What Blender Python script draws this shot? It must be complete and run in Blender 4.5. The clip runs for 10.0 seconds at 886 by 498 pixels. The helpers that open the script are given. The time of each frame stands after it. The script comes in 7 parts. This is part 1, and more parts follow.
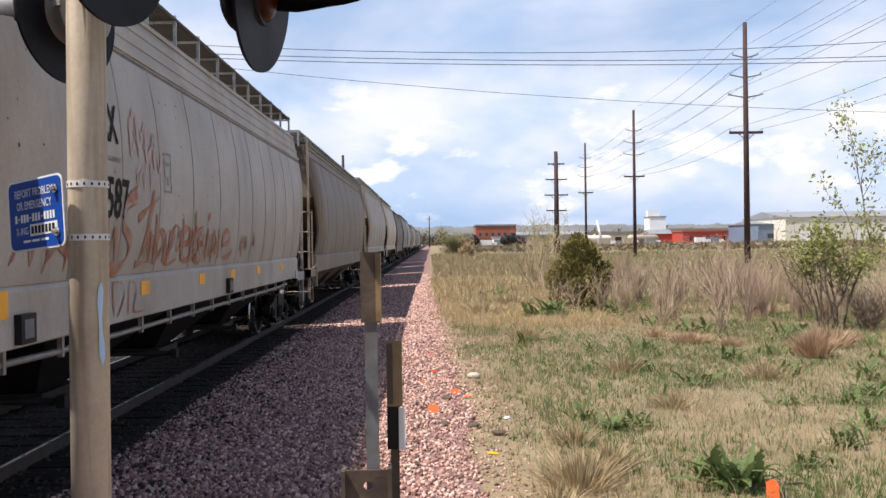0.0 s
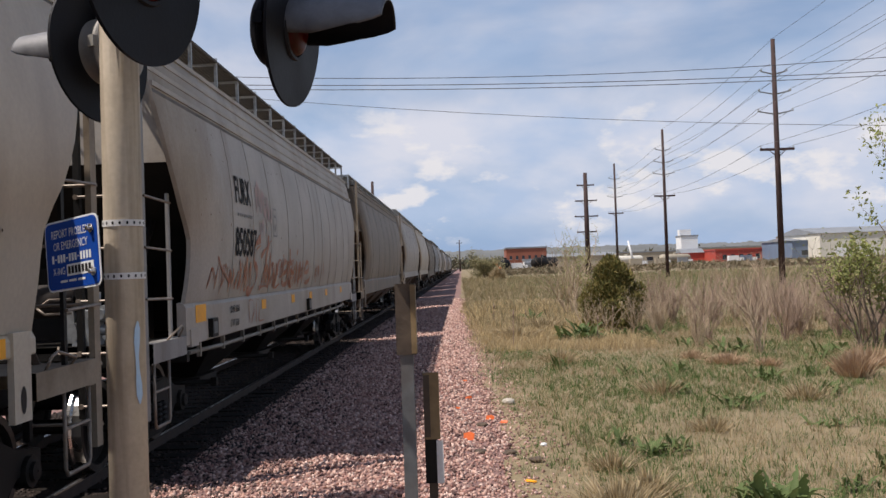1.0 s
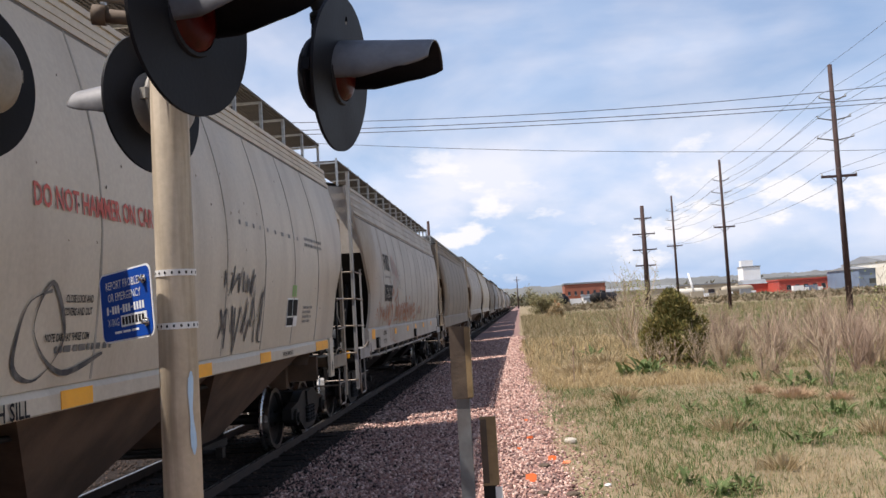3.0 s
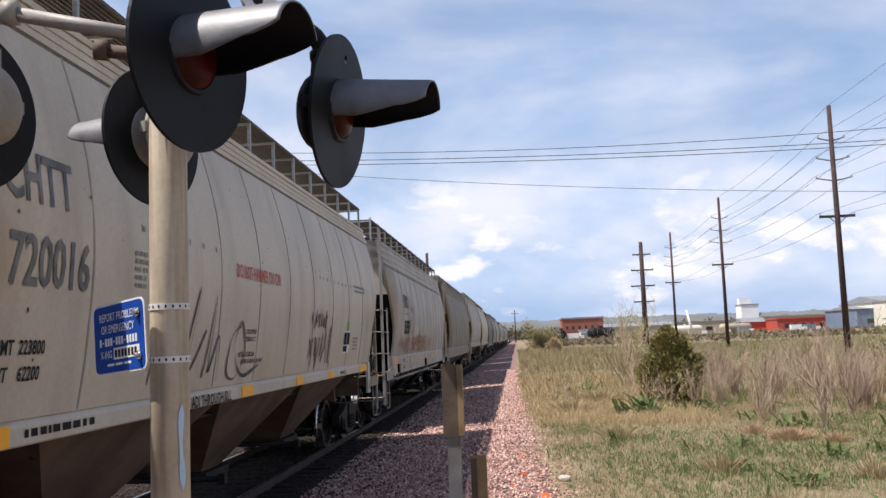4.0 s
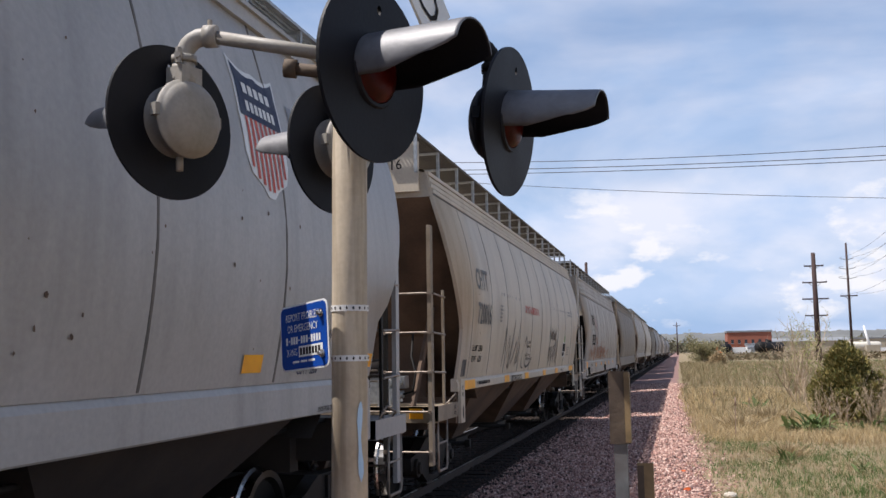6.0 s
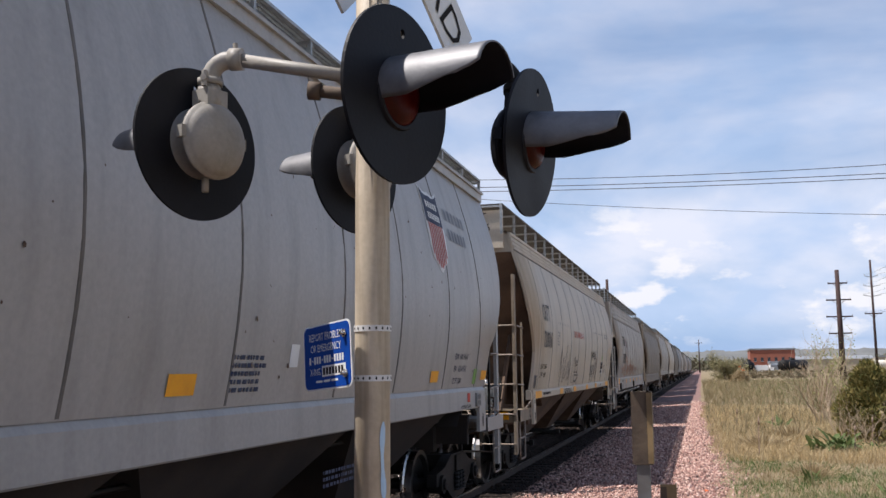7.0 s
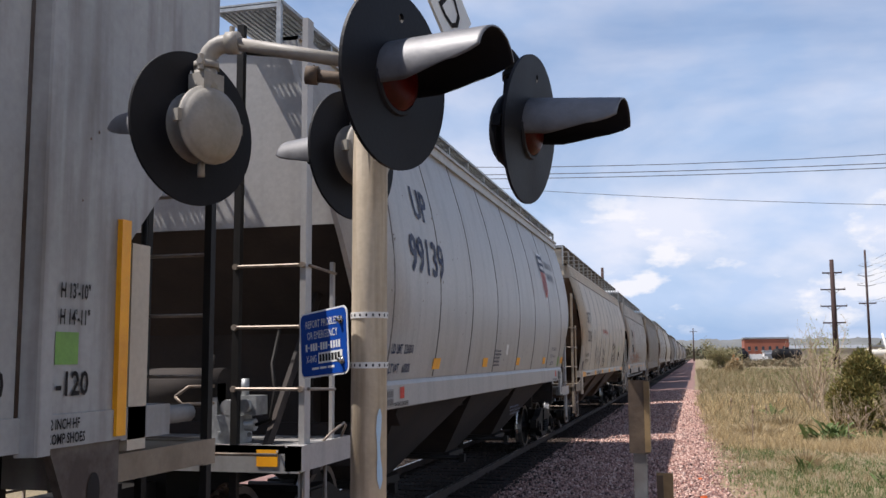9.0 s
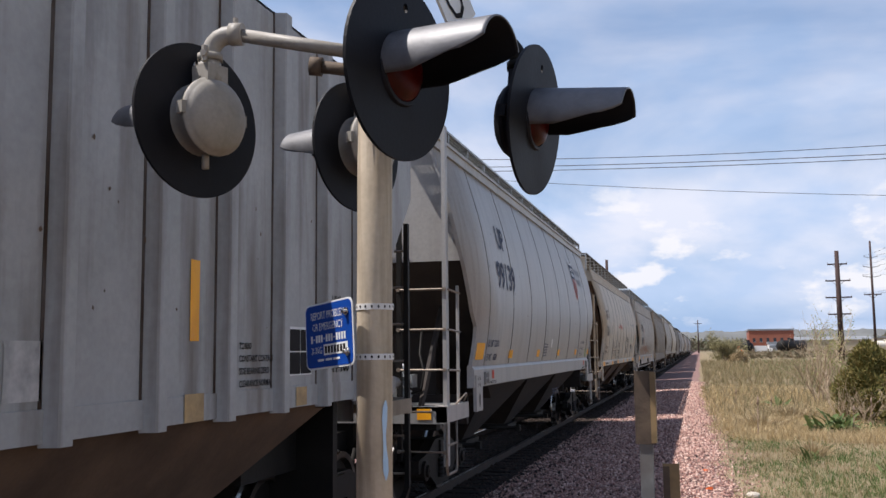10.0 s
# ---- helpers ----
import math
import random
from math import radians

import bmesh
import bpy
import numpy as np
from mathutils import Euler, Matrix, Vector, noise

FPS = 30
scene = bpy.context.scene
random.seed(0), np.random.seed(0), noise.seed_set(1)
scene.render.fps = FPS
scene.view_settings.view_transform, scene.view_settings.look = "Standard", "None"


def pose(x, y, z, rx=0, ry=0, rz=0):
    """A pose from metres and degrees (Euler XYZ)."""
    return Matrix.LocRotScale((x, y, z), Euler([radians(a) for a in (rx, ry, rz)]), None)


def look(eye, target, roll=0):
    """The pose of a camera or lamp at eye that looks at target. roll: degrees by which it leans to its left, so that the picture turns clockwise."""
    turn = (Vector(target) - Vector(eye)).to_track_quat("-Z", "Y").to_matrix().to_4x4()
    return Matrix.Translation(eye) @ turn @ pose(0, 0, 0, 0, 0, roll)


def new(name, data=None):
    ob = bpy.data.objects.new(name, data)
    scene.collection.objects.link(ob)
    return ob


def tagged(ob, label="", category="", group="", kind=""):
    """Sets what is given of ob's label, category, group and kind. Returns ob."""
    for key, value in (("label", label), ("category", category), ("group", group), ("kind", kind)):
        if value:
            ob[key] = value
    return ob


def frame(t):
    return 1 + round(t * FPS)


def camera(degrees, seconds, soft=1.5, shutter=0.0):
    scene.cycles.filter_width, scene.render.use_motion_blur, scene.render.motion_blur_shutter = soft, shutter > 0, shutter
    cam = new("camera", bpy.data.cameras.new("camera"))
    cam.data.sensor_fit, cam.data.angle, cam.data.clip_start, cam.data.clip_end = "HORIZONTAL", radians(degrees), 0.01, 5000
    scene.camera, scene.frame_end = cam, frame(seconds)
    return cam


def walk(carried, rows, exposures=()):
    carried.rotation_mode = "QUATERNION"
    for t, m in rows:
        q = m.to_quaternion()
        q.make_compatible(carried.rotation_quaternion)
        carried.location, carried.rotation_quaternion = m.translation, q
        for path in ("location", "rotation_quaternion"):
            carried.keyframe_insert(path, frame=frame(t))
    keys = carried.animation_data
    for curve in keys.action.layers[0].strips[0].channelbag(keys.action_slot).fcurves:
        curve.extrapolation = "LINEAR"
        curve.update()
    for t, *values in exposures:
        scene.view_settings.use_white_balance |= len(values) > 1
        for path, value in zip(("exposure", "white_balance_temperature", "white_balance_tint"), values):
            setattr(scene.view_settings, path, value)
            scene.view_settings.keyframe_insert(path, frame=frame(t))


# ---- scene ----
cam = camera(50.1, 10.0)
PATH = [
    (0, (0.078, 0.082, 1.949), (0.103, 2.082, 1.936), -0.8),
    (0.5, (0.056, 0.098, 1.948), (0.128, 2.096, 1.929), -1.5),
    (1, (0.062, 0.113, 1.976), (0.024, 2.112, 2.015), -2.0),
    (1.5, (0.077, 0.123, 1.98), (-0.079, 2.117, 2.02), -1.8),
    (2, (0.062, 0.18, 2.003), (-0.023, 2.177, 2.063), -2.2),
    (2.5, (0.038, 0.186, 2.003), (-0.065, 2.182, 2.078), -2.1),
    (3, (0.077, 0.171, 1.99), (-0.077, 2.161, 2.115), -3.4),
    (4.5, (0.098, 0.138, 2.019), (-0.053, 2.122, 2.219), -1.8),
    (5, (0.085, 0.109, 2.007), (-0.106, 2.092, 2.187), -1.8),
    (5.5, (0.069, 0.075, 2.008), (-0.278, 2.036, 2.189), -2.1),
    (6, (0.07, 0.056, 1.995), (-0.405, 1.986, 2.215), -0.9),
    (7.5, (0.066, 0.031, 2.011), (-0.451, 1.946, 2.268), -0.7),
    (8, (0.065, 0.041, 2.01), (-0.452, 1.958, 2.249), -0.7),
    (8.5, (0.064, 0.051, 2.008), (-0.446, 1.97, 2.242), -0.6),
    (9, (0.054, 0.055, 2.008), (-0.453, 1.976, 2.237), -0.4),
    (9.5, (0.053, 0.066, 2.009), (-0.459, 1.986, 2.233), -0.4),
    (10, (0.048, 0.063, 2.003), (-0.468, 1.983, 2.217), -0.6),
]
walk(cam, [(t, look(eye, target, roll)) for t, eye, target, roll in PATH], [(0, 0.54, 6650, 14), (0.4, 0.10, 6650, 14), (1.0, 0.04, 6600, 14), (1.5, 0.32, 6600, 14), (2.0, 0.39, 6600, 14), (2.5, 0.40, 6600, 14), (4.5, 0.42, 6500, 14), (6, 0.34, 6400, 14), (10, 0.32, 6400, 14)])

# ---------------------------------------------------------------- sky, sun, exposure
SUN_AZ = math.atan2(-1.0, -0.36)          # the sun stands over the far side of the track, a little behind the camera
SUN_EL = radians(60)
SUN_WAY = Vector((math.sin(SUN_AZ) * math.cos(SUN_EL), math.cos(SUN_AZ) * math.cos(SUN_EL), math.sin(SUN_EL)))
sun = new("sun", bpy.data.lights.new("sun", "SUN"))
sun.data.energy, sun.data.angle, sun.data.color = 5.0, radians(0.53), (1.0, 0.955, 0.89)
sun.matrix_world = look(SUN_WAY * 50, (0, 0, 0))


def make_sky():
    w = bpy.data.worlds.new("sky")
    scene.world = w
    w.use_nodes = True
    t = w.node_tree
    N, L = t.nodes, t.links
    N.clear()
    out, bg = N.new("ShaderNodeOutputWorld"), N.new("ShaderNodeBackground")
    sky = N.new("ShaderNodeTexSky")
    sky.sky_type, sky.sun_disc = "NISHITA", False
    sky.sun_elevation, sky.sun_rotation = SUN_EL, SUN_AZ
    sky.air_density, sky.dust_density, sky.ozone_density = 1.0, 0.6, 1.6
    co = N.new("ShaderNodeTexCoord")
    sep = N.new("ShaderNodeSeparateXYZ")
    L.new(co.outputs["Generated"], sep.inputs[0])

    def op(kind, a, b=None, c=None):
        n = N.new("ShaderNodeMath")
        n.operation = kind
        for k, v in enumerate((a, b, c)):
            if v is None:
                continue
            if isinstance(v, (int, float)):
                n.inputs[k].default_value = v
            else:
                L.new(v, n.inputs[k])
        return n.outputs[0]

    def ramp(v, stops):
        r = N.new("ShaderNodeValToRGB")
        e = r.color_ramp.elements
        while len(e) < len(stops):
            e.new(0.5)
        for k, (p, g) in enumerate(stops):
            e[k].position, e[k].color = p, (g, g, g, 1)
        L.new(v, r.inputs[0])
        return r.outputs[0]

    up = op("MAXIMUM", sep.outputs[2], 0.0)
    den = op("ADD", up, 0.22)
    px, py = op("DIVIDE", sep.outputs[0], den), op("DIVIDE", sep.outputs[1], den)
    # high thin cloud, seen in perspective
    comb = N.new("ShaderNodeCombineXYZ")
    L.new(px, comb.inputs[0]), L.new(py, comb.inputs[1])
    n1 = N.new("ShaderNodeTexNoise")
    n1.inputs["Scale"].default_value, n1.inputs["Detail"].default_value = 1.35, 6
    n1.inputs["Roughness"].default_value, n1.inputs["Distortion"].default_value = 0.50, 0.5
    L.new(comb.outputs[0], n1.inputs["Vector"])
    wisps = ramp(n1.outputs["Fac"], [(0.36, 0.08), (0.70, 0.88)])
    wisps = op("MULTIPLY", wisps, ramp(sep.outputs[2], [(0.34, 1.0), (0.56, 0.15)]))
    # heaped cloud in a band over the horizon
    comb2 = N.new("ShaderNodeCombineXYZ")
    L.new(op("MULTIPLY", sep.outputs[0], 1.0), comb2.inputs[0])
    L.new(op("MULTIPLY", sep.outputs[1], 1.0), comb2.inputs[1])
    L.new(op("MULTIPLY", sep.outputs[2], 2.1), comb2.inputs[2])
    n2 = N.new("ShaderNodeTexNoise")
    n2.inputs["Scale"].default_value, n2.inputs["Detail"].default_value = 4.2, 10
    n2.inputs["Roughness"].default_value, n2.inputs["Distortion"].default_value = 0.54, 0.35
    L.new(comb2.outputs[0], n2.inputs["Vector"])
    belt = ramp(sep.outputs[2], [(0.02, 0.0), (0.06, 0.20), (0.13, 0.21), (0.19, 0.08), (0.26, 0.0)])
    heap = ramp(op("ADD", n2.outputs["Fac"], belt), [(0.44, 0.10), (0.70, 0.95)])
    heap = op("MULTIPLY", heap, ramp(sep.outputs[2], [(0.0, 0.25), (0.05, 0.85), (0.15, 1.0), (0.25, 0.0)]))
    cover = op("MAXIMUM", heap, wisps)
    n3 = N.new("ShaderNodeTexNoise")
    n3.inputs["Scale"].default_value, n3.inputs["Detail"].default_value = 7.5, 9
    L.new(comb2.outputs[0], n3.inputs["Vector"])
    tone = N.new("ShaderNodeValToRGB")
    tone.color_ramp.elements[0].position, tone.color_ramp.elements[0].color = 0.36, (4.7, 5.85, 7.7, 1)
    tone.color_ramp.elements[1].position, tone.color_ramp.elements[1].color = 0.60, (7.1, 7.4, 8.2, 1)
    L.new(n3.outputs["Fac"], tone.inputs[0])
    mix = N.new("ShaderNodeMixRGB")
    haze = N.new("ShaderNodeMixRGB")
    L.new(ramp(sep.outputs[2], [(0.0, 0.85), (0.16, 0.42), (0.36, 0.30), (0.55, 0.0)]), haze.inputs[0])
    L.new(sky.outputs[0], haze.inputs[1])
    haze.inputs[2].default_value = (2.35, 4.05, 7.0, 1)
    L.new(cover, mix.inputs[0]), L.new(haze.outputs[0], mix.inputs[1]), L.new(tone.outputs[0], mix.inputs[2])
    # small bright heads of cumulus low over the horizon
    n4 = N.new("ShaderNodeTexNoise")
    n4.inputs["Scale"].default_value, n4.inputs["Detail"].default_value = 11.0, 9
    n4.inputs["Roughness"].default_value = 0.55
    L.new(comb2.outputs[0], n4.inputs["Vector"])
    heads = ramp(op("ADD", n4.outputs["Fac"], ramp(sep.outputs[2], [(0.015, 0.0), (0.055, 0.10), (0.11, 0.09), (0.17, 0.0)])), [(0.625, 0), (0.70, 0.85)])
    heads = op("MULTIPLY", heads, ramp(sep.outputs[2], [(0.02, 0.0), (0.04, 1.0), (0.14, 1.0), (0.19, 0.0)]))
    crown = N.new("ShaderNodeMixRGB")
    L.new(heads, crown.inputs[0]), L.new(mix.outputs[0], crown.inputs[1])
    crown.inputs[2].default_value = (8.1, 8.1, 8.2, 1)
    L.new(crown.outputs[0], bg.inputs[0])
    bg.inputs[1].default_value = 0.096
    L.new(bg.outputs[0], out.inputs[0])


make_sky()


# ---------------------------------------------------------------- materials
def surface(name, a, b=None, scale=3.0, rough=0.6, metal=0.0, grain=60.0, relief=0.15, dirt=None, dirt_amount=0.0, streak=False,
            random_tint=0.0, island=False, spec=0.4, run=(5.0, 5.0, 0.55)):
    """A surface of two tones with large blotches, fine grain, optional run-down dirt and a little relief."""
    m = bpy.data.materials.new(name)
    m.use_nodes = True
    t = m.node_tree
    N, L = t.nodes, t.links
    p = N["Principled BSDF"]
    co = N.new("ShaderNodeTexCoord")
    b = b or tuple(c * 0.75 for c in a)

    def noise_tex(s, detail=5, stretch=None):
        n = N.new("ShaderNodeTexNoise")
        n.inputs["Scale"].default_value, n.inputs["Detail"].default_value = s, detail
        if stretch:
            k = N.new("ShaderNodeMapping")
            k.inputs["Scale"].default_value = stretch
            L.new(co.outputs["Object"], k.inputs[0])
            L.new(k.outputs[0], n.inputs["Vector"])
        else:
            L.new(co.outputs["Object"], n.inputs["Vector"])
        return n

    big = noise_tex(scale, 6)
    r = N.new("ShaderNodeValToRGB")
    r.color_ramp.elements[0].position, r.color_ramp.elements[0].color = 0.35, (*b, 1)
    r.color_ramp.elements[1].position, r.color_ramp.elements[1].color = 0.62, (*a, 1)
    L.new(big.outputs["Fac"], r.inputs[0])
    col = r.outputs[0]
    fine = noise_tex(grain, 4)
    mx = N.new("ShaderNodeMixRGB")
    mx.blend_type = "OVERLAY"
    mx.inputs[0].default_value = 0.16
    L.new(col, mx.inputs[1]), L.new(fine.outputs["Fac"], mx.inputs[2])
    col = mx.outputs[0]
    if dirt:
        d = noise_tex(1.0, 7, run if streak else (2.2, 2.2, 2.2))
        dr = N.new("ShaderNodeValToRGB")
        dr.color_ramp.elements[0].position, dr.color_ramp.elements[0].color = 0.48, (0, 0, 0, 1)
        dr.color_ramp.elements[1].position, dr.color_ramp.elements[1].color = 0.75, (dirt_amount,) * 3 + (1,)
        L.new(d.outputs["Fac"], dr.inputs[0])
        dm = N.new("ShaderNodeMixRGB")
        L.new(dr.outputs[0], dm.inputs[0]), L.new(col, dm.inputs[1])
        dm.inputs[2].default_value = (*dirt, 1)
        col = dm.outputs[0]
    if random_tint or island:
        if island:
            src = N.new("ShaderNodeNewGeometry").outputs["Random Per Island"]
        else:
            src = N.new("ShaderNodeObjectInfo").outputs["Random"]
        h = N.new("ShaderNodeHueSaturation")
        k = N.new("ShaderNodeMapRange")
        k.inputs["To Min"].default_value, k.inputs["To Max"].default_value = 1 - random_tint, 1 + random_tint
        L.new(src, k.inputs[0]), L.new(k.outputs[0], h.inputs["Value"]), L.new(col, h.inputs["Color"])
        col = h.outputs[0]
    L.new(col, p.inputs["Base Color"])
    rr = N.new("ShaderNodeMapRange")
    rr.inputs["To Min"].default_value, rr.inputs["To Max"].default_value = max(rough - 0.12, 0.02), min(rough + 0.12, 1)
    L.new(big.outputs["Fac"], rr.inputs[0]), L.new(rr.outputs[0], p.inputs["Roughness"])
    p.inputs["Metallic"].default_value = metal
    p.inputs["Specular IOR Level"].default_value = spec
    if relief:
        bp = N.new("ShaderNodeBump")
        bp.inputs["Strength"].default_value, bp.inputs["Distance"].default_value = relief, 0.01
        L.new(fine.outputs["Fac"], bp.inputs["Height"]), L.new(bp.outputs[0], p.inputs["Normal"])
    return m


def varied(name, colours, rough=0.9, translucent=0.0):
    """Each loose piece of the mesh takes one of the colours."""
    m = bpy.data.materials.new(name)
    m.use_nodes = True
    t = m.node_tree
    N, L = t.nodes, t.links
    p = N["Principled BSDF"]
    g = N.new("ShaderNodeNewGeometry")
    r = N.new("ShaderNodeValToRGB")
    e = r.color_ramp.elements
    while len(e) < len(colours):
        e.new(0.5)
    for k, c in enumerate(colours):
        e[k].position, e[k].color = k / (len(colours) - 1), (*c, 1)
    L.new(g.outputs["Random Per Island"], r.inputs[0])
    co = N.new("ShaderNodeTexCoord")
    n = N.new("ShaderNodeTexNoise")
    n.inputs["Scale"].default_value, n.inputs["Detail"].default_value = 35, 4
    L.new(co.outputs["Object"], n.inputs["Vector"])
    mx = N.new("ShaderNodeMixRGB")
    mx.blend_type = "OVERLAY"
    mx.inputs[0].default_value = 0.3
    L.new(r.outputs[0], mx.inputs[1]), L.new(n.outputs["Fac"], mx.inputs[2])
    L.new(mx.outputs[0], p.inputs["Base Color"])
    p.inputs["Roughness"].default_value = rough
    p.inputs["Specular IOR Level"].default_value = 0.25
    if translucent:
        tr, ms = N.new("ShaderNodeBsdfTranslucent"), N.new("ShaderNodeMixShader")
        L.new(mx.outputs[0], tr.inputs[0])
        ms.inputs[0].default_value = translucent
        L.new(p.outputs[0], ms.inputs[1]), L.new(tr.outputs[0], ms.inputs[2])
        L.new(ms.outputs[0], N["Material Output"].inputs[0])
    return m


M = {}
M["cream"] = surface("cream_paint", (0.57, 0.490, 0.38), (0.50, 0.425, 0.325), 0.7, 0.5, grain=25, relief=0.05, dirt=(0.24, 0.17, 0.11), dirt_amount=0.42, streak=True, run=(2.0, 2.0, 0.45))
M["cream_old"] = surface("weathered_cream_paint", (0.46, 0.415, 0.355), (0.36, 0.315, 0.26), 0.8, 0.55, grain=25, relief=0.06, dirt=(0.22, 0.15, 0.10), dirt_amount=0.55, streak=True, run=(1.5, 1.5, 0.6))
M["grey"] = surface("grey_paint", (0.405, 0.39, 0.37), (0.37, 0.355, 0.335), 0.8, 0.42, grain=25, relief=0.04, dirt=(0.14, 0.13, 0.12), dirt_amount=0.3, streak=True)
M["grey_old"] = surface("weathered_grey_paint", (0.30, 0.29, 0.275), (0.245, 0.235, 0.22), 1.0, 0.55, grain=25, relief=0.06, dirt=(0.10, 0.08, 0.065), dirt_amount=0.55, streak=True)
M["tan"] = surface("tan_paint", (0.25, 0.205, 0.155), (0.185, 0.15, 0.115), 1.0, 0.6, grain=25, relief=0.06, dirt=(0.10, 0.07, 0.05), dirt_amount=0.6, streak=True)
M["green_car"] = surface("dark_green_paint", (0.07, 0.09, 0.07), None, 1.0, 0.5, grain=25, relief=0.05)
M["brown_dirt"] = surface("brown_dusty_steel", (0.145, 0.090, 0.057), (0.070, 0.044, 0.029), 1.6, 0.85, grain=30, relief=0.15)
# Brown steel lowered to near black, to hold the shade under the cars.
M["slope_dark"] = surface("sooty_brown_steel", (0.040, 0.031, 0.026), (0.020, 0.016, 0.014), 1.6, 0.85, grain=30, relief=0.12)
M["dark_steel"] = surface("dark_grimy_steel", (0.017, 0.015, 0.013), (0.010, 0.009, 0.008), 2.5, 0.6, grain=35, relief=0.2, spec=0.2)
M["bare_steel"] = surface("worn_bright_steel", (0.55, 0.54, 0.52), (0.4, 0.38, 0.36), 6, 0.28, metal=1.0, grain=60, relief=0.05)
M["sleeper"] = surface("oily_black_sleeper_wood", (0.022, 0.017, 0.014), (0.012, 0.010, 0.008), 2.0, 0.85, grain=20, relief=0.2, spec=0.1)
# Head colour lowered to stand for the train's shade on the rails.
M["rail_head"] = surface("worn_dark_rail_head", (0.10, 0.085, 0.075), (0.06, 0.05, 0.042), 6, 0.45, metal=0.7, grain=60, relief=0.05)
M["red_sticker"] = surface("red_sticker", (0.62, 0.06, 0.035), None, 6, 0.5, grain=60, relief=0.0, spec=0.15)
M["navy_faded"] = surface("faded_slogan_paint", (0.17, 0.175, 0.195), (0.24, 0.24, 0.25), 5, 0.5, grain=60, relief=0.0)
M["rail_side"] = surface("rusty_rail_steel", (0.055, 0.036, 0.027), (0.03, 0.02, 0.016), 4, 0.8, grain=60, relief=0.2)
M["seam"] = surface("grimy_seam", (0.17, 0.155, 0.14), (0.11, 0.10, 0.09), 4, 0.8, grain=30, relief=0.1)
M["yellow"] = surface("yellow_reflective_tape", (0.98, 0.43, 0.012), (0.85, 0.35, 0.012), 5, 0.45, grain=80, relief=0.05)
M["black_mark"] = surface("black_stencil_paint", (0.03, 0.028, 0.028), (0.02, 0.018, 0.018), 6, 0.75, grain=60, relief=0.0, spec=0.08)
M["faded_mark"] = surface("faded_stencil_paint", (0.17, 0.16, 0.15), (0.30, 0.28, 0.25), 9, 0.6, grain=60, relief=0.0)
M["worn_mark"] = surface("worn_stencil_paint", (0.09, 0.085, 0.08), (0.20, 0.18, 0.16), 6, 0.6, grain=60, relief=0.0)
M["grimy_plate"] = surface("rust_stained_plate", (0.15, 0.125, 0.105), (0.07, 0.05, 0.04), 5, 0.75, grain=40, relief=0.15)
M["navy_mark"] = surface("navy_stencil_paint", (0.040, 0.050, 0.095), (0.075, 0.085, 0.12), 6, 0.6, grain=60, relief=0.0, spec=0.12)
M["red_mark"] = surface("red_stencil_paint", (0.55, 0.10, 0.07), (0.45, 0.09, 0.06), 6, 0.6, grain=60, relief=0.0)
M["graffiti_red"] = surface("rust_red_spray_paint", (0.36, 0.135, 0.075), (0.40, 0.24, 0.165), 7, 0.7, grain=50, relief=0.0)
M["graffiti_rust"] = surface("bright_rust_spray_paint", (0.42, 0.14, 0.06), (0.46, 0.24, 0.14), 7, 0.7, grain=50, relief=0.0)
M["seam_thin"] = surface("stained_panel_seam", (0.27, 0.24, 0.20), (0.36, 0.325, 0.275), 3, 0.8, grain=30, relief=0.1)
M["pipe_grey"] = surface("dusty_grey_pipe", (0.30, 0.28, 0.25), (0.22, 0.20, 0.17), 6, 0.5, metal=0.2, grain=50, relief=0.05)
M["graffiti_pink"] = surface("faded_pink_spray_paint", (0.50, 0.345, 0.315), (0.47, 0.385, 0.335), 7, 0.7, grain=50, relief=0.0)
M["graffiti_black"] = surface("black_spray_paint", (0.05, 0.045, 0.045), (0.16, 0.14, 0.12), 7, 0.7, grain=50, relief=0.0)
M["white_paint"] = surface("white_paint", (0.78, 0.78, 0.76), (0.68, 0.68, 0.66), 4, 0.5, grain=60, relief=0.03)
M["light_blue"] = surface("pale_blue_paint", (0.45, 0.60, 0.74), (0.38, 0.54, 0.70), 5, 0.5, grain=60, relief=0.03)
M["lime"] = surface("lime_sticker", (0.20, 0.40, 0.08), None, 5, 0.5, grain=60, relief=0.0)
M["mast"] = surface("weathered_cream_mast_paint", (0.55, 0.465, 0.35), (0.43, 0.355, 0.26), 4.0, 0.6, grain=50, relief=0.12, dirt=(0.17, 0.125, 0.08), dirt_amount=0.95, streak=True, run=(17.0, 17.0, 1.1))
M["lamp_grey"] = surface("warm_grey_cast_housing", (0.35, 0.325, 0.29), (0.27, 0.25, 0.215), 9, 0.55, grain=60, relief=0.1, dirt=(0.16, 0.12, 0.08), dirt_amount=0.4)
M["disc_black"] = surface("matt_black_background_plate", (0.010, 0.010, 0.013), (0.006, 0.006, 0.008), 5, 0.55, grain=70, relief=0.08, spec=0.22)
M["red_lens"] = surface("red_lens", (0.06, 0.002, 0.002), (0.028, 0.001, 0.001), 12, 0.38, grain=120, relief=0.1, spec=0.12)
M["sign_blue"] = surface("blue_sign_sheeting", (0.006, 0.060, 0.33), (0.005, 0.05, 0.28), 5, 0.5, grain=90, relief=0.02, spec=0.15)
M["galv"] = surface("galvanised_steel", (0.42, 0.43, 0.43), (0.30, 0.31, 0.31), 14, 0.5, metal=0.6, grain=70, relief=0.08)
M["post_grey"] = surface("weathered_grey_post_steel", (0.20, 0.21, 0.21), (0.13, 0.13, 0.13), 8, 0.6, metal=0.3, grain=50, relief=0.12, dirt=(0.16, 0.09, 0.05), dirt_amount=0.4)
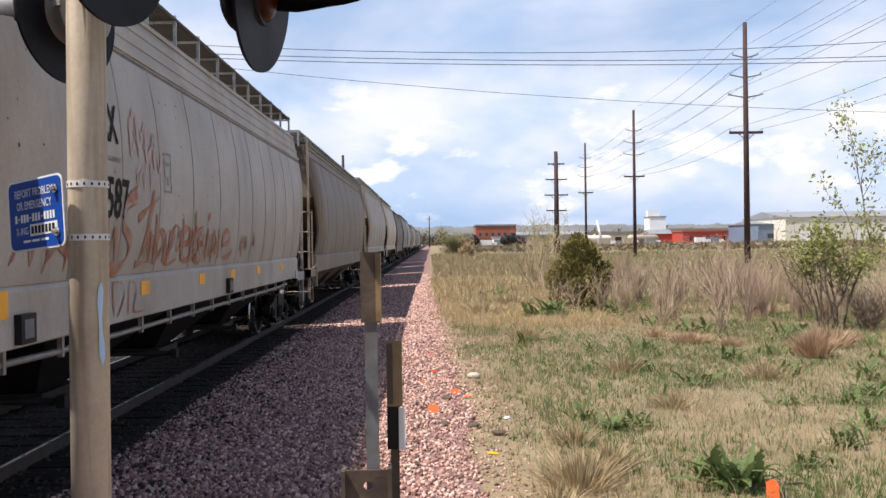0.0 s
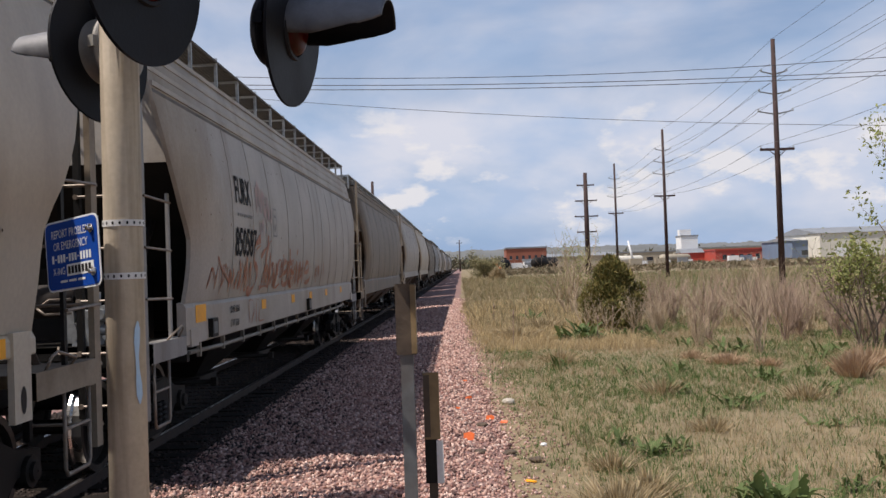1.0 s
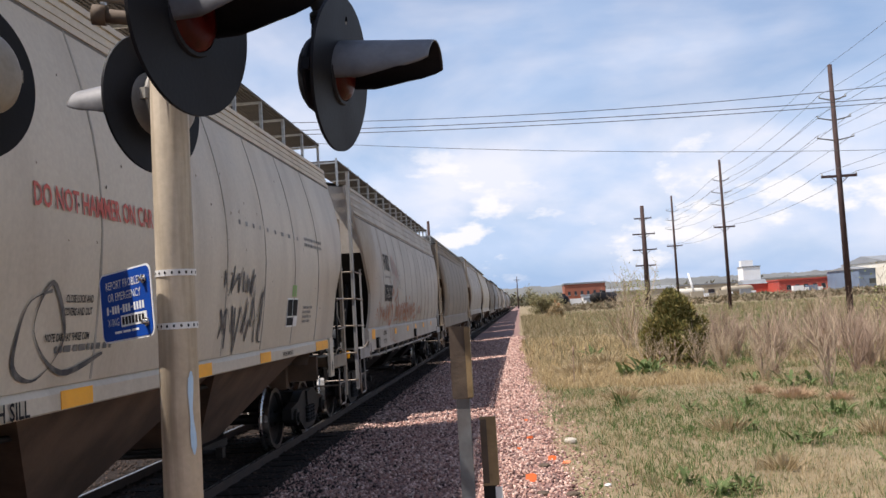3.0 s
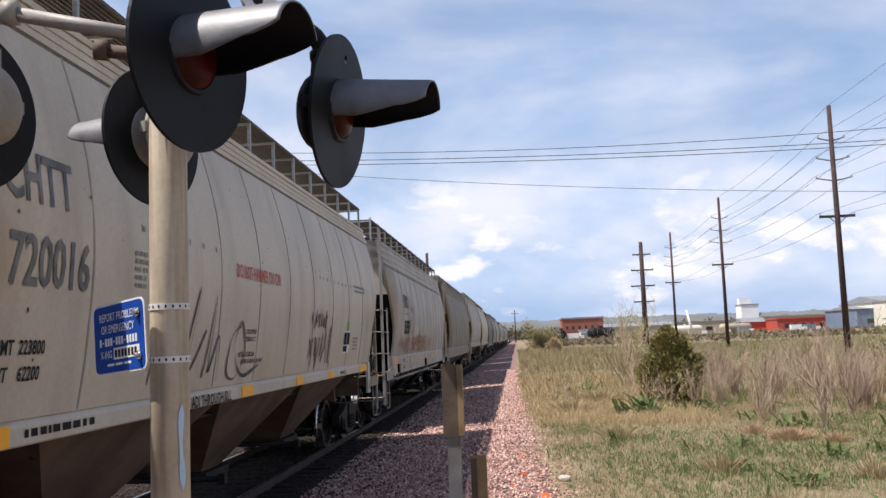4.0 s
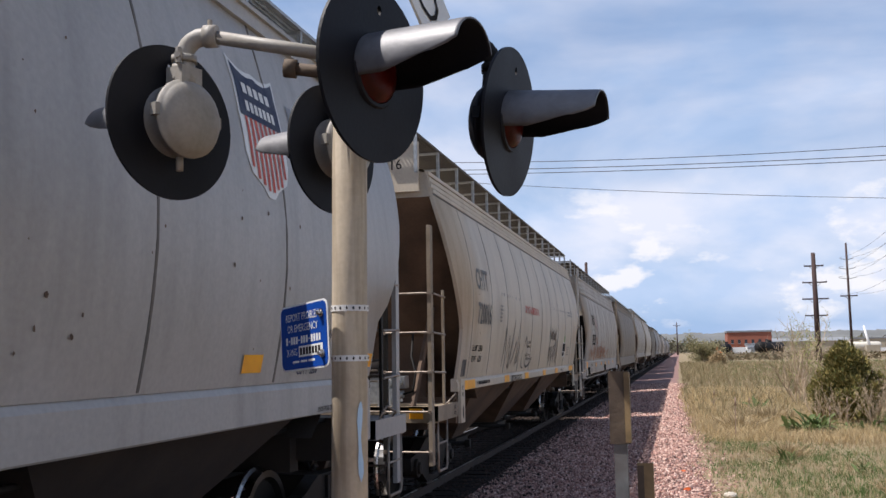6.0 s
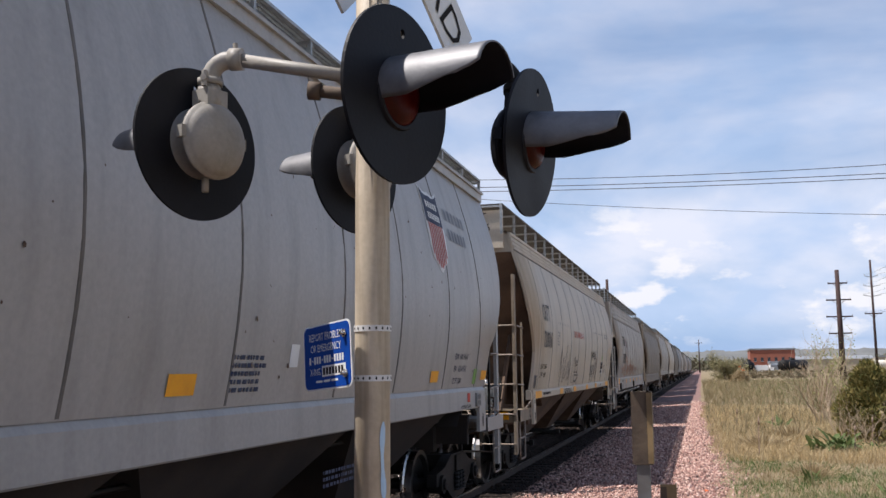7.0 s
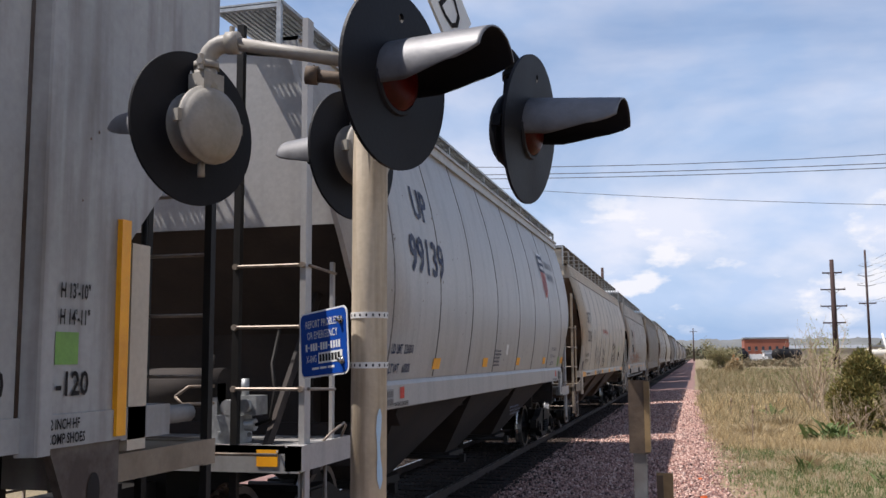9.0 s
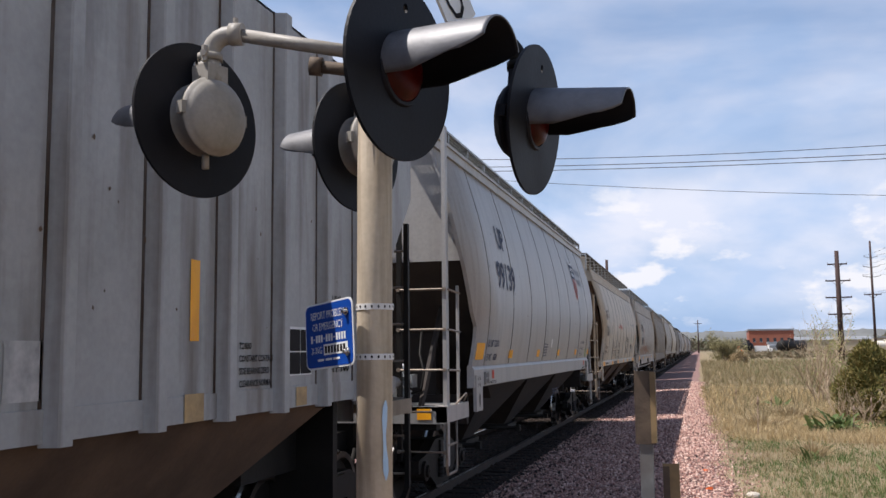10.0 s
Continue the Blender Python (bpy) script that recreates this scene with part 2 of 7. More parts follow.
M["post_brown"] = surface("brown_rusted_post", (0.13, 0.095, 0.065), (0.065, 0.045, 0.034), 7, 0.8, grain=50, relief=0.2)
M["amber"] = surface("amber_reflector_plate", (0.30, 0.205, 0.10), (0.16, 0.105, 0.05), 7, 0.5, grain=60, relief=0.08)
M["wood_pole"] = surface("creosoted_pole_wood", (0.062, 0.036, 0.032), (0.038, 0.022, 0.02), 2.0, 0.85, grain=20, relief=0.2)
M["wire"] = surface("weathered_wire", (0.10, 0.10, 0.105), None, 3, 0.6, metal=0.3, grain=20, relief=0.0)
M["bark"] = surface("grey_brown_bark", (0.21, 0.16, 0.12), (0.13, 0.10, 0.075), 6, 0.9, grain=40, relief=0.3)
M["brick_far"] = surface("far_red_brick", (0.30, 0.10, 0.06), (0.25, 0.085, 0.05), 0.4, 0.8, grain=4, relief=0.0)
M["wall_cream"] = surface("cream_metal_wall", (0.70, 0.66, 0.56), (0.64, 0.60, 0.51), 0.2, 0.6, grain=3, relief=0.0)
M["wall_white"] = surface("white_metal_wall", (0.80, 0.80, 0.79), (0.74, 0.74, 0.73), 0.3, 0.6, grain=3, relief=0.0)
M["wall_red"] = surface("red_metal_wall", (0.46, 0.075, 0.05), (0.38, 0.06, 0.045), 0.3, 0.6, grain=3, relief=0.0)
M["wall_blue"] = surface("slate_blue_metal_wall", (0.16, 0.21, 0.29), (0.13, 0.17, 0.24), 0.3, 0.6, grain=3, relief=0.0)
M["wall_tan"] = surface("tan_wall", (0.42, 0.36, 0.27), (0.36, 0.31, 0.23), 0.3, 0.7, grain=3, relief=0.0)
M["roof_grey"] = surface("grey_roofing", (0.25, 0.26, 0.27), (0.20, 0.21, 0.22), 0.3, 0.6, grain=3, relief=0.0)
M["glass_dark"] = surface("dark_window_glass", (0.03, 0.035, 0.04), None, 1, 0.15, grain=10, relief=0.0, spec=0.6)
M["orange"] = surface("orange_plastic", (0.80, 0.16, 0.03), (0.66, 0.12, 0.03), 12, 0.5, grain=60, relief=0.05)
M["pale_stone"] = surface("pale_stone", (0.56, 0.50, 0.42), (0.44, 0.39, 0.32), 9, 0.85, grain=50, relief=0.3)


# ---------------------------------------------------------------- mesh helpers
def bm_box(bm, x0, x1, y0, y1, z0, z1):
    v = [bm.verts.new((x, y, z)) for z in (z0, z1) for y in (y0, y1) for x in (x0, x1)]
    for f in ((0, 2, 3, 1), (4, 5, 7, 6), (0, 1, 5, 4), (2, 6, 7, 3), (0, 4, 6, 2), (1, 3, 7, 5)):
        bm.faces.new([v[k] for k in f])
    return v


def bm_tube(bm, a, b, r, r2=None, seg=8, cap=True):
    a, b = Vector(a), Vector(b)
    r2 = r if r2 is None else r2
    d = (b - a).normalized()
    u = d.orthogonal().normalized()
    w = d.cross(u)
    ring = [[bm.verts.new(p + (u * math.cos(k * math.tau / seg) + w * math.sin(k * math.tau / seg)) * q) for k in range(seg)] for p, q in ((a, r), (b, r2))]
    for k in range(seg):
        f = bm.faces.new((ring[0][k], ring[0][(k + 1) % seg], ring[1][(k + 1) % seg], ring[1][k]))
        f.smooth = seg > 6
    if cap:
        bm.faces.new(ring[0][::-1]), bm.faces.new(ring[1])


def bm_path(bm, pts, r, seg=8):
    """A bent pipe through the points."""
    pts = [Vector(p) for p in pts]
    rings, u = [], None
    for k, p in enumerate(pts):
        d = (pts[min(k + 1, len(pts) - 1)] - pts[max(k - 1, 0)]).normalized()
        u = d.orthogonal().normalized() if u is None else (u - d * u.dot(d)).normalized()
        w = d.cross(u)
        rings.append([bm.verts.new(p + (u * math.cos(i * math.tau / seg) + w * math.sin(i * math.tau / seg)) * r) for i in range(seg)])
    for a, b in zip(rings, rings[1:]):
        for i in range(seg):
            bm.faces.new((a[i], a[(i + 1) % seg], b[(i + 1) % seg], b[i])).smooth = True
    bm.faces.new(rings[0][::-1]), bm.faces.new(rings[-1])


def mesh_of(name, bm, material, bevel=0.0):
    if bevel:
        bmesh.ops.bevel(bm, geom=[e for e in bm.edges if len(e.link_faces) == 2 and e.calc_face_angle(0) > 0.6], offset=bevel, segments=1, affect="EDGES", clamp_overlap=True)
    bmesh.ops.recalc_face_normals(bm, faces=bm.faces)
    me = bpy.data.meshes.new(name)
    bm.to_mesh(me)
    bm.free()
    me.materials.append(material)
    return me


def part(name, bm, material, parent=None, label="", bevel=0.0):
    """Links a bmesh, or a finished mesh, as one object under a thing or a part."""
    me = bm if isinstance(bm, bpy.types.Mesh) else mesh_of(name, bm, material, bevel)
    ob = new(name, me)
    ob.parent = parent
    if label:
        tagged(ob, label)
    return ob


def from_arrays(name, verts, faces, material, smooth=False):
    me = bpy.data.meshes.new(name)
    me.from_pydata([tuple(v) for v in verts], [], [tuple(f) for f in faces])
    me.materials.append(material)
    if smooth:
        me.polygons.foreach_set("use_smooth", [True] * len(me.polygons))
    return me


def fast_mesh(name, verts, tris, material):
    """A triangle mesh straight from arrays."""
    me = bpy.data.meshes.new(name)
    verts, tris = np.asarray(verts, np.float32), np.asarray(tris, np.int32)
    me.vertices.add(len(verts))
    me.vertices.foreach_set("co", verts.ravel())
    me.loops.add(tris.size)
    me.loops.foreach_set("vertex_index", tris.ravel())
    me.polygons.add(len(tris))
    me.polygons.foreach_set("loop_start", np.arange(0, tris.size, 3, dtype=np.int32))
    me.polygons.foreach_set("loop_total", np.full(len(tris), 3, np.int32))
    me.update(calc_edges=True)
    me.materials.append(material)
    return me


def empty(name, m, label="", category="", group="", kind=""):
    ob = new(name)
    ob.empty_display_size = 0.2
    ob.matrix_world = m
    return tagged(ob, label, category, group, kind)


def letters(text, height, material, squeeze=1.0, bold=0.0):
    """Flat lettering as a mesh in x (along) and y (up), its lower left corner at the origin."""
    cu = bpy.data.curves.new("letters", "FONT")
    cu.body, cu.size, cu.resolution_u, cu.offset = text, height / 0.72, 2, bold * height
    tmp = bpy.data.objects.new("letters", cu)
    scene.collection.objects.link(tmp)
    bpy.context.view_layer.update()
    me = bpy.data.meshes.new_from_object(tmp.evaluated_get(bpy.context.evaluated_depsgraph_get()))
    bpy.data.objects.remove(tmp)
    for v in me.vertices:
        v.co.x *= squeeze
    me.materials.clear()
    me.materials.append(material)
    return me


# ---------------------------------------------------------------- ground, ballast, track
TRACK_X, RAIL_Z = -4.45, 0.05


def wave(x, y, s, k=0.0):
    return (np.sin(x * s + 1.3 * k) * np.cos(y * s * 0.83 + k) + 0.6 * np.sin(x * s * 2.1 + y * s * 1.7 + 2.1 * k) + 0.4 * np.cos(y * s * 3.3 - x * s * 2.7 + k)) / 2.0


def inset(y):
    """How far the grass has crept in over the ballast's edge."""
    y = np.asarray(y, float)
    return np.interp(y, [6, 11, 17, 26, 45], [0.0, 0.04, 0.16, 0.34, 0.60]) + 0.13 * wave(y * 0, y, 0.9, 3) + 0.06 * wave(y * 0, y, 3.7, 1)


def make_ground():
    m = bpy.data.materials.new("field_soil")
    m.use_nodes = True
    N, L = m.node_tree.nodes, m.node_tree.links
    p = N["Principled BSDF"]
    co = N.new("ShaderNodeTexCoord")

    def tex(s, d):
        n = N.new("ShaderNodeTexNoise")
        n.inputs["Scale"].default_value, n.inputs["Detail"].default_value = s, d
        L.new(co.outputs["Object"], n.inputs["Vector"])
        return n

    a, b, c = tex(0.12, 5), tex(1.3, 8), tex(22, 5)
    r1, r2 = N.new("ShaderNodeValToRGB"), N.new("ShaderNodeValToRGB")
    r1.color_ramp.elements[0].position, r1.color_ramp.elements[0].color = 0.40, (0.19, 0.155, 0.085, 1)
    r1.color_ramp.elements[1].position, r1.color_ramp.elements[1].color = 0.60, (0.27, 0.205, 0.115, 1)
    r2.color_ramp.elements[0].position, r2.color_ramp.elements[0].color = 0.36, (0.17, 0.135, 0.075, 1)
    r2.color_ramp.elements[1].position, r2.color_ramp.elements[1].color = 0.60, (0.28, 0.215, 0.125, 1)
    L.new(a.outputs["Fac"], r1.inputs[0]), L.new(b.outputs["Fac"], r2.inputs[0])
    mx, ov = N.new("ShaderNodeMixRGB"), N.new("ShaderNodeMixRGB")
    mx.inputs[0].default_value = 0.55
    L.new(r1.outputs[0], mx.inputs[1]), L.new(r2.outputs[0], mx.inputs[2])
    ov.blend_type = "OVERLAY"
    ov.inputs[0].default_value = 0.5
    L.new(mx.outputs[0], ov.inputs[1]), L.new(c.outputs["Fac"], ov.inputs[2])
    L.new(ov.outputs[0], p.inputs["Base Color"])
    p.inputs["Roughness"].default_value = 0.95
    bp = N.new("ShaderNodeBump")
    bp.inputs["Strength"].default_value, bp.inputs["Distance"].default_value = 0.6, 0.05
    L.new(c.outputs["Fac"], bp.inputs["Height"]), L.new(bp.outputs[0], p.inputs["Normal"])
    xs = np.concatenate([-np.geomspace(2500, 12, 14), np.linspace(-10, 40, 101), np.geomspace(46, 2500, 14)])
    ys = np.concatenate([-np.geomspace(600, 12, 8), np.linspace(-8, 90, 70), np.geomspace(96, 2600, 18)])
    X, Y = np.meshgrid(xs, ys)
    near = np.clip((X - 0.6) / 1.5, 0, 1) * np.clip((140 - Y) / 40, 0, 1) * np.clip((60 - X) / 15, 0, 1) * np.clip((Y + 30) / 20, 0, 1)
    Z = -0.035 + 0.05 * near * wave(X, Y, 0.9, 1) - 0.35 * np.clip((4.6 - np.abs(X - TRACK_X) - np.where(X > TRACK_X, inset(Y), 0)) / 0.6, 0, 1)
    n = len(xs)
    verts = np.stack([X, Y, Z], -1).reshape(-1, 3)
    faces = [(j * n + i, j * n + i + 1, (j + 1) * n + i + 1, (j + 1) * n + i) for j in range(len(ys) - 1) for i in range(n - 1)]
    tagged(new("ground", from_arrays("ground", verts, faces, m, True)), "dry spring field of tan and green grass", "ground", kind="structure")


make_ground()

M["ballast"] = surface("pink_ballast", (0.28, 0.165, 0.14), (0.17, 0.10, 0.09), 14, 0.9, grain=45, relief=0.9)
# Dirty track stone, made near black to carry the shade under the train.
M["fouled_shade"] = surface("oil_stained_ballast", (0.032, 0.024, 0.02), (0.016, 0.012, 0.01), 9, 0.9, grain=45, relief=0.9, spec=0.1)
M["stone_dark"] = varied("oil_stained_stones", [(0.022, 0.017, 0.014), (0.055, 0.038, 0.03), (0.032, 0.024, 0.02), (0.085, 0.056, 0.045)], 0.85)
M["stone"] = varied("pink_quartzite_stones", [(0.068, 0.041, 0.038), (0.50, 0.295, 0.236), (0.194, 0.105, 0.091), (0.63, 0.425, 0.345), (0.365, 0.188, 0.154), (0.097, 0.059, 0.054), (0.775, 0.57, 0.479), (0.44, 0.255, 0.20)], 0.85)


def ballast_top(x, y):
    """Height of the ballast's surface."""
    d = np.abs(np.asarray(x, float) - TRACK_X)
    d = d + np.where(np.asarray(x, float) > TRACK_X, inset(y), 0) * np.clip((d - 2.6) / 1.2, 0, 1)
    z = np.interp(d, [0, 1.5, 2.0, 3.2, 4.4, 5.0, 5.8], [-0.09, -0.09, -0.09, -0.03, 0.0, -0.04, -0.16])
    return z + 0.012 * wave(np.asarray(x, float), np.asarray(y, float), 3.1, 2)


def make_ballast():
    xs = np.linspace(TRACK_X - 5, TRACK_X + 5.0, 41)
    ys = np.concatenate([np.linspace(-60, 0, 16), np.linspace(1, 70, 140), np.geomspace(72, 1500, 24)])
    X, Y = np.meshgrid(xs, ys)
    n = len(xs)
    verts = np.stack([X, Y, ballast_top(X, Y)], -1).reshape(-1, 3)
    faces = [(j * n + i, j * n + i + 1, (j + 1) * n + i + 1, (j + 1) * n + i) for j in range(len(ys) - 1) for i in range(n - 1)]
    tagged(new("ballast_bed", from_arrays("ballast_bed", verts, faces, M["ballast"], True)), "bed of pink crushed stone under the track", "ballast", kind="structure")
    # Dark bed under the cars; part of their shade sits in its colour.
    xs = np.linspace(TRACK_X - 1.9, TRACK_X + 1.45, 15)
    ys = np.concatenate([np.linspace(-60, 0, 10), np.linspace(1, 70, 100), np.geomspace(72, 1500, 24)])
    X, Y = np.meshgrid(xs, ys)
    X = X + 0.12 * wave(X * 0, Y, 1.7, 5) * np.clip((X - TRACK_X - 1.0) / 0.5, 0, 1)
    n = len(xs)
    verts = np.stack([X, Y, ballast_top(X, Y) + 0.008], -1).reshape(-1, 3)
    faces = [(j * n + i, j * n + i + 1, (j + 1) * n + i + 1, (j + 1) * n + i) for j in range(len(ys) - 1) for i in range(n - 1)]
    tagged(new("track_bed", from_arrays("track_bed", verts, faces, M["fouled_shade"], True)), "dirty track bed between the rails, darkened for the train's shade", "ballast", kind="structure")
    rng = np.random.default_rng(4)
    base = np.array([(1, 0, 0), (-1, 0, 0), (0, 1, 0), (0, -1, 0), (0, 0, 1), (0, 0, -1)], float)
    tri = np.array([(0, 2, 4), (2, 1, 4), (1, 3, 4), (3, 0, 4), (2, 0, 5), (1, 2, 5), (3, 1, 5), (0, 3, 5)])

    def scatter(name, count, x0, x1, y0, y1, lo, hi, label, fade=False, stone="stone"):
        y = rng.uniform(0, 1, count) ** 1.5 * (y1 - y0) + y0
        x = rng.uniform(x0, x1, count)
        if fade:
            keep = rng.uniform(0, 1, count) < np.clip(1.0 - (x - x0) / (x1 - x0), 0, 1) ** 1.4
            x, y = x[keep] - inset(y[keep]), y[keep]
        elif x1 > 0:
            keep = rng.uniform(0, 1, count) < np.clip((0.62 - inset(y) - x) / 0.45, 0, 1)
            x, y = x[keep], y[keep]
        k = len(x)
        size = rng.uniform(lo, hi, k) * (1 + np.clip(y - 12, 0, 60) * 0.02)
        pts = base[None] * rng.uniform(0.55, 1.15, (k, 6, 1)) + rng.normal(0, 0.16, (k, 6, 3))
        a = rng.uniform(0, math.tau, (k, 3))
        ca, sa = np.cos(a), np.sin(a)
        R = np.empty((k, 3, 3))
        R[:, 0] = np.stack([ca[:, 0] * ca[:, 1], ca[:, 0] * sa[:, 1] * sa[:, 2] - sa[:, 0] * ca[:, 2], ca[:, 0] * sa[:, 1] * ca[:, 2] + sa[:, 0] * sa[:, 2]], -1)
        R[:, 1] = np.stack([sa[:, 0] * ca[:, 1], sa[:, 0] * sa[:, 1] * sa[:, 2] + ca[:, 0] * ca[:, 2], sa[:, 0] * sa[:, 1] * ca[:, 2] - ca[:, 0] * sa[:, 2]], -1)
        R[:, 2] = np.stack([-sa[:, 1], ca[:, 1] * sa[:, 2], ca[:, 1] * ca[:, 2]], -1)
        pts = np.einsum("kij,kpj->kpi", R, pts) * size[:, None, None]
        pts += np.stack([x, y, np.maximum(ballast_top(x, y), np.where(x > -1, -0.035, -1.0)) + size * 0.25], -1)[:, None]
        tris = (tri[None] + 6 * np.arange(k)[:, None, None]).reshape(-1, 3)
        tagged(new(name, fast_mesh(name, pts.reshape(-1, 3), tris, M[stone])), label, "stones", kind="stuff")

    scatter("ballast_stones", 95000, -3.02, 0.62, 3.0, 60, 0.014, 0.032, "loose pink and grey crushed stones beside the track")
    scatter("strewn_stones", 17000, 0.3, 1.35, 4.0, 60, 0.009, 0.025, "crushed stones strewn into the grass edge", True)
    # Dark stones thin outward and deepen the train's shade on the ballast.
    scatter("track_stones", 24000, -6.4, -2.85, 4.0, 60, 0.018, 0.036, "dirty stones between and beside the rails, darkened for the train's shade", stone="stone_dark")
    scatter("grimy_stones", 15000, -3.15, -1.3, 4.0, 60, 0.020, 0.036, "grimy stones thinning out into the pink ballast, darkened for shade", True, "stone_dark")


make_ballast()


def make_track():
    def rail(x):
        prof = [(-0.07, -0.17), (0.07, -0.17), (0.07, -0.155), (0.012, -0.135), (0.012, -0.045), (0.036, -0.035), (0.036, -0.004), (0.028, 0.0), (0.012, 0.001), (-0.004, 0.001), (-0.028, 0.0), (-0.036, -0.004), (-0.036, -0.035), (-0.012, -0.045), (-0.012, -0.135), (-0.07, -0.155)]
        bm = bmesh.new()
        ends = [[bm.verts.new((x + a, y, RAIL_Z + b)) for a, b in prof] for y in (-60, 1200)]
        for k in range(len(prof)):
            bm.faces.new((ends[0][k], ends[0][(k + 1) % len(prof)], ends[1][(k + 1) % len(prof)], ends[1][k]))
        me = mesh_of("rail", bm, M["rail_side"])
        me.materials.append(M["rail_head"])
        me.materials.append(M["bare_steel"])
        for f in me.polygons:
            if f.normal.z > 0.9 and f.center.z > RAIL_Z - 0.01:
                f.material_index = 2 if f.center.z > RAIL_Z + 0.0008 else 1
        return me

    for s in (-0.7535, 0.7535):
        tagged(new("rail", rail(TRACK_X + s)), "steel rail with a bright worn head and rusty web", "rail", "rails of the track", "structure")
    bm = bmesh.new()
    bm_box(bm, -1.3, 1.3, -0.115, 0.115, -0.18, 0.0)
    me = mesh_of("sleeper", bm, M["sleeper"], 0.012)
    for k in range(110):
        t = new("sleeper", me)
        t.location = (TRACK_X, -6 + 0.5 * k, RAIL_Z - 0.122)
        tagged(t, "dark creosoted wooden sleeper half buried in ballast", "sleeper", "sleepers of the track")


make_track()


# ---------------------------------------------------------------- the train
SPEED = 4.27                                   # metres a second, away from the camera
CARS = []                                      # (thing, its place along the track at the start)
WHEELS = []                                    # (wheelset, its pose in its truck)

DECK = 1.28                                    # height of the end platforms over the rail head
CURVED = [(1.45, 1.49), (1.74, 1.505), (2.0, 1.555), (2.35, 1.603), (2.69, 1.626), (3.0, 1.615), (3.3, 1.58), (3.6, 1.53), (3.9, 1.46), (4.2, 1.375), (4.60, 1.250)]
END_SHAPE = [(1.2, 0.0), (2.25, -0.01), (2.4, 0.07), (2.55, 0.22), (2.75, 0.38), (3.0, 0.54), (3.3, 0.70), (3.8, 0.83), (4.7, 0.84)]


def width_at(profile, z):
    return float(np.interp(z, [p[0] for p in profile], [p[1] for p in profile]))


def end_at(z):
    return float(np.interp(z, [p[0] for p in END_SHAPE], [p[1] for p in END_SHAPE]))


def wheel_mesh():
    bm = bmesh.new()
    bm_tube(bm, (-1.0, 0, 0), (1.0, 0, 0), 0.075, seg=10)
    for s in (-1, 1):
        prof = [(0.64, 0.10), (0.66, 0.12), (0.69, 0.37), (0.66, 0.40), (0.66, 0.485), (0.69, 0.485), (0.71, 0.458), (0.80, 0.452), (0.80, 0.39), (0.745, 0.36), (0.73, 0.14), (0.78, 0.11)]
        seg = 28
        rings = [[bm.verts.new((s * x, r * math.cos(k * math.tau / seg), r * math.sin(k * math.tau / seg))) for k in range(seg)] for x, r in prof]
        for a, b in zip(rings, rings[1:]):
            for k in range(seg):
                bm.faces.new((a[k], a[(k + 1) % seg], b[(k + 1) % seg], b[k]))
        for k in range(3):
            q = k * math.tau / 3
            bm_tube(bm, (s * 1.0, 0.05 * math.cos(q), 0.05 * math.sin(q)), (s * 1.03, 0.05 * math.cos(q), 0.05 * math.sin(q)), 0.018, seg=6)
    me = mesh_of("wheelset", bm, M["dark_steel"])
    me.materials.append(M["rail_head"])
    me.materials.append(M["bare_steel"])
    for f in me.polygons:
        r = math.hypot(f.center.y, f.center.z)
        if r > 0.44 or (abs(f.center.x) > 0.795 and r > 0.40):
            f.material_index = 2 if r > 0.447 else 1
    return me


WHEEL = wheel_mesh()


def truck_parts():
    bm = bmesh.new()
    prof = [(-1.12, 0.60), (-1.12, 0.44), (-0.72, 0.44), (-0.60, 0.36), (-0.30, 0.20), (0.30, 0.20), (0.60, 0.36), (0.72, 0.44), (1.12, 0.44), (1.12, 0.60), (0.70, 0.66), (0.36, 0.80), (-0.36, 0.80), (-0.70, 0.66)]
    a = [bm.verts.new((0.95, y, z)) for y, z in prof]
    b = [bm.verts.new((1.09, y, z)) for y, z in prof]
    bm.faces.new(a[::-1]), bm.faces.new(b)
    for k in range(len(prof)):
        bm.faces.new((a[k], a[(k + 1) % len(prof)], b[(k + 1) % len(prof)], b[k]))
    frame_me = mesh_of("side_frame", bm, M["dark_steel"], 0.02)
    bm = bmesh.new()
    rings = [[bm.verts.new((x, r * math.cos(k * math.tau / 14), r * math.sin(k * math.tau / 14))) for k in range(14)] for x, r in ((0.93, 0.125), (1.13, 0.125), (1.135, 0.08), (1.165, 0.075), (1.17, 0.01))]
    for a, b in zip(rings, rings[1:]):
        for k in range(14):
            bm.faces.new((a[k], a[(k + 1) % 14], b[(k + 1) % 14], b[k]))
    bearing_me = mesh_of("bearing", bm, M["dark_steel"])
    bm = bmesh.new()
    rings = [[bm.verts.new((1.10 + r * math.cos(i * math.tau / 10), r * math.sin(i * math.tau / 10), 0.30 + 0.0275 * k)) for i in range(10)] for k, r in enumerate((0.064, 0.045) * 5)]
    for a, b in zip(rings, rings[1:]):
        for k in range(10):
            bm.faces.new((a[k], a[(k + 1) % 10], b[(k + 1) % 10], b[k]))
    spring_me = mesh_of("spring", bm, M["dark_steel"])
    bm = bmesh.new()
    bm_box(bm, -1.12, 1.12, -0.17, 0.17, 0.56, 0.78)
    bolster_me = mesh_of("bolster", bm, M["dark_steel"], 0.02)
    return frame_me, bearing_me, spring_me, bolster_me


TRUCK = truck_parts()


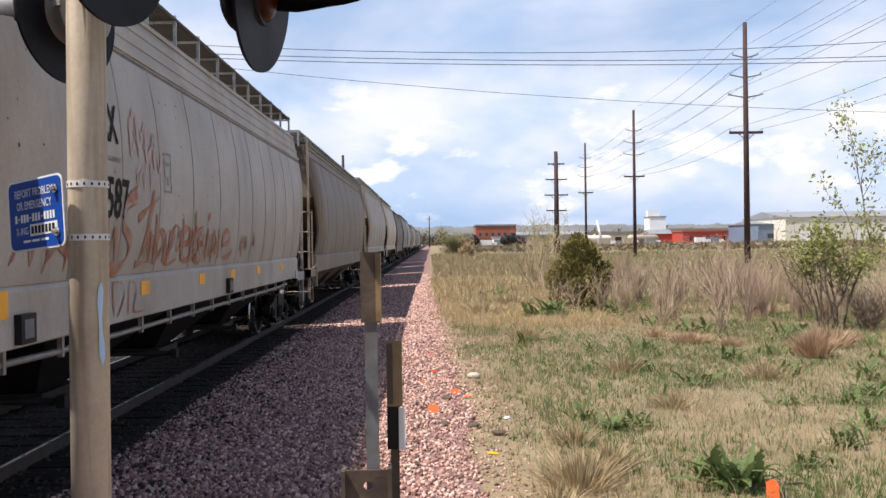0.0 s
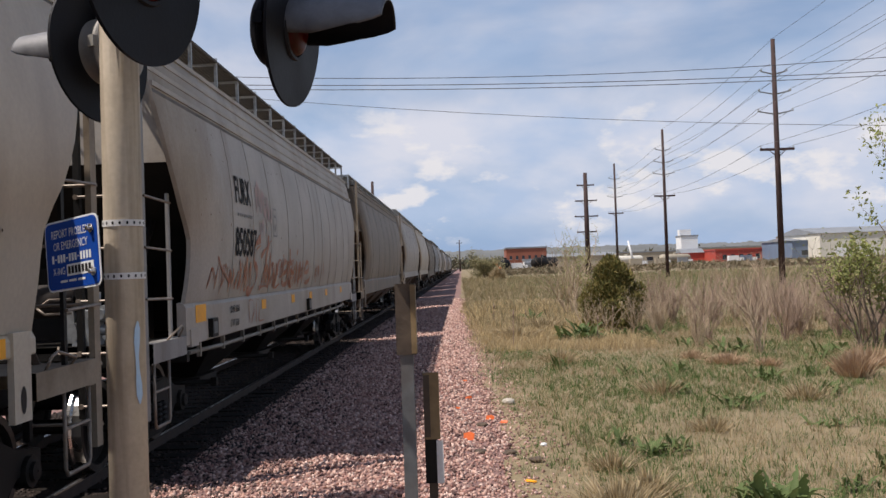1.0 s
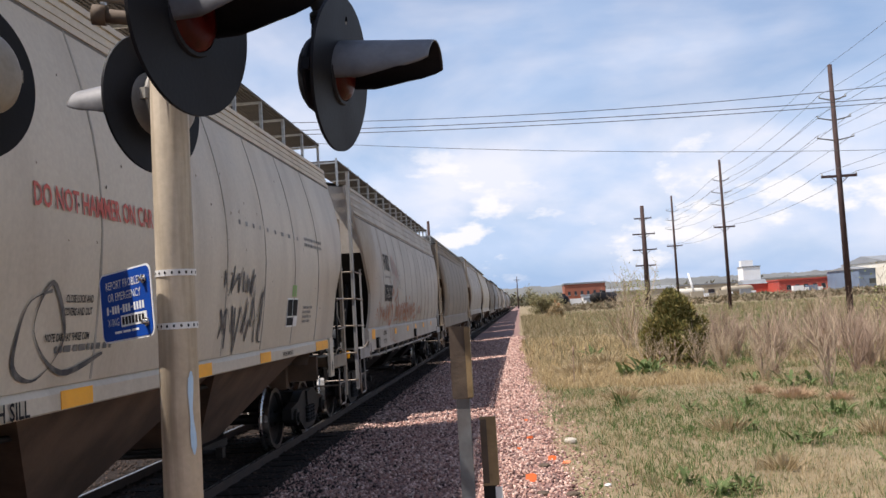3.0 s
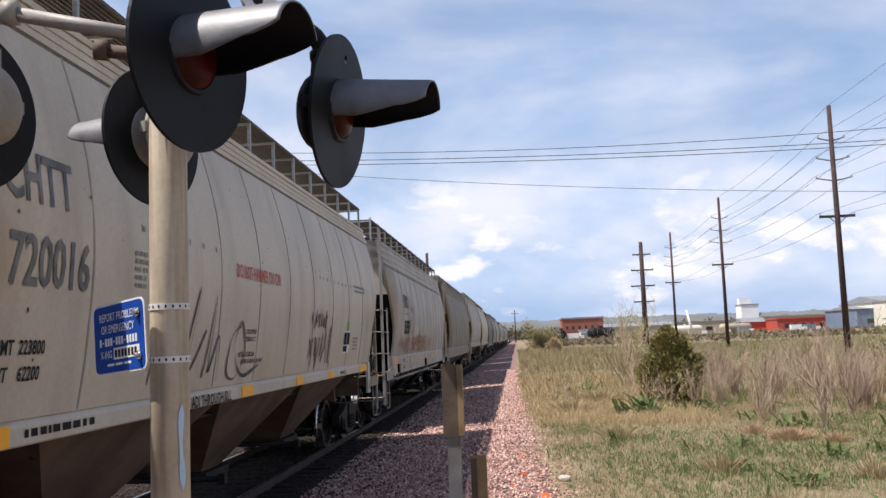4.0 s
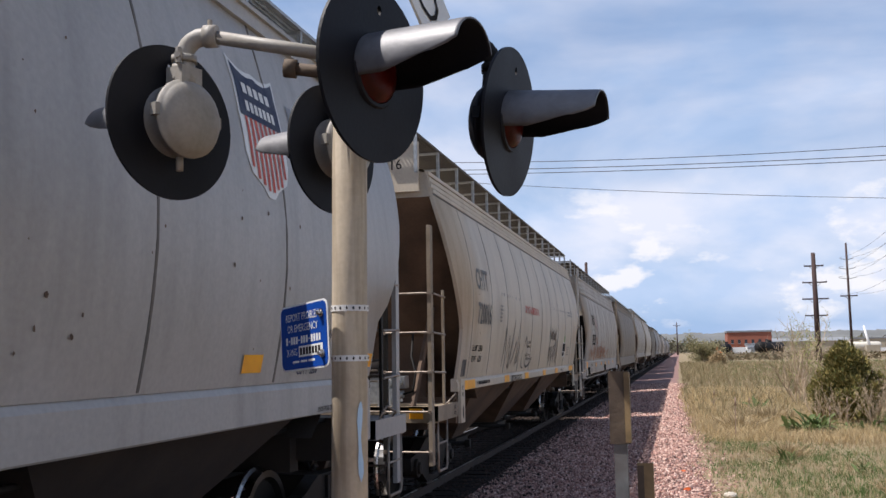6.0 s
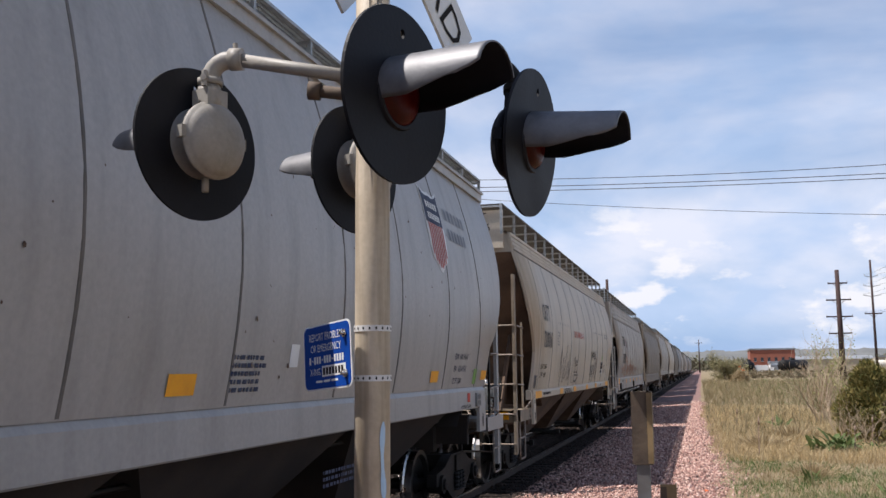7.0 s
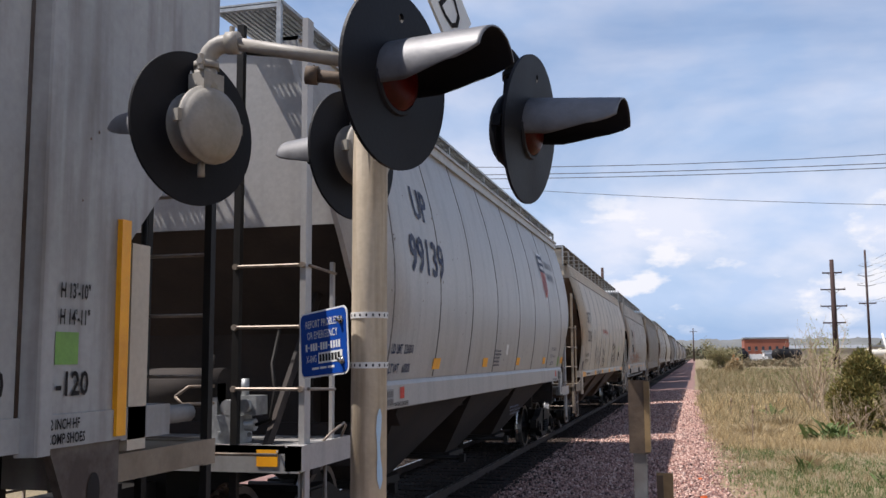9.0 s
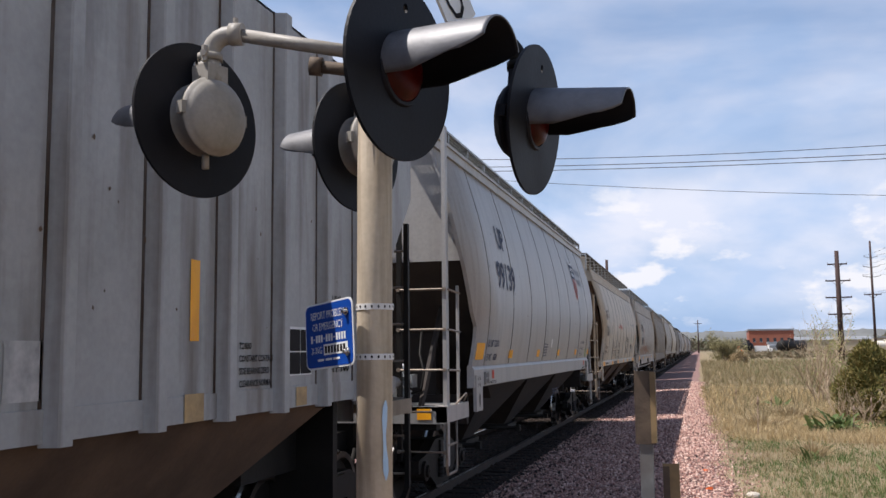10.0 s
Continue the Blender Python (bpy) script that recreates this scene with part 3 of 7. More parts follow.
def add_truck(car, y, turning):
    t = part("truck", TRUCK[3], None, car, "grimy two-axle railway truck")
    t.location = (0, y, 0)
    for turn in (0, 180):
        part("side_frame", TRUCK[0], None, t).rotation_euler = (0, 0, radians(turn))
        sign = 1 if turn == 0 else -1
        for me, places in ((TRUCK[1], (-0.89, 0.89)), (TRUCK[2], (-0.16, 0.0, 0.16))) if turning else ():
            for q in places:
                o = part(me.name.split(".")[0], me, None, t)
                o.location = (0, q, 0.457 if len(places) == 2 else 0)
                o.rotation_euler = (0, 0, radians(turn))
    for s in (-0.89, 0.89):
        w = part("wheelset", WHEEL, None, t)
        w.location = (0, s, 0.457)
        if turning:
            WHEELS.append((w, s))


def side_strip(profile, y, z0, z1, wide, proud, n=10, flip=1):
    """A thin upright strip that follows the side's curve."""
    bm = bmesh.new()
    rows = []
    for k in range(n + 1):
        z = z0 + (z1 - z0) * k / n
        w = flip * (width_at(profile, z) + proud)
        i = flip * (width_at(profile, z) - 0.004)
        rows.append([bm.verts.new((i, y - wide / 2, z)), bm.verts.new((w, y - wide * 0.3, z)), bm.verts.new((w, y + wide * 0.3, z)), bm.verts.new((i, y + wide / 2, z))])
    for a, b in zip(rows, rows[1:]):
        for k in range(3):
            bm.faces.new((a[k], a[k + 1], b[k + 1], b[k]))
    return bm


def plate(profile, y0, y1, z0, z1, proud=0.004, n=4):
    """A sticker or painted patch lying on the side."""
    bm = bmesh.new()
    rows = []
    for k in range(n + 1):
        z = z0 + (z1 - z0) * k / n
        w = width_at(profile, z) + proud
        rows.append([bm.verts.new((w, y0, z)), bm.verts.new((w, y1, z))])
    for a, b in zip(rows, rows[1:]):
        bm.faces.new((a[0], a[1], b[1], b[0]))
    return bm


def text_on(car, profile, text, y, z, height, material, squeeze=0.85, name="lettering", proud=0.0085):
    me = letters(text, height, material, squeeze, 0.028)
    for v in me.vertices:
        a, b = v.co.x, v.co.y
        v.co = (width_at(profile, z + b) + proud, y + a, z + b)
    me.update()
    return part(name, me, None, car)


def bars_on(car, profile, y, z, wide, height, rows, material, name="stencil_print", gap=0.6):
    """Unreadable small print: rows of plain bars."""
    rng = random.Random(int(y * 100 + z * 10))
    bm = bmesh.new()
    for k in range(rows):
        zz, at = z - k * height * 1.8, y
        while at < y + wide:
            w = rng.uniform(0.6, 2.6) * height
            p, q = width_at(profile, zz) + 0.005, width_at(profile, zz + height) + 0.005
            v = [bm.verts.new(c) for c in ((p, at, zz), (p, at + w, zz), (q, at + w, zz + height), (q, at, zz + height))]
            bm.faces.new(v)
            at += w + height * gap * rng.uniform(0.7, 1.6)
    return tagged(part(name, bm, material, car), kind="stuff")


def scrawl_on(car, profile, y, z, strokes, wide, material, name="graffiti"):
    """Sprayed lines: ribbons along smooth strokes of (along, up)."""
    bm = bmesh.new()
    for n_s, pts in enumerate(strokes):
        fine = []
        for k in range(len(pts) - 1):
            p0, p1, p2, p3 = (Vector(pts[min(max(k + d, 0), len(pts) - 1)]) for d in (-1, 0, 1, 2))
            for i in range(6):
                t = i / 6
                fine.append(0.5 * (2 * p1 + (p2 - p0) * t + (2 * p0 - 5 * p1 + 4 * p2 - p3) * t * t + (3 * p1 - p0 - 3 * p2 + p3) * t ** 3))
        fine.append(Vector(pts[-1]))
        prev = None
        for k, p in enumerate(fine):
            d = (fine[min(k + 1, len(fine) - 1)] - fine[max(k - 1, 0)])
            d = d.normalized() if d.length > 1e-6 else Vector((1, 0))
            s = Vector((-d.y, d.x)) * wide * 0.5 * (0.7 + 0.5 * math.sin(k * 0.4 + n_s))
            pair = []
            for q in (p + s, p - s):
                zz = z + q.y
                pair.append(bm.verts.new((width_at(profile, zz) + 0.006 + 0.0012 * n_s + 0.00006 * k, y + q.x, zz)))
            if prev:
                bm.faces.new((prev[0], prev[1], pair[1], pair[0]))
            prev = pair
    return part(name, bm, material, car)


def grating(x0, x1, y0, y1, z, step=0.11, bars=7, wx=0.010):
    bm = bmesh.new()
    for k in range(bars):
        x = x0 + (x1 - x0) * k / (bars - 1)
        e = 0.018 if k in (0, bars - 1) else 0.007
        bm_box(bm, x - e, x + e, y0, y1, z - 0.03, z)
    n = int((y1 - y0) / step)
    for k in range(n + 1):
        y = y0 + (y1 - y0) * k / n
        bm_box(bm, x0, x1, y - wx, y + wx, z - 0.018, z - 0.004)
    return bm


def hopper_car(label, L, y_start, paint, sill_paint, profile=CURVED, eave_rib=0.0, seams=(), detail=True, seam_mat=None, sill_depth=0.40,
               end_paint=None, board_lift=0.26, post_up=0.0, panel_z=3.12, post_off=1.07, board_mat=None, turning=True, lower=None, post_paint=None, platform_paint=None, pad=0.36, trim=0.0,
               pad_in=0.0, pad_wide=0.29, cornice=0.0, post_top=None, stile_gap=0.62, side_pipe=False):
    """A covered hopper car. Its space: x across, y along the track, z over the rail head; L is the length of the side sheet's foot."""
    car = empty("hopper_car", pose(TRACK_X, y_start, RAIL_Z), label, "railcar", "cars of the freight train")
    end_paint, lower, post_paint = end_paint or paint, lower or M["brown_dirt"], post_paint or paint
    eave = profile[-1][0]
    zs = [z for z, _ in profile if z >= profile[1][0]]
    fine = sorted(set([round(float(v), 3) for v in np.linspace(zs[0], eave, 17)]))
    cols = np.linspace(-1, 1, 9)
    bm = bmesh.new()
    sec = [(width_at(profile, z), z) for z in fine]
    we = sec[-1][0]
    roof = [(we * 0.97, eave + 0.045), (we * 0.72, eave + 0.13), (we * 0.36, eave + 0.19), (0, eave + 0.21)]
    full = sec + roof + [(-w, z) for w, z in roof[-2::-1]] + [(-w, z) for w, z in sec[::-1]]
    grid = []
    for w, z in full:
        e = L / 2 + (end_at(z) if z <= eave or panel_z > 3.5 else 0.55)
        e -= trim * min(1.0, max(0.0, (2.45 - z) / 0.2))
        grid.append([bm.verts.new((w, c * e, z)) for c in cols])
    for a, b in zip(grid, grid[1:]):
        for k in range(len(cols) - 1):
            bm.faces.new((a[k], a[k + 1], b[k + 1], b[k])).smooth = True
    # returned edges of the side sheets
    for side, off in ((grid[:len(sec)], -0.05), (grid[-len(sec):], 0.05)):
        for c in (0, -1):
            inner = [bm.verts.new((g[c].co.x + off, g[c].co.y * 0.999, g[c].co.z)) for g in side]
            for k in range(len(side) - 1):
                bm.faces.new((side[k][c], side[k + 1][c], inner[k + 1], inner[k]))
    part("body", bm, paint, car)
    # side sills
    s0, s1 = profile[0][0], profile[1][0]
    for f in (1, -1):
        bm = bmesh.new()
        w = profile[0][1] + 0.035
        pts = [(w - 0.10, s0), (w - 0.01, s0), (w, s0 + 0.012), (w, s1 - 0.05), (w - 0.03, s1), (w - 0.10, s1 + 0.01)]
        e = L / 2 + 0.02 - trim * 1.5
        ends = [[bm.verts.new((f * a, y, b)) for a, b in pts] for y in (-e, e)]
        for k in range(len(pts)):
            bm.faces.new((ends[0][k], ends[0][(k + 1) % len(pts)], ends[1][(k + 1) % len(pts)], ends[1][k]))
        bm.faces.new(ends[0]), bm.faces.new(ends[1])
        part("side_sill", bm, sill_paint, car)
    # eave ribs
    if eave_rib:
        for f in (1, -1):
            bm = bmesh.new()
            for k in range(4):
                z = eave - eave_rib * k / 3.3
                x = width_at(profile, z)
                e = L / 2 + end_at(z) - 0.03
                r = 0.028 if k in (0, 3) else 0.018
                bm_box(bm, min(f * (x - 0.03), f * (x + r)), max(f * (x - 0.03), f * (x + r)), -e, e, z - 0.03, z + 0.02)
            part("eave_rib", bm, paint, car)
            # Thin dark strip just below the lowest rib.
            bm = bmesh.new()
            z = eave - eave_rib - 0.02
            x, e = width_at(profile, z), L / 2 + end_at(z) - 0.05
            bm_box(bm, *sorted((f * (x - 0.02), f * (x + 0.006))), -e, e, z - 0.035, z + 0.01)
            part("grime_line", bm, M["seam"], car)
    for y in seams:
        bm = side_strip(profile, y, s1 + 0.01, eave - eave_rib - 0.02, 0.035, 0.006)
        part("seam", bm, seam_mat or paint, car)
    # ends: upright painted panel over a dusty slope sheet
    for f in (1, -1):
        bm = bmesh.new()
        rows = []
        for z in np.linspace(panel_z, eave, 4):
            w = width_at(profile, z) - 0.03
            y = f * (L / 2 + min(0.52 + 0.35 * (panel_z > 3.5), end_at(z) - 0.02))
            rows.append([bm.verts.new((x, y, z)) for x in (-w, 0, w)])
        rows.append([bm.verts.new((x, f * (L / 2 + 0.52 + 0.31 * (panel_z > 3.5)), eave + d)) for x, d in ((-we * 0.9, 0.03), (0, 0.20), (we * 0.9, 0.03))])
        for a, b in zip(rows, rows[1:]):
            for k in range(2):
                bm.faces.new((a[k], a[k + 1], b[k + 1], b[k]))
        part("end_panel", bm, end_paint, car)
        bm = bmesh.new()
        rows = []
        for z, y in ((panel_z, 0.50 + 0.33 * (panel_z > 3.5)), (2.3, -0.45), (1.5, -1.3), (1.25, -1.6)):
            w = width_at(profile, z) - 0.035
            rows.append([bm.verts.new((x, f * (L / 2 + y), z)) for x in (-w, 0, w)])
        for a, b in zip(rows, rows[1:]):
            for k in range(2):
                bm.faces.new((a[k], a[k + 1], b[k + 1], b[k]))
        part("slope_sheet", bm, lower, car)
        # end platform, sill step and bracket
        bm = bmesh.new()
        y0, y1 = sorted((f * (L / 2 + 0.02), f * (L / 2 + 1.12)))
        bm_box(bm, -1.48, 1.48, *sorted((f * (L / 2 + 0.98), f * (L / 2 + 1.12))), DECK - 0.21, DECK - 0.01)
        bm_box(bm, -1.40, 1.40, y0, y1, DECK - 0.06, DECK - 0.01)
        bm_box(bm, 1.38, 1.50, y0, y1, DECK - 0.19, DECK)
        bm_box(bm, -1.50, -1.38, y0, y1, DECK - 0.19, DECK)
        part("end_platform", bm, platform_paint or M["dark_steel"], car)
        for g in ((1, -1) if detail else ()):
            bm = bmesh.new()
            bm_box(bm, *sorted((g * 1.505, g * 1.36)), y0, y1, DECK - 0.195, DECK + 0.004)
            part("corner_sill", bm, post_paint, car, bevel=0.008)
        bm = bmesh.new()
        xp = profile[0][1] + 0.055
        p0, p1 = f * (L / 2 + 0.20 - trim - pad_in), f * (L / 2 + 0.20 - trim - pad_in - pad_wide)
        bm_box(bm, xp - 0.045, xp, *sorted((p0, p1)), s0 - pad, s0 + 0.17)
        lug = part("jacking_pad", bm, sill_paint, car, bevel=0.012)
        if detail and pad > 0.2:
            bm = bmesh.new()
            bm.faces.new([bm.verts.new((xp + 0.003, (p0 + p1) / 2 + 0.042 * math.cos(q), s0 - pad + 0.15 + 0.095 * math.sin(q))) for q in np.linspace(0, math.tau, 16, endpoint=False)])
            part("hole", bm, M["disc_black"], lug)
        bm = bmesh.new()
        bm_box(bm, -0.9, 0.9, *sorted((f * (L / 2 - 0.75), f * (L / 2 - 0.55))), 0.85, s0 + 0.9)
        bm_box(bm, -1.35, 1.35, *sorted((f * (L / 2 - 0.6), f * (L / 2 - 0.5))), 0.95, s0 - 0.1)
        for x in (-1.1, 1.1):
            bm_tube(bm, (x, f * (L / 2 + 0.9), DECK - 0.03), (x, f * (L / 2 - 0.2), 2.6), 0.045, seg=6)
        part("end_brace", bm, lower, car)
        if detail and f < 0:
            brake_gear(car, L, DECK + 0.02)
        # coupler
        bm = bmesh.new()
        bm_box(bm, -0.13, 0.13, *sorted((f * (L / 2 + 0.9), f * (L / 2 + 1.62))), 0.74, 0.96)
        bm_box(bm, -0.2, 0.2, *sorted((f * (L / 2 + 1.55), f * (L / 2 + 1.84))), 0.68, 1.02)
        bm_path(bm, [(0.3, f * (L / 2 + 1.1), 0.75), (0.33, f * (L / 2 + 1.35), 0.5), (0.2, f * (L / 2 + 1.7), 0.38)], 0.03, 6)
        part("coupler", bm, M["dark_steel"], car)
        if detail:
            ladder(car, L, f, eave, post_paint, post_off, stile_gap, post_top)
    # centre sill and hopper bays
    bm = bmesh.new()
    bm_box(bm, -0.22, 0.22, -L / 2 - 0.95, L / 2 + 0.95, 0.78, 1.05)
    part("centre_sill", bm, M["dark_steel"], car)
    n = 3
    span = (L - 3.4) / n
    for k in range(n):
        c = -L / 2 + 1.7 + span * (k + 0.5)
        bm = bmesh.new()
        w = profile[0][1] - 0.07
        top = [bm.verts.new((x, c + y, s0 + 0.04)) for x, y in ((-w, -span / 2), (w, -span / 2), (w, span / 2), (-w, span / 2))]
        low = [bm.verts.new((x, c + y, 0.48)) for x, y in ((-0.62, -0.35), (0.62, -0.35), (0.62, 0.35), (-0.62, 0.35))]
        for i in range(4):
            bm.faces.new((top[i], top[(i + 1) % 4], low[(i + 1) % 4], low[i]))
        bm.faces.new(low[::-1])
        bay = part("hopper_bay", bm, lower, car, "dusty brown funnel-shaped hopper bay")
        if detail:
            bm = bmesh.new()
            bm_box(bm, -0.72, 0.72, c - 0.46, c + 0.46, 0.38, 0.48)
            bm_tube(bm, (-0.95, c - 0.5, 0.42), (0.95, c - 0.5, 0.42), 0.035, seg=8)
            bm_box(bm, 0.9, 0.98, c - 0.56, c - 0.44, 0.36, 0.48)
            part("outlet_gate", bm, M["dark_steel"], bay)
    if detail:
        # brake pipe along the foot of the car
        bm = bmesh.new()
        x, r = (1.34, 0.03) if side_pipe else (1.18, 0.022)
        bm_path(bm, [(x, -L / 2 + 0.6, s0 - 0.12), (x, -L / 2 + 2.0, s0 - 0.15), (x, L / 2 - 2.0, s0 - 0.15), (x, L / 2 - 0.6, s0 - 0.12)], r, 8)
        if side_pipe:
            for y in np.linspace(-L / 2 + 1.0, L / 2 - 1.0, 13):
                bm_box(bm, x - 0.012, x + 0.035, y - 0.025, y + 0.025, s0 - 0.20, s0 + 0.01)
        part("train_pipe", bm, M["pipe_grey"] if side_pipe else M["dark_steel"], car)
    if cornice:
        # overhanging edge of the roof
        for f in (1, -1):
            bm = bmesh.new()
            e = L / 2 + 0.80
            bm_box(bm, *sorted((f * (we - 0.10), f * (we + 0.045))), -e, e, eave - 0.02, eave + cornice)
            bm_box(bm, *sorted((f * (we - 0.10), f * (we + 0.075))), -e, e, eave + cornice - 0.035, eave + cornice)
            part("roof_edge", bm, paint, car, bevel=0.006)
    # running boards on the roof
    z = eave + board_lift
    e = L / 2 + 1.0
    for f in ((1, -1) if detail else (1,)):
        bm = grating(*sorted((f * 0.60, f * 1.22)), -e, e, z, 0.055, 13, 0.015) if detail else bmesh.new()
        if not detail:
            bm_box(bm, 0.60, 1.22, -e, e, z - 0.03, z)
        board = part("running_board", bm, board_mat or M["galv"], car, "steel grating walkway along the roof")
        if detail:
            bm = bmesh.new()
            bm_box(bm, *sorted((f * 1.19, f * 1.23)), -0.02, 0.02, eave - 0.02, z + post_up)
            bm_box(bm, *sorted((f * 0.6, f * 1.19)), -0.02, 0.02, z - 0.06, z - 0.03)
            me = mesh_of("board_bracket", bm, M["galv"])
            for y in np.linspace(-e, e, 15):
                part("board_bracket", me, None, board).location = (0, y, 0)
    if detail:
        for f in (1, -1):
            bm = grating(-1.05, -0.15, *sorted((f * (e - 0.02), f * (e - 0.62))), z + 0.006, 0.09, 9)
            part("end_walkway", bm, M["galv"], car)
        bm = bmesh.new()
        bm_box(bm, -0.33, 0.33, -e + 0.8, e - 0.8, eave + 0.17, eave + 0.30)
        part("roof_hatch", bm, paint, car, bevel=0.03)
    for y in (-(L / 2 - 0.15), L / 2 - 0.15):
        add_truck(car, y, turning)
    CARS.append((car, y_start))
    return car


def brake_gear(car, L, s0):
    """Valves, pipes and the handbrake wheel on the end platform, whose deck lies at s0."""
    y = -(L / 2 + 0.80)
    bm = bmesh.new()
    bm_box(bm, 0.62, 0.86, y - 0.1, y + 0.12, s0 - 0.03, s0 + 0.20)
    bm_tube(bm, (0.74, y - 0.10, s0 + 0.26), (0.74, y + 0.12, s0 + 0.26), 0.07, seg=12)
    bm_tube(bm, (0.60, y, s0 + 0.12), (0.95, y, s0 + 0.12), 0.05, seg=10)
    bm_box(bm, 0.80, 0.98, y - 0.06, y + 0.16, s0 + 0.20, s0 + 0.36)
    bm_tube(bm, (0.90, y - 0.07, s0 + 0.28), (0.90, y - 0.13, s0 + 0.28), 0.055, seg=12)
    bm_tube(bm, (0.84, y + 0.02, s0 + 0.36), (0.84, y + 0.02, s0 + 0.50), 0.035, seg=8)
    bm_box(bm, 0.50, 0.62, y - 0.05, y + 0.10, s0, s0 + 0.46)
    for x in (0.66, 0.82, 0.95):
        bm_tube(bm, (x, y - 0.115, s0 + 0.05), (x, y - 0.095, s0 + 0.05), 0.022, seg=6)
    part("brake_valve", bm, M["galv"], car, "grey cast brake valve", bevel=0.006)
    bm = bmesh.new()
    bm_path(bm, [(0.36, y - 0.28, s0 + 0.36), (0.44, y - 0.3, s0 + 0.30), (0.62, y - 0.1, s0 + 0.30)], 0.013, 6)
    bm_path(bm, [(0.36, y - 0.28, s0 + 0.36), (0.46, y - 0.24, s0 + 0.44), (0.62, y - 0.1, s0 + 0.44)], 0.013, 6)
    part("release_rod", bm, M["bare_rung"], car)
    bm = bmesh.new()
    bm_path(bm, [(1.30, -(L / 2 + 1.13), s0 - 0.06), (1.34, -(L / 2 + 1.22), s0 - 0.08), (0.62, -(L / 2 + 1.22), s0 - 0.08), (0.58, -(L / 2 + 1.13), s0 - 0.02)], 0.013, 6)
    part("end_handhold", bm, M["bare_rung"], car)
    bm = bmesh.new()
    bm_path(bm, [(0.95, y, s0 + 0.12), (1.08, y, s0 + 0.16), (1.12, y, s0 + 0.40), (1.02, y + 0.15, s0 + 0.62), (0.98, y + 0.4, s0 + 0.95)], 0.016, 6)
    bm_path(bm, [(0.62, y, s0 + 0.1), (0.5, y, s0 + 0.3), (0.5, y + 0.1, s0 + 0.7)], 0.014, 6)
    part("brake_pipe", bm, M["dark_steel"], car)
    bm = bmesh.new()
    bm_tube(bm, (-0.1, y + 0.1, s0 + 0.42), (0.62, y + 0.1, s0 + 0.42), 0.17, seg=16)
    part("air_reservoir", bm, M["slope_dark"], car)
    bm = bmesh.new()
    c = Vector((-0.75, y - 0.1, s0 + 1.25))
    bm_path(bm, [c + Vector((0.27 * math.cos(a), 0, 0.27 * math.sin(a))) for a in np.linspace(0, math.tau, 22)], 0.016, 6)
    for k in range(5):
        a = k * math.tau / 5
        bm_tube(bm, c, c + Vector((0.27 * math.cos(a), 0, 0.27 * math.sin(a))), 0.012, seg=5)
    part("handbrake_wheel", bm, M["dark_steel"], car)
    bm = bmesh.new()
    bm_box(bm, 1.12, 1.30, -(L / 2 + 1.127), -(L / 2 + 1.121), s0 - 0.18, s0 - 0.05)
    part("reflector", bm, M["yellow"], car, "yellow reflective strip")


def ladder(car, L, f, eave, paint, off, gap, top):
    """The corner post, the side ladder and the end ladder of both corners at one end."""
    for g in (1, -1):
        x = g * 1.47
        yo, yi = f * (L / 2 + off), f * (L / 2 + off - gap)
        bm = bmesh.new()
        bm_box(bm, *sorted((x, x - g * 0.05)), *sorted((yo, yo - f * 0.12)), 0.55, top or (3.25 if f > 0 else eave + 0.2))
        part("corner_post", bm, paint, car, bevel=0.006)
        bm = bmesh.new()
        bm_box(bm, *sorted((x, x - g * 0.03)), *sorted((yi, yi - f * 0.055)), DECK - 0.02, 2.80)
        part("side_stile", bm, M["dark_steel"] if f > 0 else paint, car)
        xe = x - g * 0.62
        bm = bmesh.new()
        bm_box(bm, xe - 0.03, xe + 0.03, *sorted((yo, yo - f * 0.06)), 0.60, eave + 0.2)
        part("ladder_stile", bm, M["dark_steel"], car)
        for k in range(5):
            z = 0.72 + 0.50 * k
            if k > 1:
                bm = bmesh.new()
                bm_tube(bm, (x + g * 0.012, yo - f * 0.05, z), (x + g * 0.012, yi - f * 0.03, z - 0.02), 0.014, seg=6)
                part("rung", bm, M["bare_rung"], car)
            bm = bmesh.new()
            bm_tube(bm, (x, yo + f * 0.012, z), (xe, yo + f * 0.012, z), 0.014, seg=6)
            for q in (x - g * 0.025, xe):
                bm_tube(bm, (q, yo + f * 0.03, z), (q, yo - f * 0.01, z), 0.026, seg=6)
            part("rung", bm, M["bare_rung"], car)
        # stirrup step under the corner
        bm = bmesh.new()
        ya, yb = f * (L / 2 + 1.02), f * (L / 2 + 0.55)
        bm_path(bm, [(x, ya, DECK - 0.19), (x, ya, 0.50), (x, ya - f * 0.04, 0.45), (x, yb + f * 0.04, 0.45), (x, yb, 0.50), (x, yb, DECK - 0.19)], 0.017, 6)
        bm_tube(bm, (x, ya, 0.80), (x, yb, 0.80), 0.014, seg=6)
        part("stirrup_step", bm, M["bare_rung"], car)
        # grab iron over the deck's edge
        bm = bmesh.new()
        bm_path(bm, [(x, f * (L / 2 + 0.22), DECK - 0.02), (x + g * 0.06, f * (L / 2 + 0.22), DECK + 0.10), (x + g * 0.07, f * (L / 2 + 0.30), DECK + 0.13), (x + g * 0.07, f * (L / 2 + 0.62), DECK + 0.06), (x, f * (L / 2 + 0.66), DECK - 0.02)], 0.012, 6)
        part("grab_iron", bm, M["bare_rung"], car)


M["bare_rung"] = surface("worn_rung_steel", (0.30, 0.25, 0.20), (0.20, 0.15, 0.11), 9, 0.5, metal=0.3, grain=60, relief=0.05)


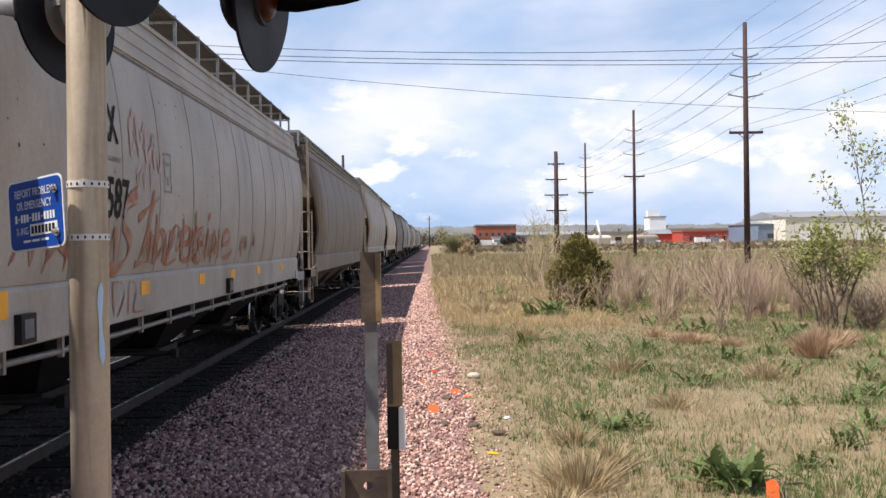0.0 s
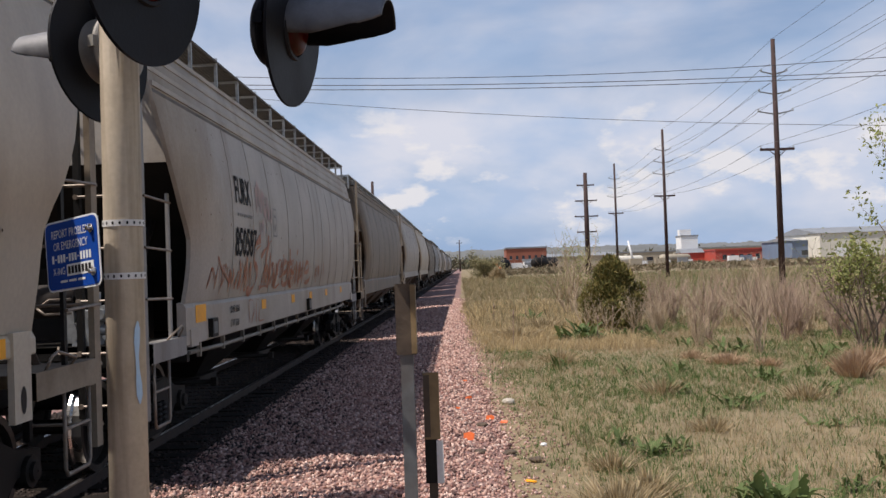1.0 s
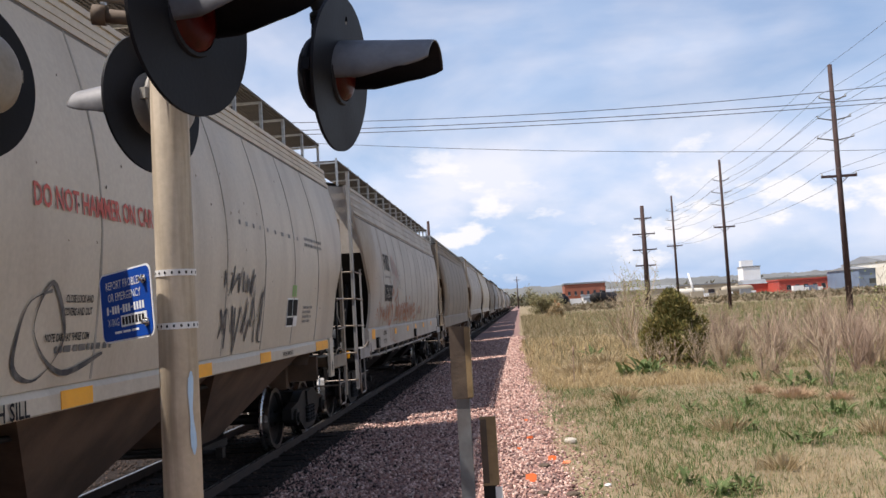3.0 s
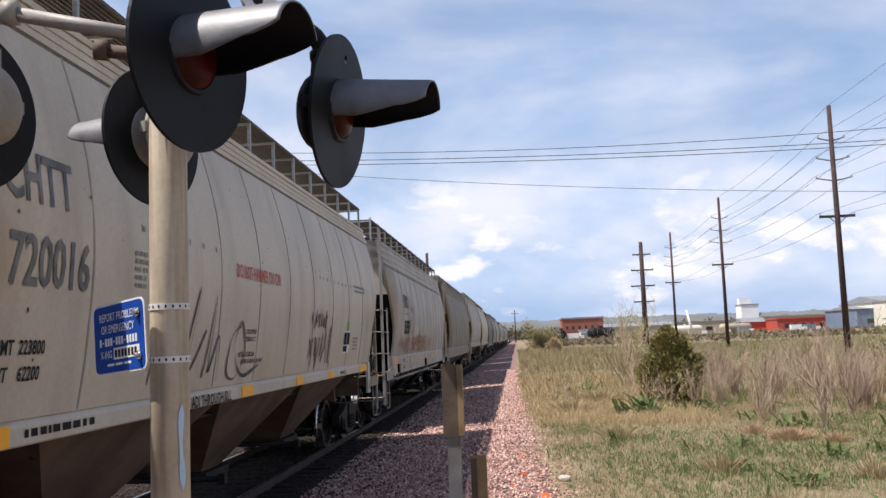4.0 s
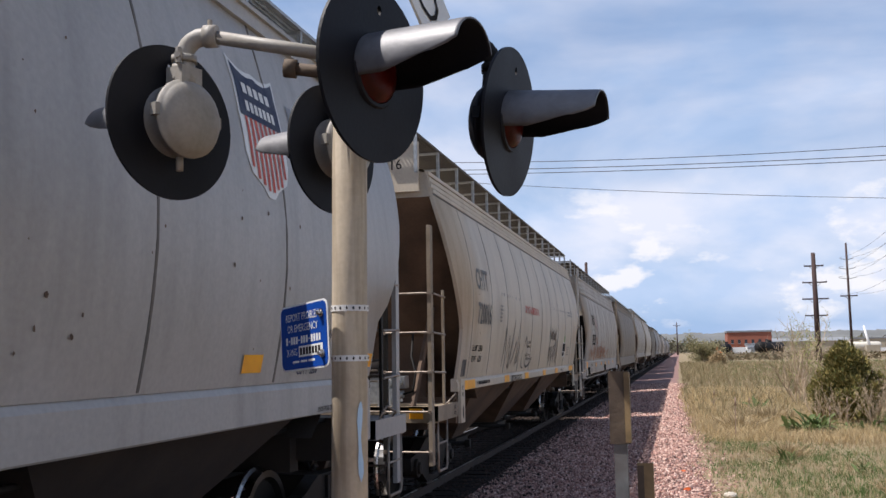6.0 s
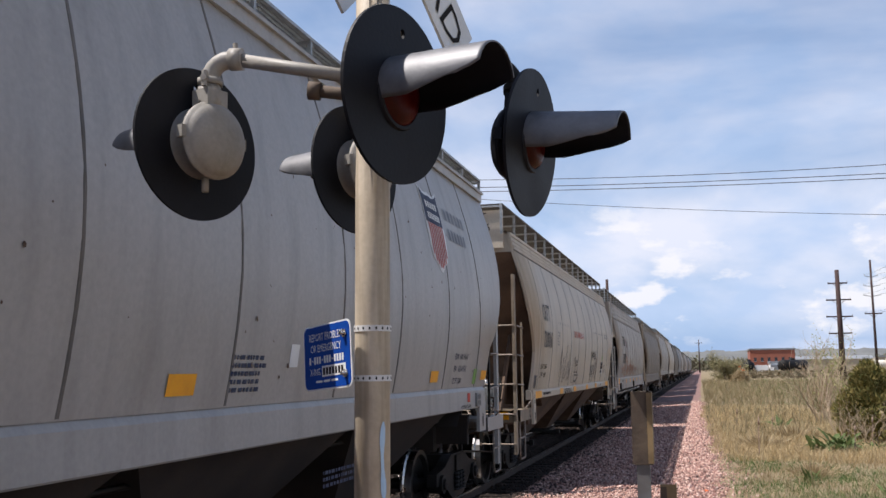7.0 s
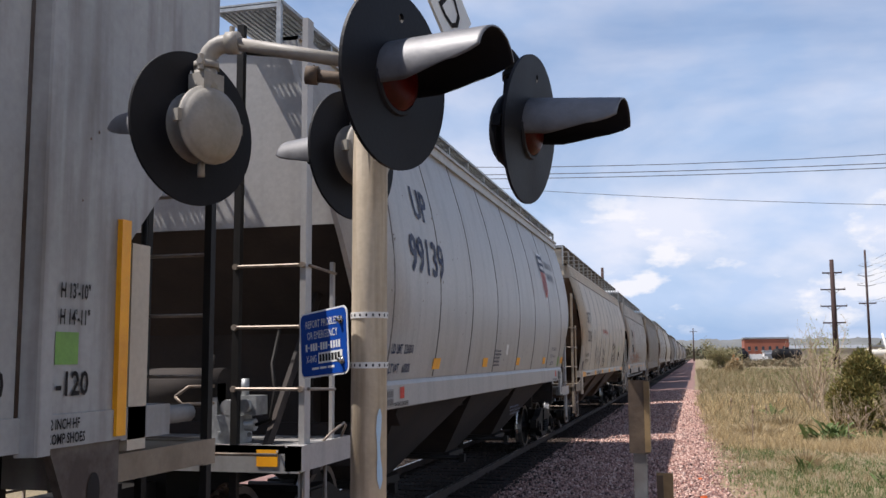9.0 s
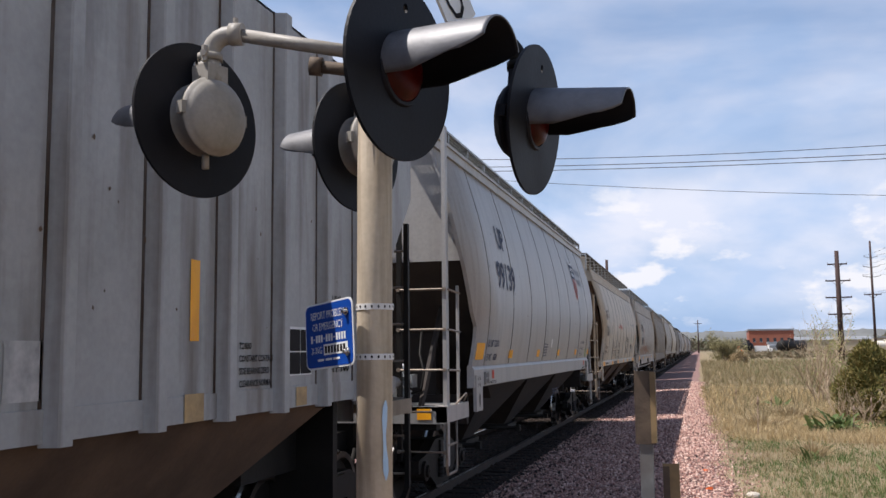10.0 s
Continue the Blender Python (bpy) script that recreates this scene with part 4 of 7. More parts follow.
def reflectors(car, profile, z, ys, wide=0.36, tall=0.13, sill=True):
    for y in ys:
        bm = bmesh.new()
        x = profile[0][1] + 0.0395
        if sill:
            bm_box(bm, x - 0.003, x + 0.002, y, y + wide, z, z + tall)
        else:
            bm = plate(profile, y, y + wide, z, z + tall, 0.008)
        part("reflector", bm, M["yellow"], car, "yellow reflective strip")


def dots_on(car, profile, L, count, seed):
    """Scuffs and rust chips on the side."""
    rng = random.Random(seed)
    bm = bmesh.new()
    for _ in range(count):
        y, z = rng.uniform(-L / 2 + 0.3, L / 2 - 0.3), rng.uniform(1.9, 3.7)
        r = rng.uniform(0.005, 0.017)
        x = width_at(profile, z) + 0.006
        k = [bm.verts.new((x, y + r * rng.uniform(0.6, 1.2) * math.cos(a), z + r * rng.uniform(0.6, 1.5) * math.sin(a))) for a in np.linspace(0, math.tau, 6, endpoint=False)]
        bm.faces.new(k)
    tagged(part("rust_chips", bm, M["brown_dirt"], car), kind="stuff")


# the car with the red scrawl: straight sides over a deep sill
STRAIGHT = [(1.17, 1.47), (1.63, 1.49), (1.9, 1.545), (2.4, 1.59), (2.9, 1.585), (3.3, 1.55), (3.7, 1.48), (4.0, 1.41), (4.40, 1.32)]


def scrawl(seed, n, wide, tall, step):
    """Looping letter-like strokes, no letters."""
    rng = random.Random(seed)
    out, at = [], 0.0
    for _ in range(n):
        h = tall * rng.uniform(0.6, 1.15)
        w = step * rng.uniform(0.7, 1.2)
        pts = [(at, rng.uniform(0, 0.3) * h)]
        for k in range(rng.randint(3, 5)):
            pts.append((at + w * rng.uniform(-0.15, 1.05), h * (rng.uniform(0.65, 1.0) if k % 2 == 0 else rng.uniform(-0.15, 0.3))))
        pts.append((at + w * 0.9, rng.uniform(0, 0.5) * h))
        out.append(pts)
        at += w * 0.9
        if at > wide:
            break
    return out


def build_train():
    # far cars, ahead of the camera, drawn away from it
    kinds = [("tan", "weathered tan covered hopper railcar with dusty sides"), ("cream_old", "weathered cream covered hopper railcar"),
             ("cream", "pale cream covered hopper railcar"), ("tan", "dusty tan covered hopper railcar far up the train"), ("grey_old", "weathered grey covered hopper railcar"),
             ("cream_old", "dirty cream covered hopper railcar far up the train"), ("tan", "brownish covered hopper railcar far up the train"),
             ("cream", "cream covered hopper railcar far up the train"), ("grey_old", "grey covered hopper railcar far up the train"),
             ("tan", "tan covered hopper railcar far up the train"), ("cream_old", "cream hopper railcar near the head of the train"),
             ("grey", "pale grey hopper railcar near the head of the train"), ("green_car", "dark green hopper railcar at the head of the train"), ("tan", "tan hopper railcar at the head of the train")]
    y = 25.05
    for n, (kind, label) in enumerate(kinds):
        L = 16.6 if n == 0 else 15.4
        prof = STRAIGHT if n in (0, 3, 6, 9) else CURVED
        hopper_car(label, L, y + L / 2, M[kind], M[kind], prof, 0.2 if prof is STRAIGHT else 0.0, detail=n < 2, turning=n < 1,
                   seams=[k * 2.4 - 6.0 for k in range(6)] if n < 5 else (), lower=M["brown_dirt"], seam_mat=M["seam"] if n % 2 else None, board_lift=0.40, cornice=0.10, post_paint=M["tan_post"])
        y += L + 3.6

    # the car with the red scrawl
    L = 15.4
    car = hopper_car("weathered white covered hopper railcar with rusty red graffiti on its side", L, 6.1 + L / 2, M["cream_old"], M["cream_old"], STRAIGHT, 0.55, pad=0.02, pad_in=0.3,
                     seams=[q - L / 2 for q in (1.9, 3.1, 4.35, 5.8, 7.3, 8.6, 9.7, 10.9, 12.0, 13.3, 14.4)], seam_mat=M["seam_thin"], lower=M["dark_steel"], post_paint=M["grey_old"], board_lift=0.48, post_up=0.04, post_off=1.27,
                     stile_gap=0.83, board_mat=M["board_dark"], side_pipe=True)
    n0 = -L / 2 - 0.55
    text_on(car, STRAIGHT, "FURX", n0 + 2.62, 2.88, 0.36, M["black_mark"], 0.72)
    text_on(car, STRAIGHT, "850587", n0 + 2.55, 2.18, 0.38, M["black_mark"], 0.80)
    bars_on(car, STRAIGHT, n0 + 2.7, 2.70, 0.9, 0.045, 1, M["faded_mark"])
    flat = [(0, 1.511), (5, 1.511)]
    text_on(car, flat, "LD LMT 200400", n0 + 2.45, 1.44, 0.09, M["black_mark"], 0.62)
    text_on(car, flat, "LT WT  62600", n0 + 2.45, 1.26, 0.09, M["black_mark"], 0.62)
    # framed little notice
    for a, b, c, d in ((5.05, 5.33, 2.92, 2.945), (5.05, 5.33, 2.50, 2.525), (5.05, 5.075, 2.52, 2.93), (5.305, 5.33, 2.52, 2.93), (5.12, 5.26, 2.80, 2.84), (5.16, 5.22, 2.58, 2.68)):
        part("stencil_frame", plate(STRAIGHT, n0 + a, n0 + b, c, d, 0.006, 2), M["faded_mark"], car)
    # the sprayed word: letter-like strokes, no letters
    S = [[(0.0, 0.0), (0.25, -0.06), (0.5, 0.1), (0.55, 0.35), (0.32, 0.55), (0.36, 0.85), (0.7, 1.0)]]
    T = [[(0.7, 1.12), (0.5, 0.6), (0.3, 0.05)], [(0.0, 0.66), (0.4, 0.82), (0.95, 1.02)], [(0.05, 0.0), (0.5, 0.03), (0.95, 0.02)]]
    H = [[(0.1, 0.95), (0.12, 0.02)], [(0.12, 0.4), (0.45, 0.66), (0.7, 0.45), (0.66, 0.0)], [(0.35, 0.1), (0.5, 0.3)]]
    R = [[(0.1, 0.0), (0.2, 0.66)], [(0.2, 0.45), (0.5, 0.76), (0.85, 0.66), (0.7, 0.55)]]
    E = [[(0.15, 0.35), (0.6, 0.45), (0.62, 0.68), (0.3, 0.72), (0.08, 0.35), (0.3, 0.02), (0.8, 0.08), (0.95, 0.25)]]
    Z = [[(0.1, 1.0), (0.2, 0.62), (0.65, 0.7), (0.35, 0.38), (0.75, 0.3), (0.6, -0.06), (0.15, 0.08)]]
    I = [[(0.3, 0.68), (0.36, 0.0)], [(0.28, 0.86), (0.5, 1.0)]]
    N = [[(0.1, -0.08), (0.15, 0.66), (0.5, 0.3), (0.6, 0.7), (0.72, 0.0)]]
    at = 3.4
    for glyph, w, tall in ((S, 0.95, 0.72), (T, 0.72, 0.70), (H, 0.66, 0.56), (R, 0.62, 0.55), (E, 0.80, 0.55), (Z, 0.76, 0.62), (I, 0.50, 0.62), (N, 0.72, 0.58), (E, 0.85, 0.55)):
        scrawl_on(car, STRAIGHT, n0 + at, 1.72, [[(x * w, z * tall) for x, z in q] for q in glyph], 0.11 if glyph is S else 0.075, M["graffiti_red"])
        scrawl_on(car, STRAIGHT, n0 + at + 0.07, 1.76, [[(x * w * 0.9, z * tall * 0.8) for x, z in q] for q in glyph[:1]], 0.02, M["graffiti_rust"])
        at += w * 0.80
    scrawl_on(car, STRAIGHT, n0 + 4.3, 1.74, scrawl(41, 10, 4.6, 0.46, 0.42), 0.03, M["graffiti_rust"])
    scrawl_on(car, STRAIGHT, n0 + 9.3, 1.76, scrawl(21, 4, 0.9, 0.42, 0.34), 0.04, M["graffiti_red"])
    scrawl_on(car, STRAIGHT, n0 + 1.3, 1.74, scrawl(3, 3, 0.9, 0.45, 0.4), 0.028, M["graffiti_red"])
    scrawl_on(car, STRAIGHT, n0 + 2.35, 1.74, scrawl(31, 7, 1.2, 0.42, 0.2), 0.026, M["graffiti_rust"])
    scrawl_on(car, STRAIGHT, n0 + 3.9, 2.78, scrawl(5, 4, 0.9, 0.62, 0.26), 0.06, M["graffiti_pink"])
    scrawl_on(car, STRAIGHT, n0 + 4.1, 2.42, scrawl(6, 2, 0.4, 0.36, 0.22), 0.035, M["graffiti_pink"])
    scrawl_on(car, [(0, 1.508), (5, 1.508)], n0 + 3.55, 1.24, [[(0.02, 0.0), (0.0, 0.3), (0.28, 0.3), (0.3, 0.16), (0.12, 0.0)], [(0.42, 0.0), (0.5, 0.3), (0.72, 0.24), (0.6, 0.02), (0.95, 0.0)]], 0.026, M["graffiti_red"])
    reflectors(car, STRAIGHT, 1.40, [n0 + 4.42, n0 + 6.9, n0 + 8.85, n0 + 11, n0 + 13.5], 0.30, 0.14)
    reflectors(car, STRAIGHT, 1.40, [n0 + 0.90], 0.42, 0.20)
    for k in (n0 + 1.42, n0 + 8.5):
        bm = bmesh.new()
        bm_box(bm, 1.50, 1.56, k, k + 0.26, 1.20, 1.42)
        holder = part("placard_holder", bm, M["dark_steel"], car, bevel=0.01)
        bm = bmesh.new()
        bm_box(bm, 1.56, 1.564, k + 0.05, k + 0.21, 1.24, 1.38)
        part("placard_slot", bm, M["post_grey"], holder)
    dots_on(car, STRAIGHT, L, 160, 4)

    # the cream car with the black scrawl
    prof = [(1.42, 1.47), (1.585, 1.49), (1.9, 1.545), (2.35, 1.60), (2.69, 1.626), (3.0, 1.615), (3.3, 1.58), (3.6, 1.52), (3.9, 1.44), (4.12, 1.37), (4.38, 1.31)]
    L = 15.0
    car = hopper_car("cream covered hopper railcar with black graffiti and a white sill", L, -12.57 + L / 2, M["cream"], M["cream"], prof, 0.27, pad=0.44, pad_in=0.30, pad_wide=0.25, post_top=3.6, stile_gap=0.66,
                     seams=[k * 1.45 + 0.60 - L / 2 for k in range(10)], seam_mat=M["seam_thin"], post_paint=M["tan_post"], board_lift=0.52, panel_z=4.05, post_off=1.30, board_mat=M["board_dark"], platform_paint=M["tan_post"])
    n0 = -L / 2 - 0.18
    text_on(car, prof, "CHTT", n0 + 1.05, 2.92, 0.32, M["worn_mark"], 0.75)
    text_on(car, prof, "720016", n0 + 1.1, 2.40, 0.32, M["worn_mark"], 0.80)
    text_on(car, prof, "LD LMT  223800", n0 + 0.9, 1.98, 0.09, M["black_mark"], 0.85)
    text_on(car, prof, "LT WT    62200", n0 + 0.9, 1.82, 0.09, M["black_mark"], 0.85)
    text_on(car, prof, "DO NOT HAMMER ON CAR", n0 + 5.62, 2.72, 0.15, M["red_mark"], 0.72)
    bars_on(car, prof, n0 + 3.1, 2.92, 2.0, 0.05, 1, M["faded_mark"], gap=4.0)
    bars_on(car, prof, n0 + 2.95, 2.72, 0.24, 0.035, 5, M["faded_mark"])
    bars_on(car, prof, n0 + 9.9, 2.96, 2.8, 0.05, 1, M["faded_mark"], gap=3.5)
    bars_on(car, prof, n0 + 12.96, 2.99, 1.05, 0.045, 2, M["faded_mark"])
    for words, y, z in (("CLOSE LOCK AND", 6.09, 2.125), ("COVERS AND OUT", 6.07, 2.040), ("NOTE CAR HAS THREE COM", 5.85, 1.875)):
        text_on(car, prof, words, n0 + y, z, 0.052, M["black_mark"], 0.66)
    bars_on(car, prof, n0 + 6.0, 1.80, 0.85, 0.045, 1, M["worn_mark"])
    bars_on(car, prof, n0 + 12.9, 2.05, 0.5, 0.035, 4, M["faded_mark"])
    scrawl_on(car, prof, n0 + 3.4, 1.65, [[(0, 0.05), (0.25, 0.75), (0.3, 0.1), (0.6, 0.6), (0.62, 0.0)], [(0.7, 0.02), (1.1, 0.9), (0.9, 0.1), (1.35, 0.5)], [(1.35, 0.05), (1.6, 0.85), (1.5, 0.1), (1.75, 0.45), (1.8, 0.0)],
                                         [(2.5, 0.55), (2.2, 0.45), (2.1, 0.1), (2.4, 0.0), (2.7, 0.25), (2.5, 0.6), (2.3, 0.3), (2.7, 0.02), (3.3, 0.12)]], 0.035, M["graffiti_black"])
    scrawl_on(car, prof, n0 + 9.3, 1.66, scrawl(7, 6, 1.3, 0.75, 0.32), 0.036, M["graffiti_black"])
    scrawl_on(car, prof, n0 + 9.4, 2.2, scrawl(17, 5, 1.1, 0.3, 0.25), 0.036, M["graffiti_black"])
    for a, b, c, d, m in ((n0 + 12.26, n0 + 12.49, 2.21, 2.36, "lime"), (n0 + 12.03, n0 + 12.60, 1.82, 2.19, "white_paint"), (n0 + 0.35, n0 + 0.62, 1.62, 1.86, "graffiti_black")):
        part("sticker", plate(prof, a, b, c, d), M[m], car)
    for a, c in ((n0 + 12.05, 1.96), (n0 + 12.33, 1.96)):
        part("test_panel", plate(prof, a, a + 0.25, c, c + 0.21, 0.007), M["black_mark"], car, "black test-date panel")
    part("test_panel", plate(prof, n0 + 12.05, n0 + 12.38, 1.84, 1.94, 0.007), M["black_mark"], car)
    reflectors(car, prof, 1.43, [n0 + 3.83, n0 + 6.12, n0 + 8.70, n0 + 10.9], 0.46, 0.12)
    reflectors(car, prof, 1.43, [n0 + 0.47, n0 + 13.9], 0.85, 0.13)
    text_on(car, [(0, 1.510), (5, 1.510)], "ADJ THROUGH SILL", n0 + 4.48, 1.43, 0.105, M["black_mark"], 0.95)
    text_on(car, [(0, 1.510), (5, 1.510)], "2 INCH HF COMP SHOES", n0 + 11.9, 1.46, 0.05, M["black_mark"], 0.7)
    bars_on(car, [(0, 1.505), (5, 1.505)], n0 + 1.5, 1.47, 0.9, 0.05, 1, M["black_mark"])
    text_on(car, [(0, 1.523), (5, 1.523)], "LIFT", n0 + 0.32, 1.44, 0.055, M["black_mark"], 0.7)
    text_on(car, [(0, 1.523), (5, 1.523)], "HERE", n0 + 0.31, 1.35, 0.055, M["black_mark"], 0.7)
    text_on(car, [(0, 1.503), (5, 1.503)], "JACK", n0 - 0.10, 1.20, 0.05, M["black_mark"], 0.7)
    text_on(car, [(0, 1.503), (5, 1.503)], "HERE", n0 - 0.10, 1.12, 0.05, M["black_mark"], 0.7)
    dots_on(car, prof, L, 60, 6)
    bm = bmesh.new()
    bm_box(bm, -1.22, 1.22, n0 - 0.72, n0 - 0.69, 4.12, 4.80)
    part("end_bulkhead", bm, M["cream"], car)
    for words, z in (("CHTT", 4.62), ("720016", 4.43)):
        me = letters(words, 0.145, M["black_mark"], 0.95)
        for v in me.vertices:
            v.co = (0.42 + v.co.x, n0 - 0.724, z + v.co.y)
        part("lettering", me, None, car)

    # the grey car with dark seams
    L = 13.95
    seams = [q - L / 2 for q in (0.90, 2.69, 4.38, 6.06, 7.95, 9.57, 11.44, 13.10)]
    # slope_dark puts part of the underside's shade into bays and slope sheets.
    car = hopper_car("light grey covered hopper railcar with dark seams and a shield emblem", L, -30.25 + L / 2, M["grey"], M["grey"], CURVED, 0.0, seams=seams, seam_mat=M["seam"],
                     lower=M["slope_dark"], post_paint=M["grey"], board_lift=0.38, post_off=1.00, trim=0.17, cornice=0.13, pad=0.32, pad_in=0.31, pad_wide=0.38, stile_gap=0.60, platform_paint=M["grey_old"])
    n0 = -L / 2
    text_on(car, CURVED, "UP", n0 + 1.82, 3.52, 0.36, M["navy_mark"], 1.0)
    text_on(car, CURVED, "99139", n0 + 1.46, 2.90, 0.41, M["navy_mark"], 1.0)
    text_on(car, CURVED, "LD LMT  226000", n0 + 0.95, 2.01, 0.10, M["navy_mark"], 0.80)
    text_on(car, CURVED, "LT WT    60000", n0 + 0.95, 1.81, 0.10, M["navy_mark"], 0.80)
    text_on(car, CURVED, "EXW  10-8  H 8-10", n0 + 11.85, 2.10, 0.075, M["navy_mark"], 0.80)
    text_on(car, CURVED, "EW    8-3  H 15-0", n0 + 11.85, 1.95, 0.075, M["navy_mark"], 0.80)
    text_on(car, CURVED, "CU FT  5200", n0 + 11.85, 1.80, 0.075, M["navy_mark"], 0.80)
    flat = [(0, 1.527), (5, 1.527)]
    text_on(car, flat, "2 INCH TREAD COND SHOES", n0 + 12.3, 1.475, 0.042, M["black_mark"], 0.7)
    text_on(car, flat, "2 INCH TREAD COND SHOES", n0 + 1.10, 1.475, 0.042, M["black_mark"], 0.7)
    text_on(car, [(0, 1.549), (5, 1.549)], "JACK HERE", n0 + 0.325, 1.555, 0.042, M["black_mark"], 0.6)
    text_on(car, [(0, 1.549), (5, 1.549)], "LIFT HERE", n0 + 0.335, 1.465, 0.042, M["black_mark"], 0.6)
    for y, q in ((n0 + 0.84, n0 + 1.36), (n0 + 13.12, n0 + 12.66)):
        part("sticker", plate(flat, q, q + 0.15, 1.545, 1.665, 0.003), M["red_sticker"], car, "small red sticker")
        bm = bmesh.new()
        bm_box(bm, 1.515, 1.555, y, y + 0.23, 1.475, 1.655)
        holder = part("card_holder", bm, M["grey_old"], car, bevel=0.006)
        bm = bmesh.new()
        for a in (0.025, 0.125):
            for c in (1.495, 1.575):
                bm_box(bm, 1.555, 1.558, y + a, y + a + 0.08, c, c + 0.06)
        part("card_slot", bm, M["post_grey"], holder)
    bars_on(car, CURVED, n0 + 6.05, 2.05, 0.45, 0.03, 5, M["navy_mark"])
    bars_on(car, [(0, 1.40), (5, 1.40)], n0 + 8.0, 1.1, 0.9, 0.03, 3, M["navy_mark"])
    part("sticker", plate(CURVED, n0 + 6.95, n0 + 7.1, 2.0, 2.17), M["white_paint"], car)
    part("sticker", plate(CURVED, n0 + 12.95, n0 + 13.15, 1.78, 1.98), M["lime"], car)
    reflectors(car, CURVED, 1.83, [n0 + 0.26], 0.5, 0.23, False)
    reflectors(car, CURVED, 1.83, [n0 + 2.6, n0 + 5.3, n0 + 7.95, n0 + 10.85, n0 + 13.4], 0.32, 0.13, False)
    # shield emblem: plain shapes in its colours
    y0, z0 = n0 + 10.86, 3.13

    def shield(low, high, grow, proud):
        """The part of the shield between two heights; its waist narrows to a point at the foot."""
        bm, rows = bmesh.new(), []
        for b in np.linspace(low, high, 14):
            half = float(np.interp(b, [0.02, 0.07, 0.13, 0.27, 0.6, 0.85, 0.95], [0.02, 0.12, 0.27, 0.345, 0.36, 0.35, 0.375])) + grow
            cols = []
            for c in np.linspace(-1, 1, 9):
                z = z0 + b + (0.05 * (abs(c) ** 2 - abs(math.sin(c * math.pi)) * 0.6) if b > high - 0.01 and high > 0.9 else 0)
                cols.append(bm.verts.new((width_at(CURVED, z) + proud, y0 + 0.35 + half * c, z)))
            rows.append(cols)
        for p, q in zip(rows, rows[1:]):
            for k in range(8):
                bm.faces.new((p[k], p[k + 1], q[k + 1], q[k])).smooth = True
        return bm

    part("emblem", shield(-0.01, 0.97, 0.03, 0.005), M["white_paint"], car, "white-edged shield emblem")
    part("emblem_field", shield(0.57, 0.93, 0.0, 0.009), M["navy_mark"], car)
    for k in range(8):
        c = (k - 3.5) * 0.081
        foot = float(np.interp(abs(c) + 0.02, [0.0, 0.12, 0.27, 0.345], [0.02, 0.07, 0.13, 0.26]))
        part("emblem_stripe", plate(CURVED, y0 + 0.35 + c - 0.021, y0 + 0.35 + c + 0.021, z0 + foot, z0 + 0.57, 0.010, 14), M["red_mark"], car)
    for n, b, size in ((5, 0.76, 0.10), (7, 0.62, 0.075)):
        for k in range(n):
            part("mark_bar", plate(CURVED, y0 + 0.10 + k * size, y0 + 0.10 + (k + 0.68) * size, z0 + b, z0 + b + 0.08, 0.013), M["white_paint"], car)
    for z, w in ((z0 + 0.72, 1.25), (z0 + 0.46, 1.1)):
        for k in range(6):
            part("mark_bar", plate(CURVED, y0 + 0.95 + k * w / 7, y0 + 0.95 + (k + 0.62) * w / 7, z, z + 0.15, 0.006), M["navy_faded"], car)
    for words, z in (("CLASS C", 4.24), ("BRAKE BEAM", 4.13)):
        me = letters(words, 0.06, M["black_mark"], 0.8)
        for v in me.vertices:
            v.co = (0.07 + v.co.x, n0 - 0.53, z + v.co.y)
        part("lettering", me, None, car)
    dots_on(car, CURVED, L, 90, 9)
    rib_car()


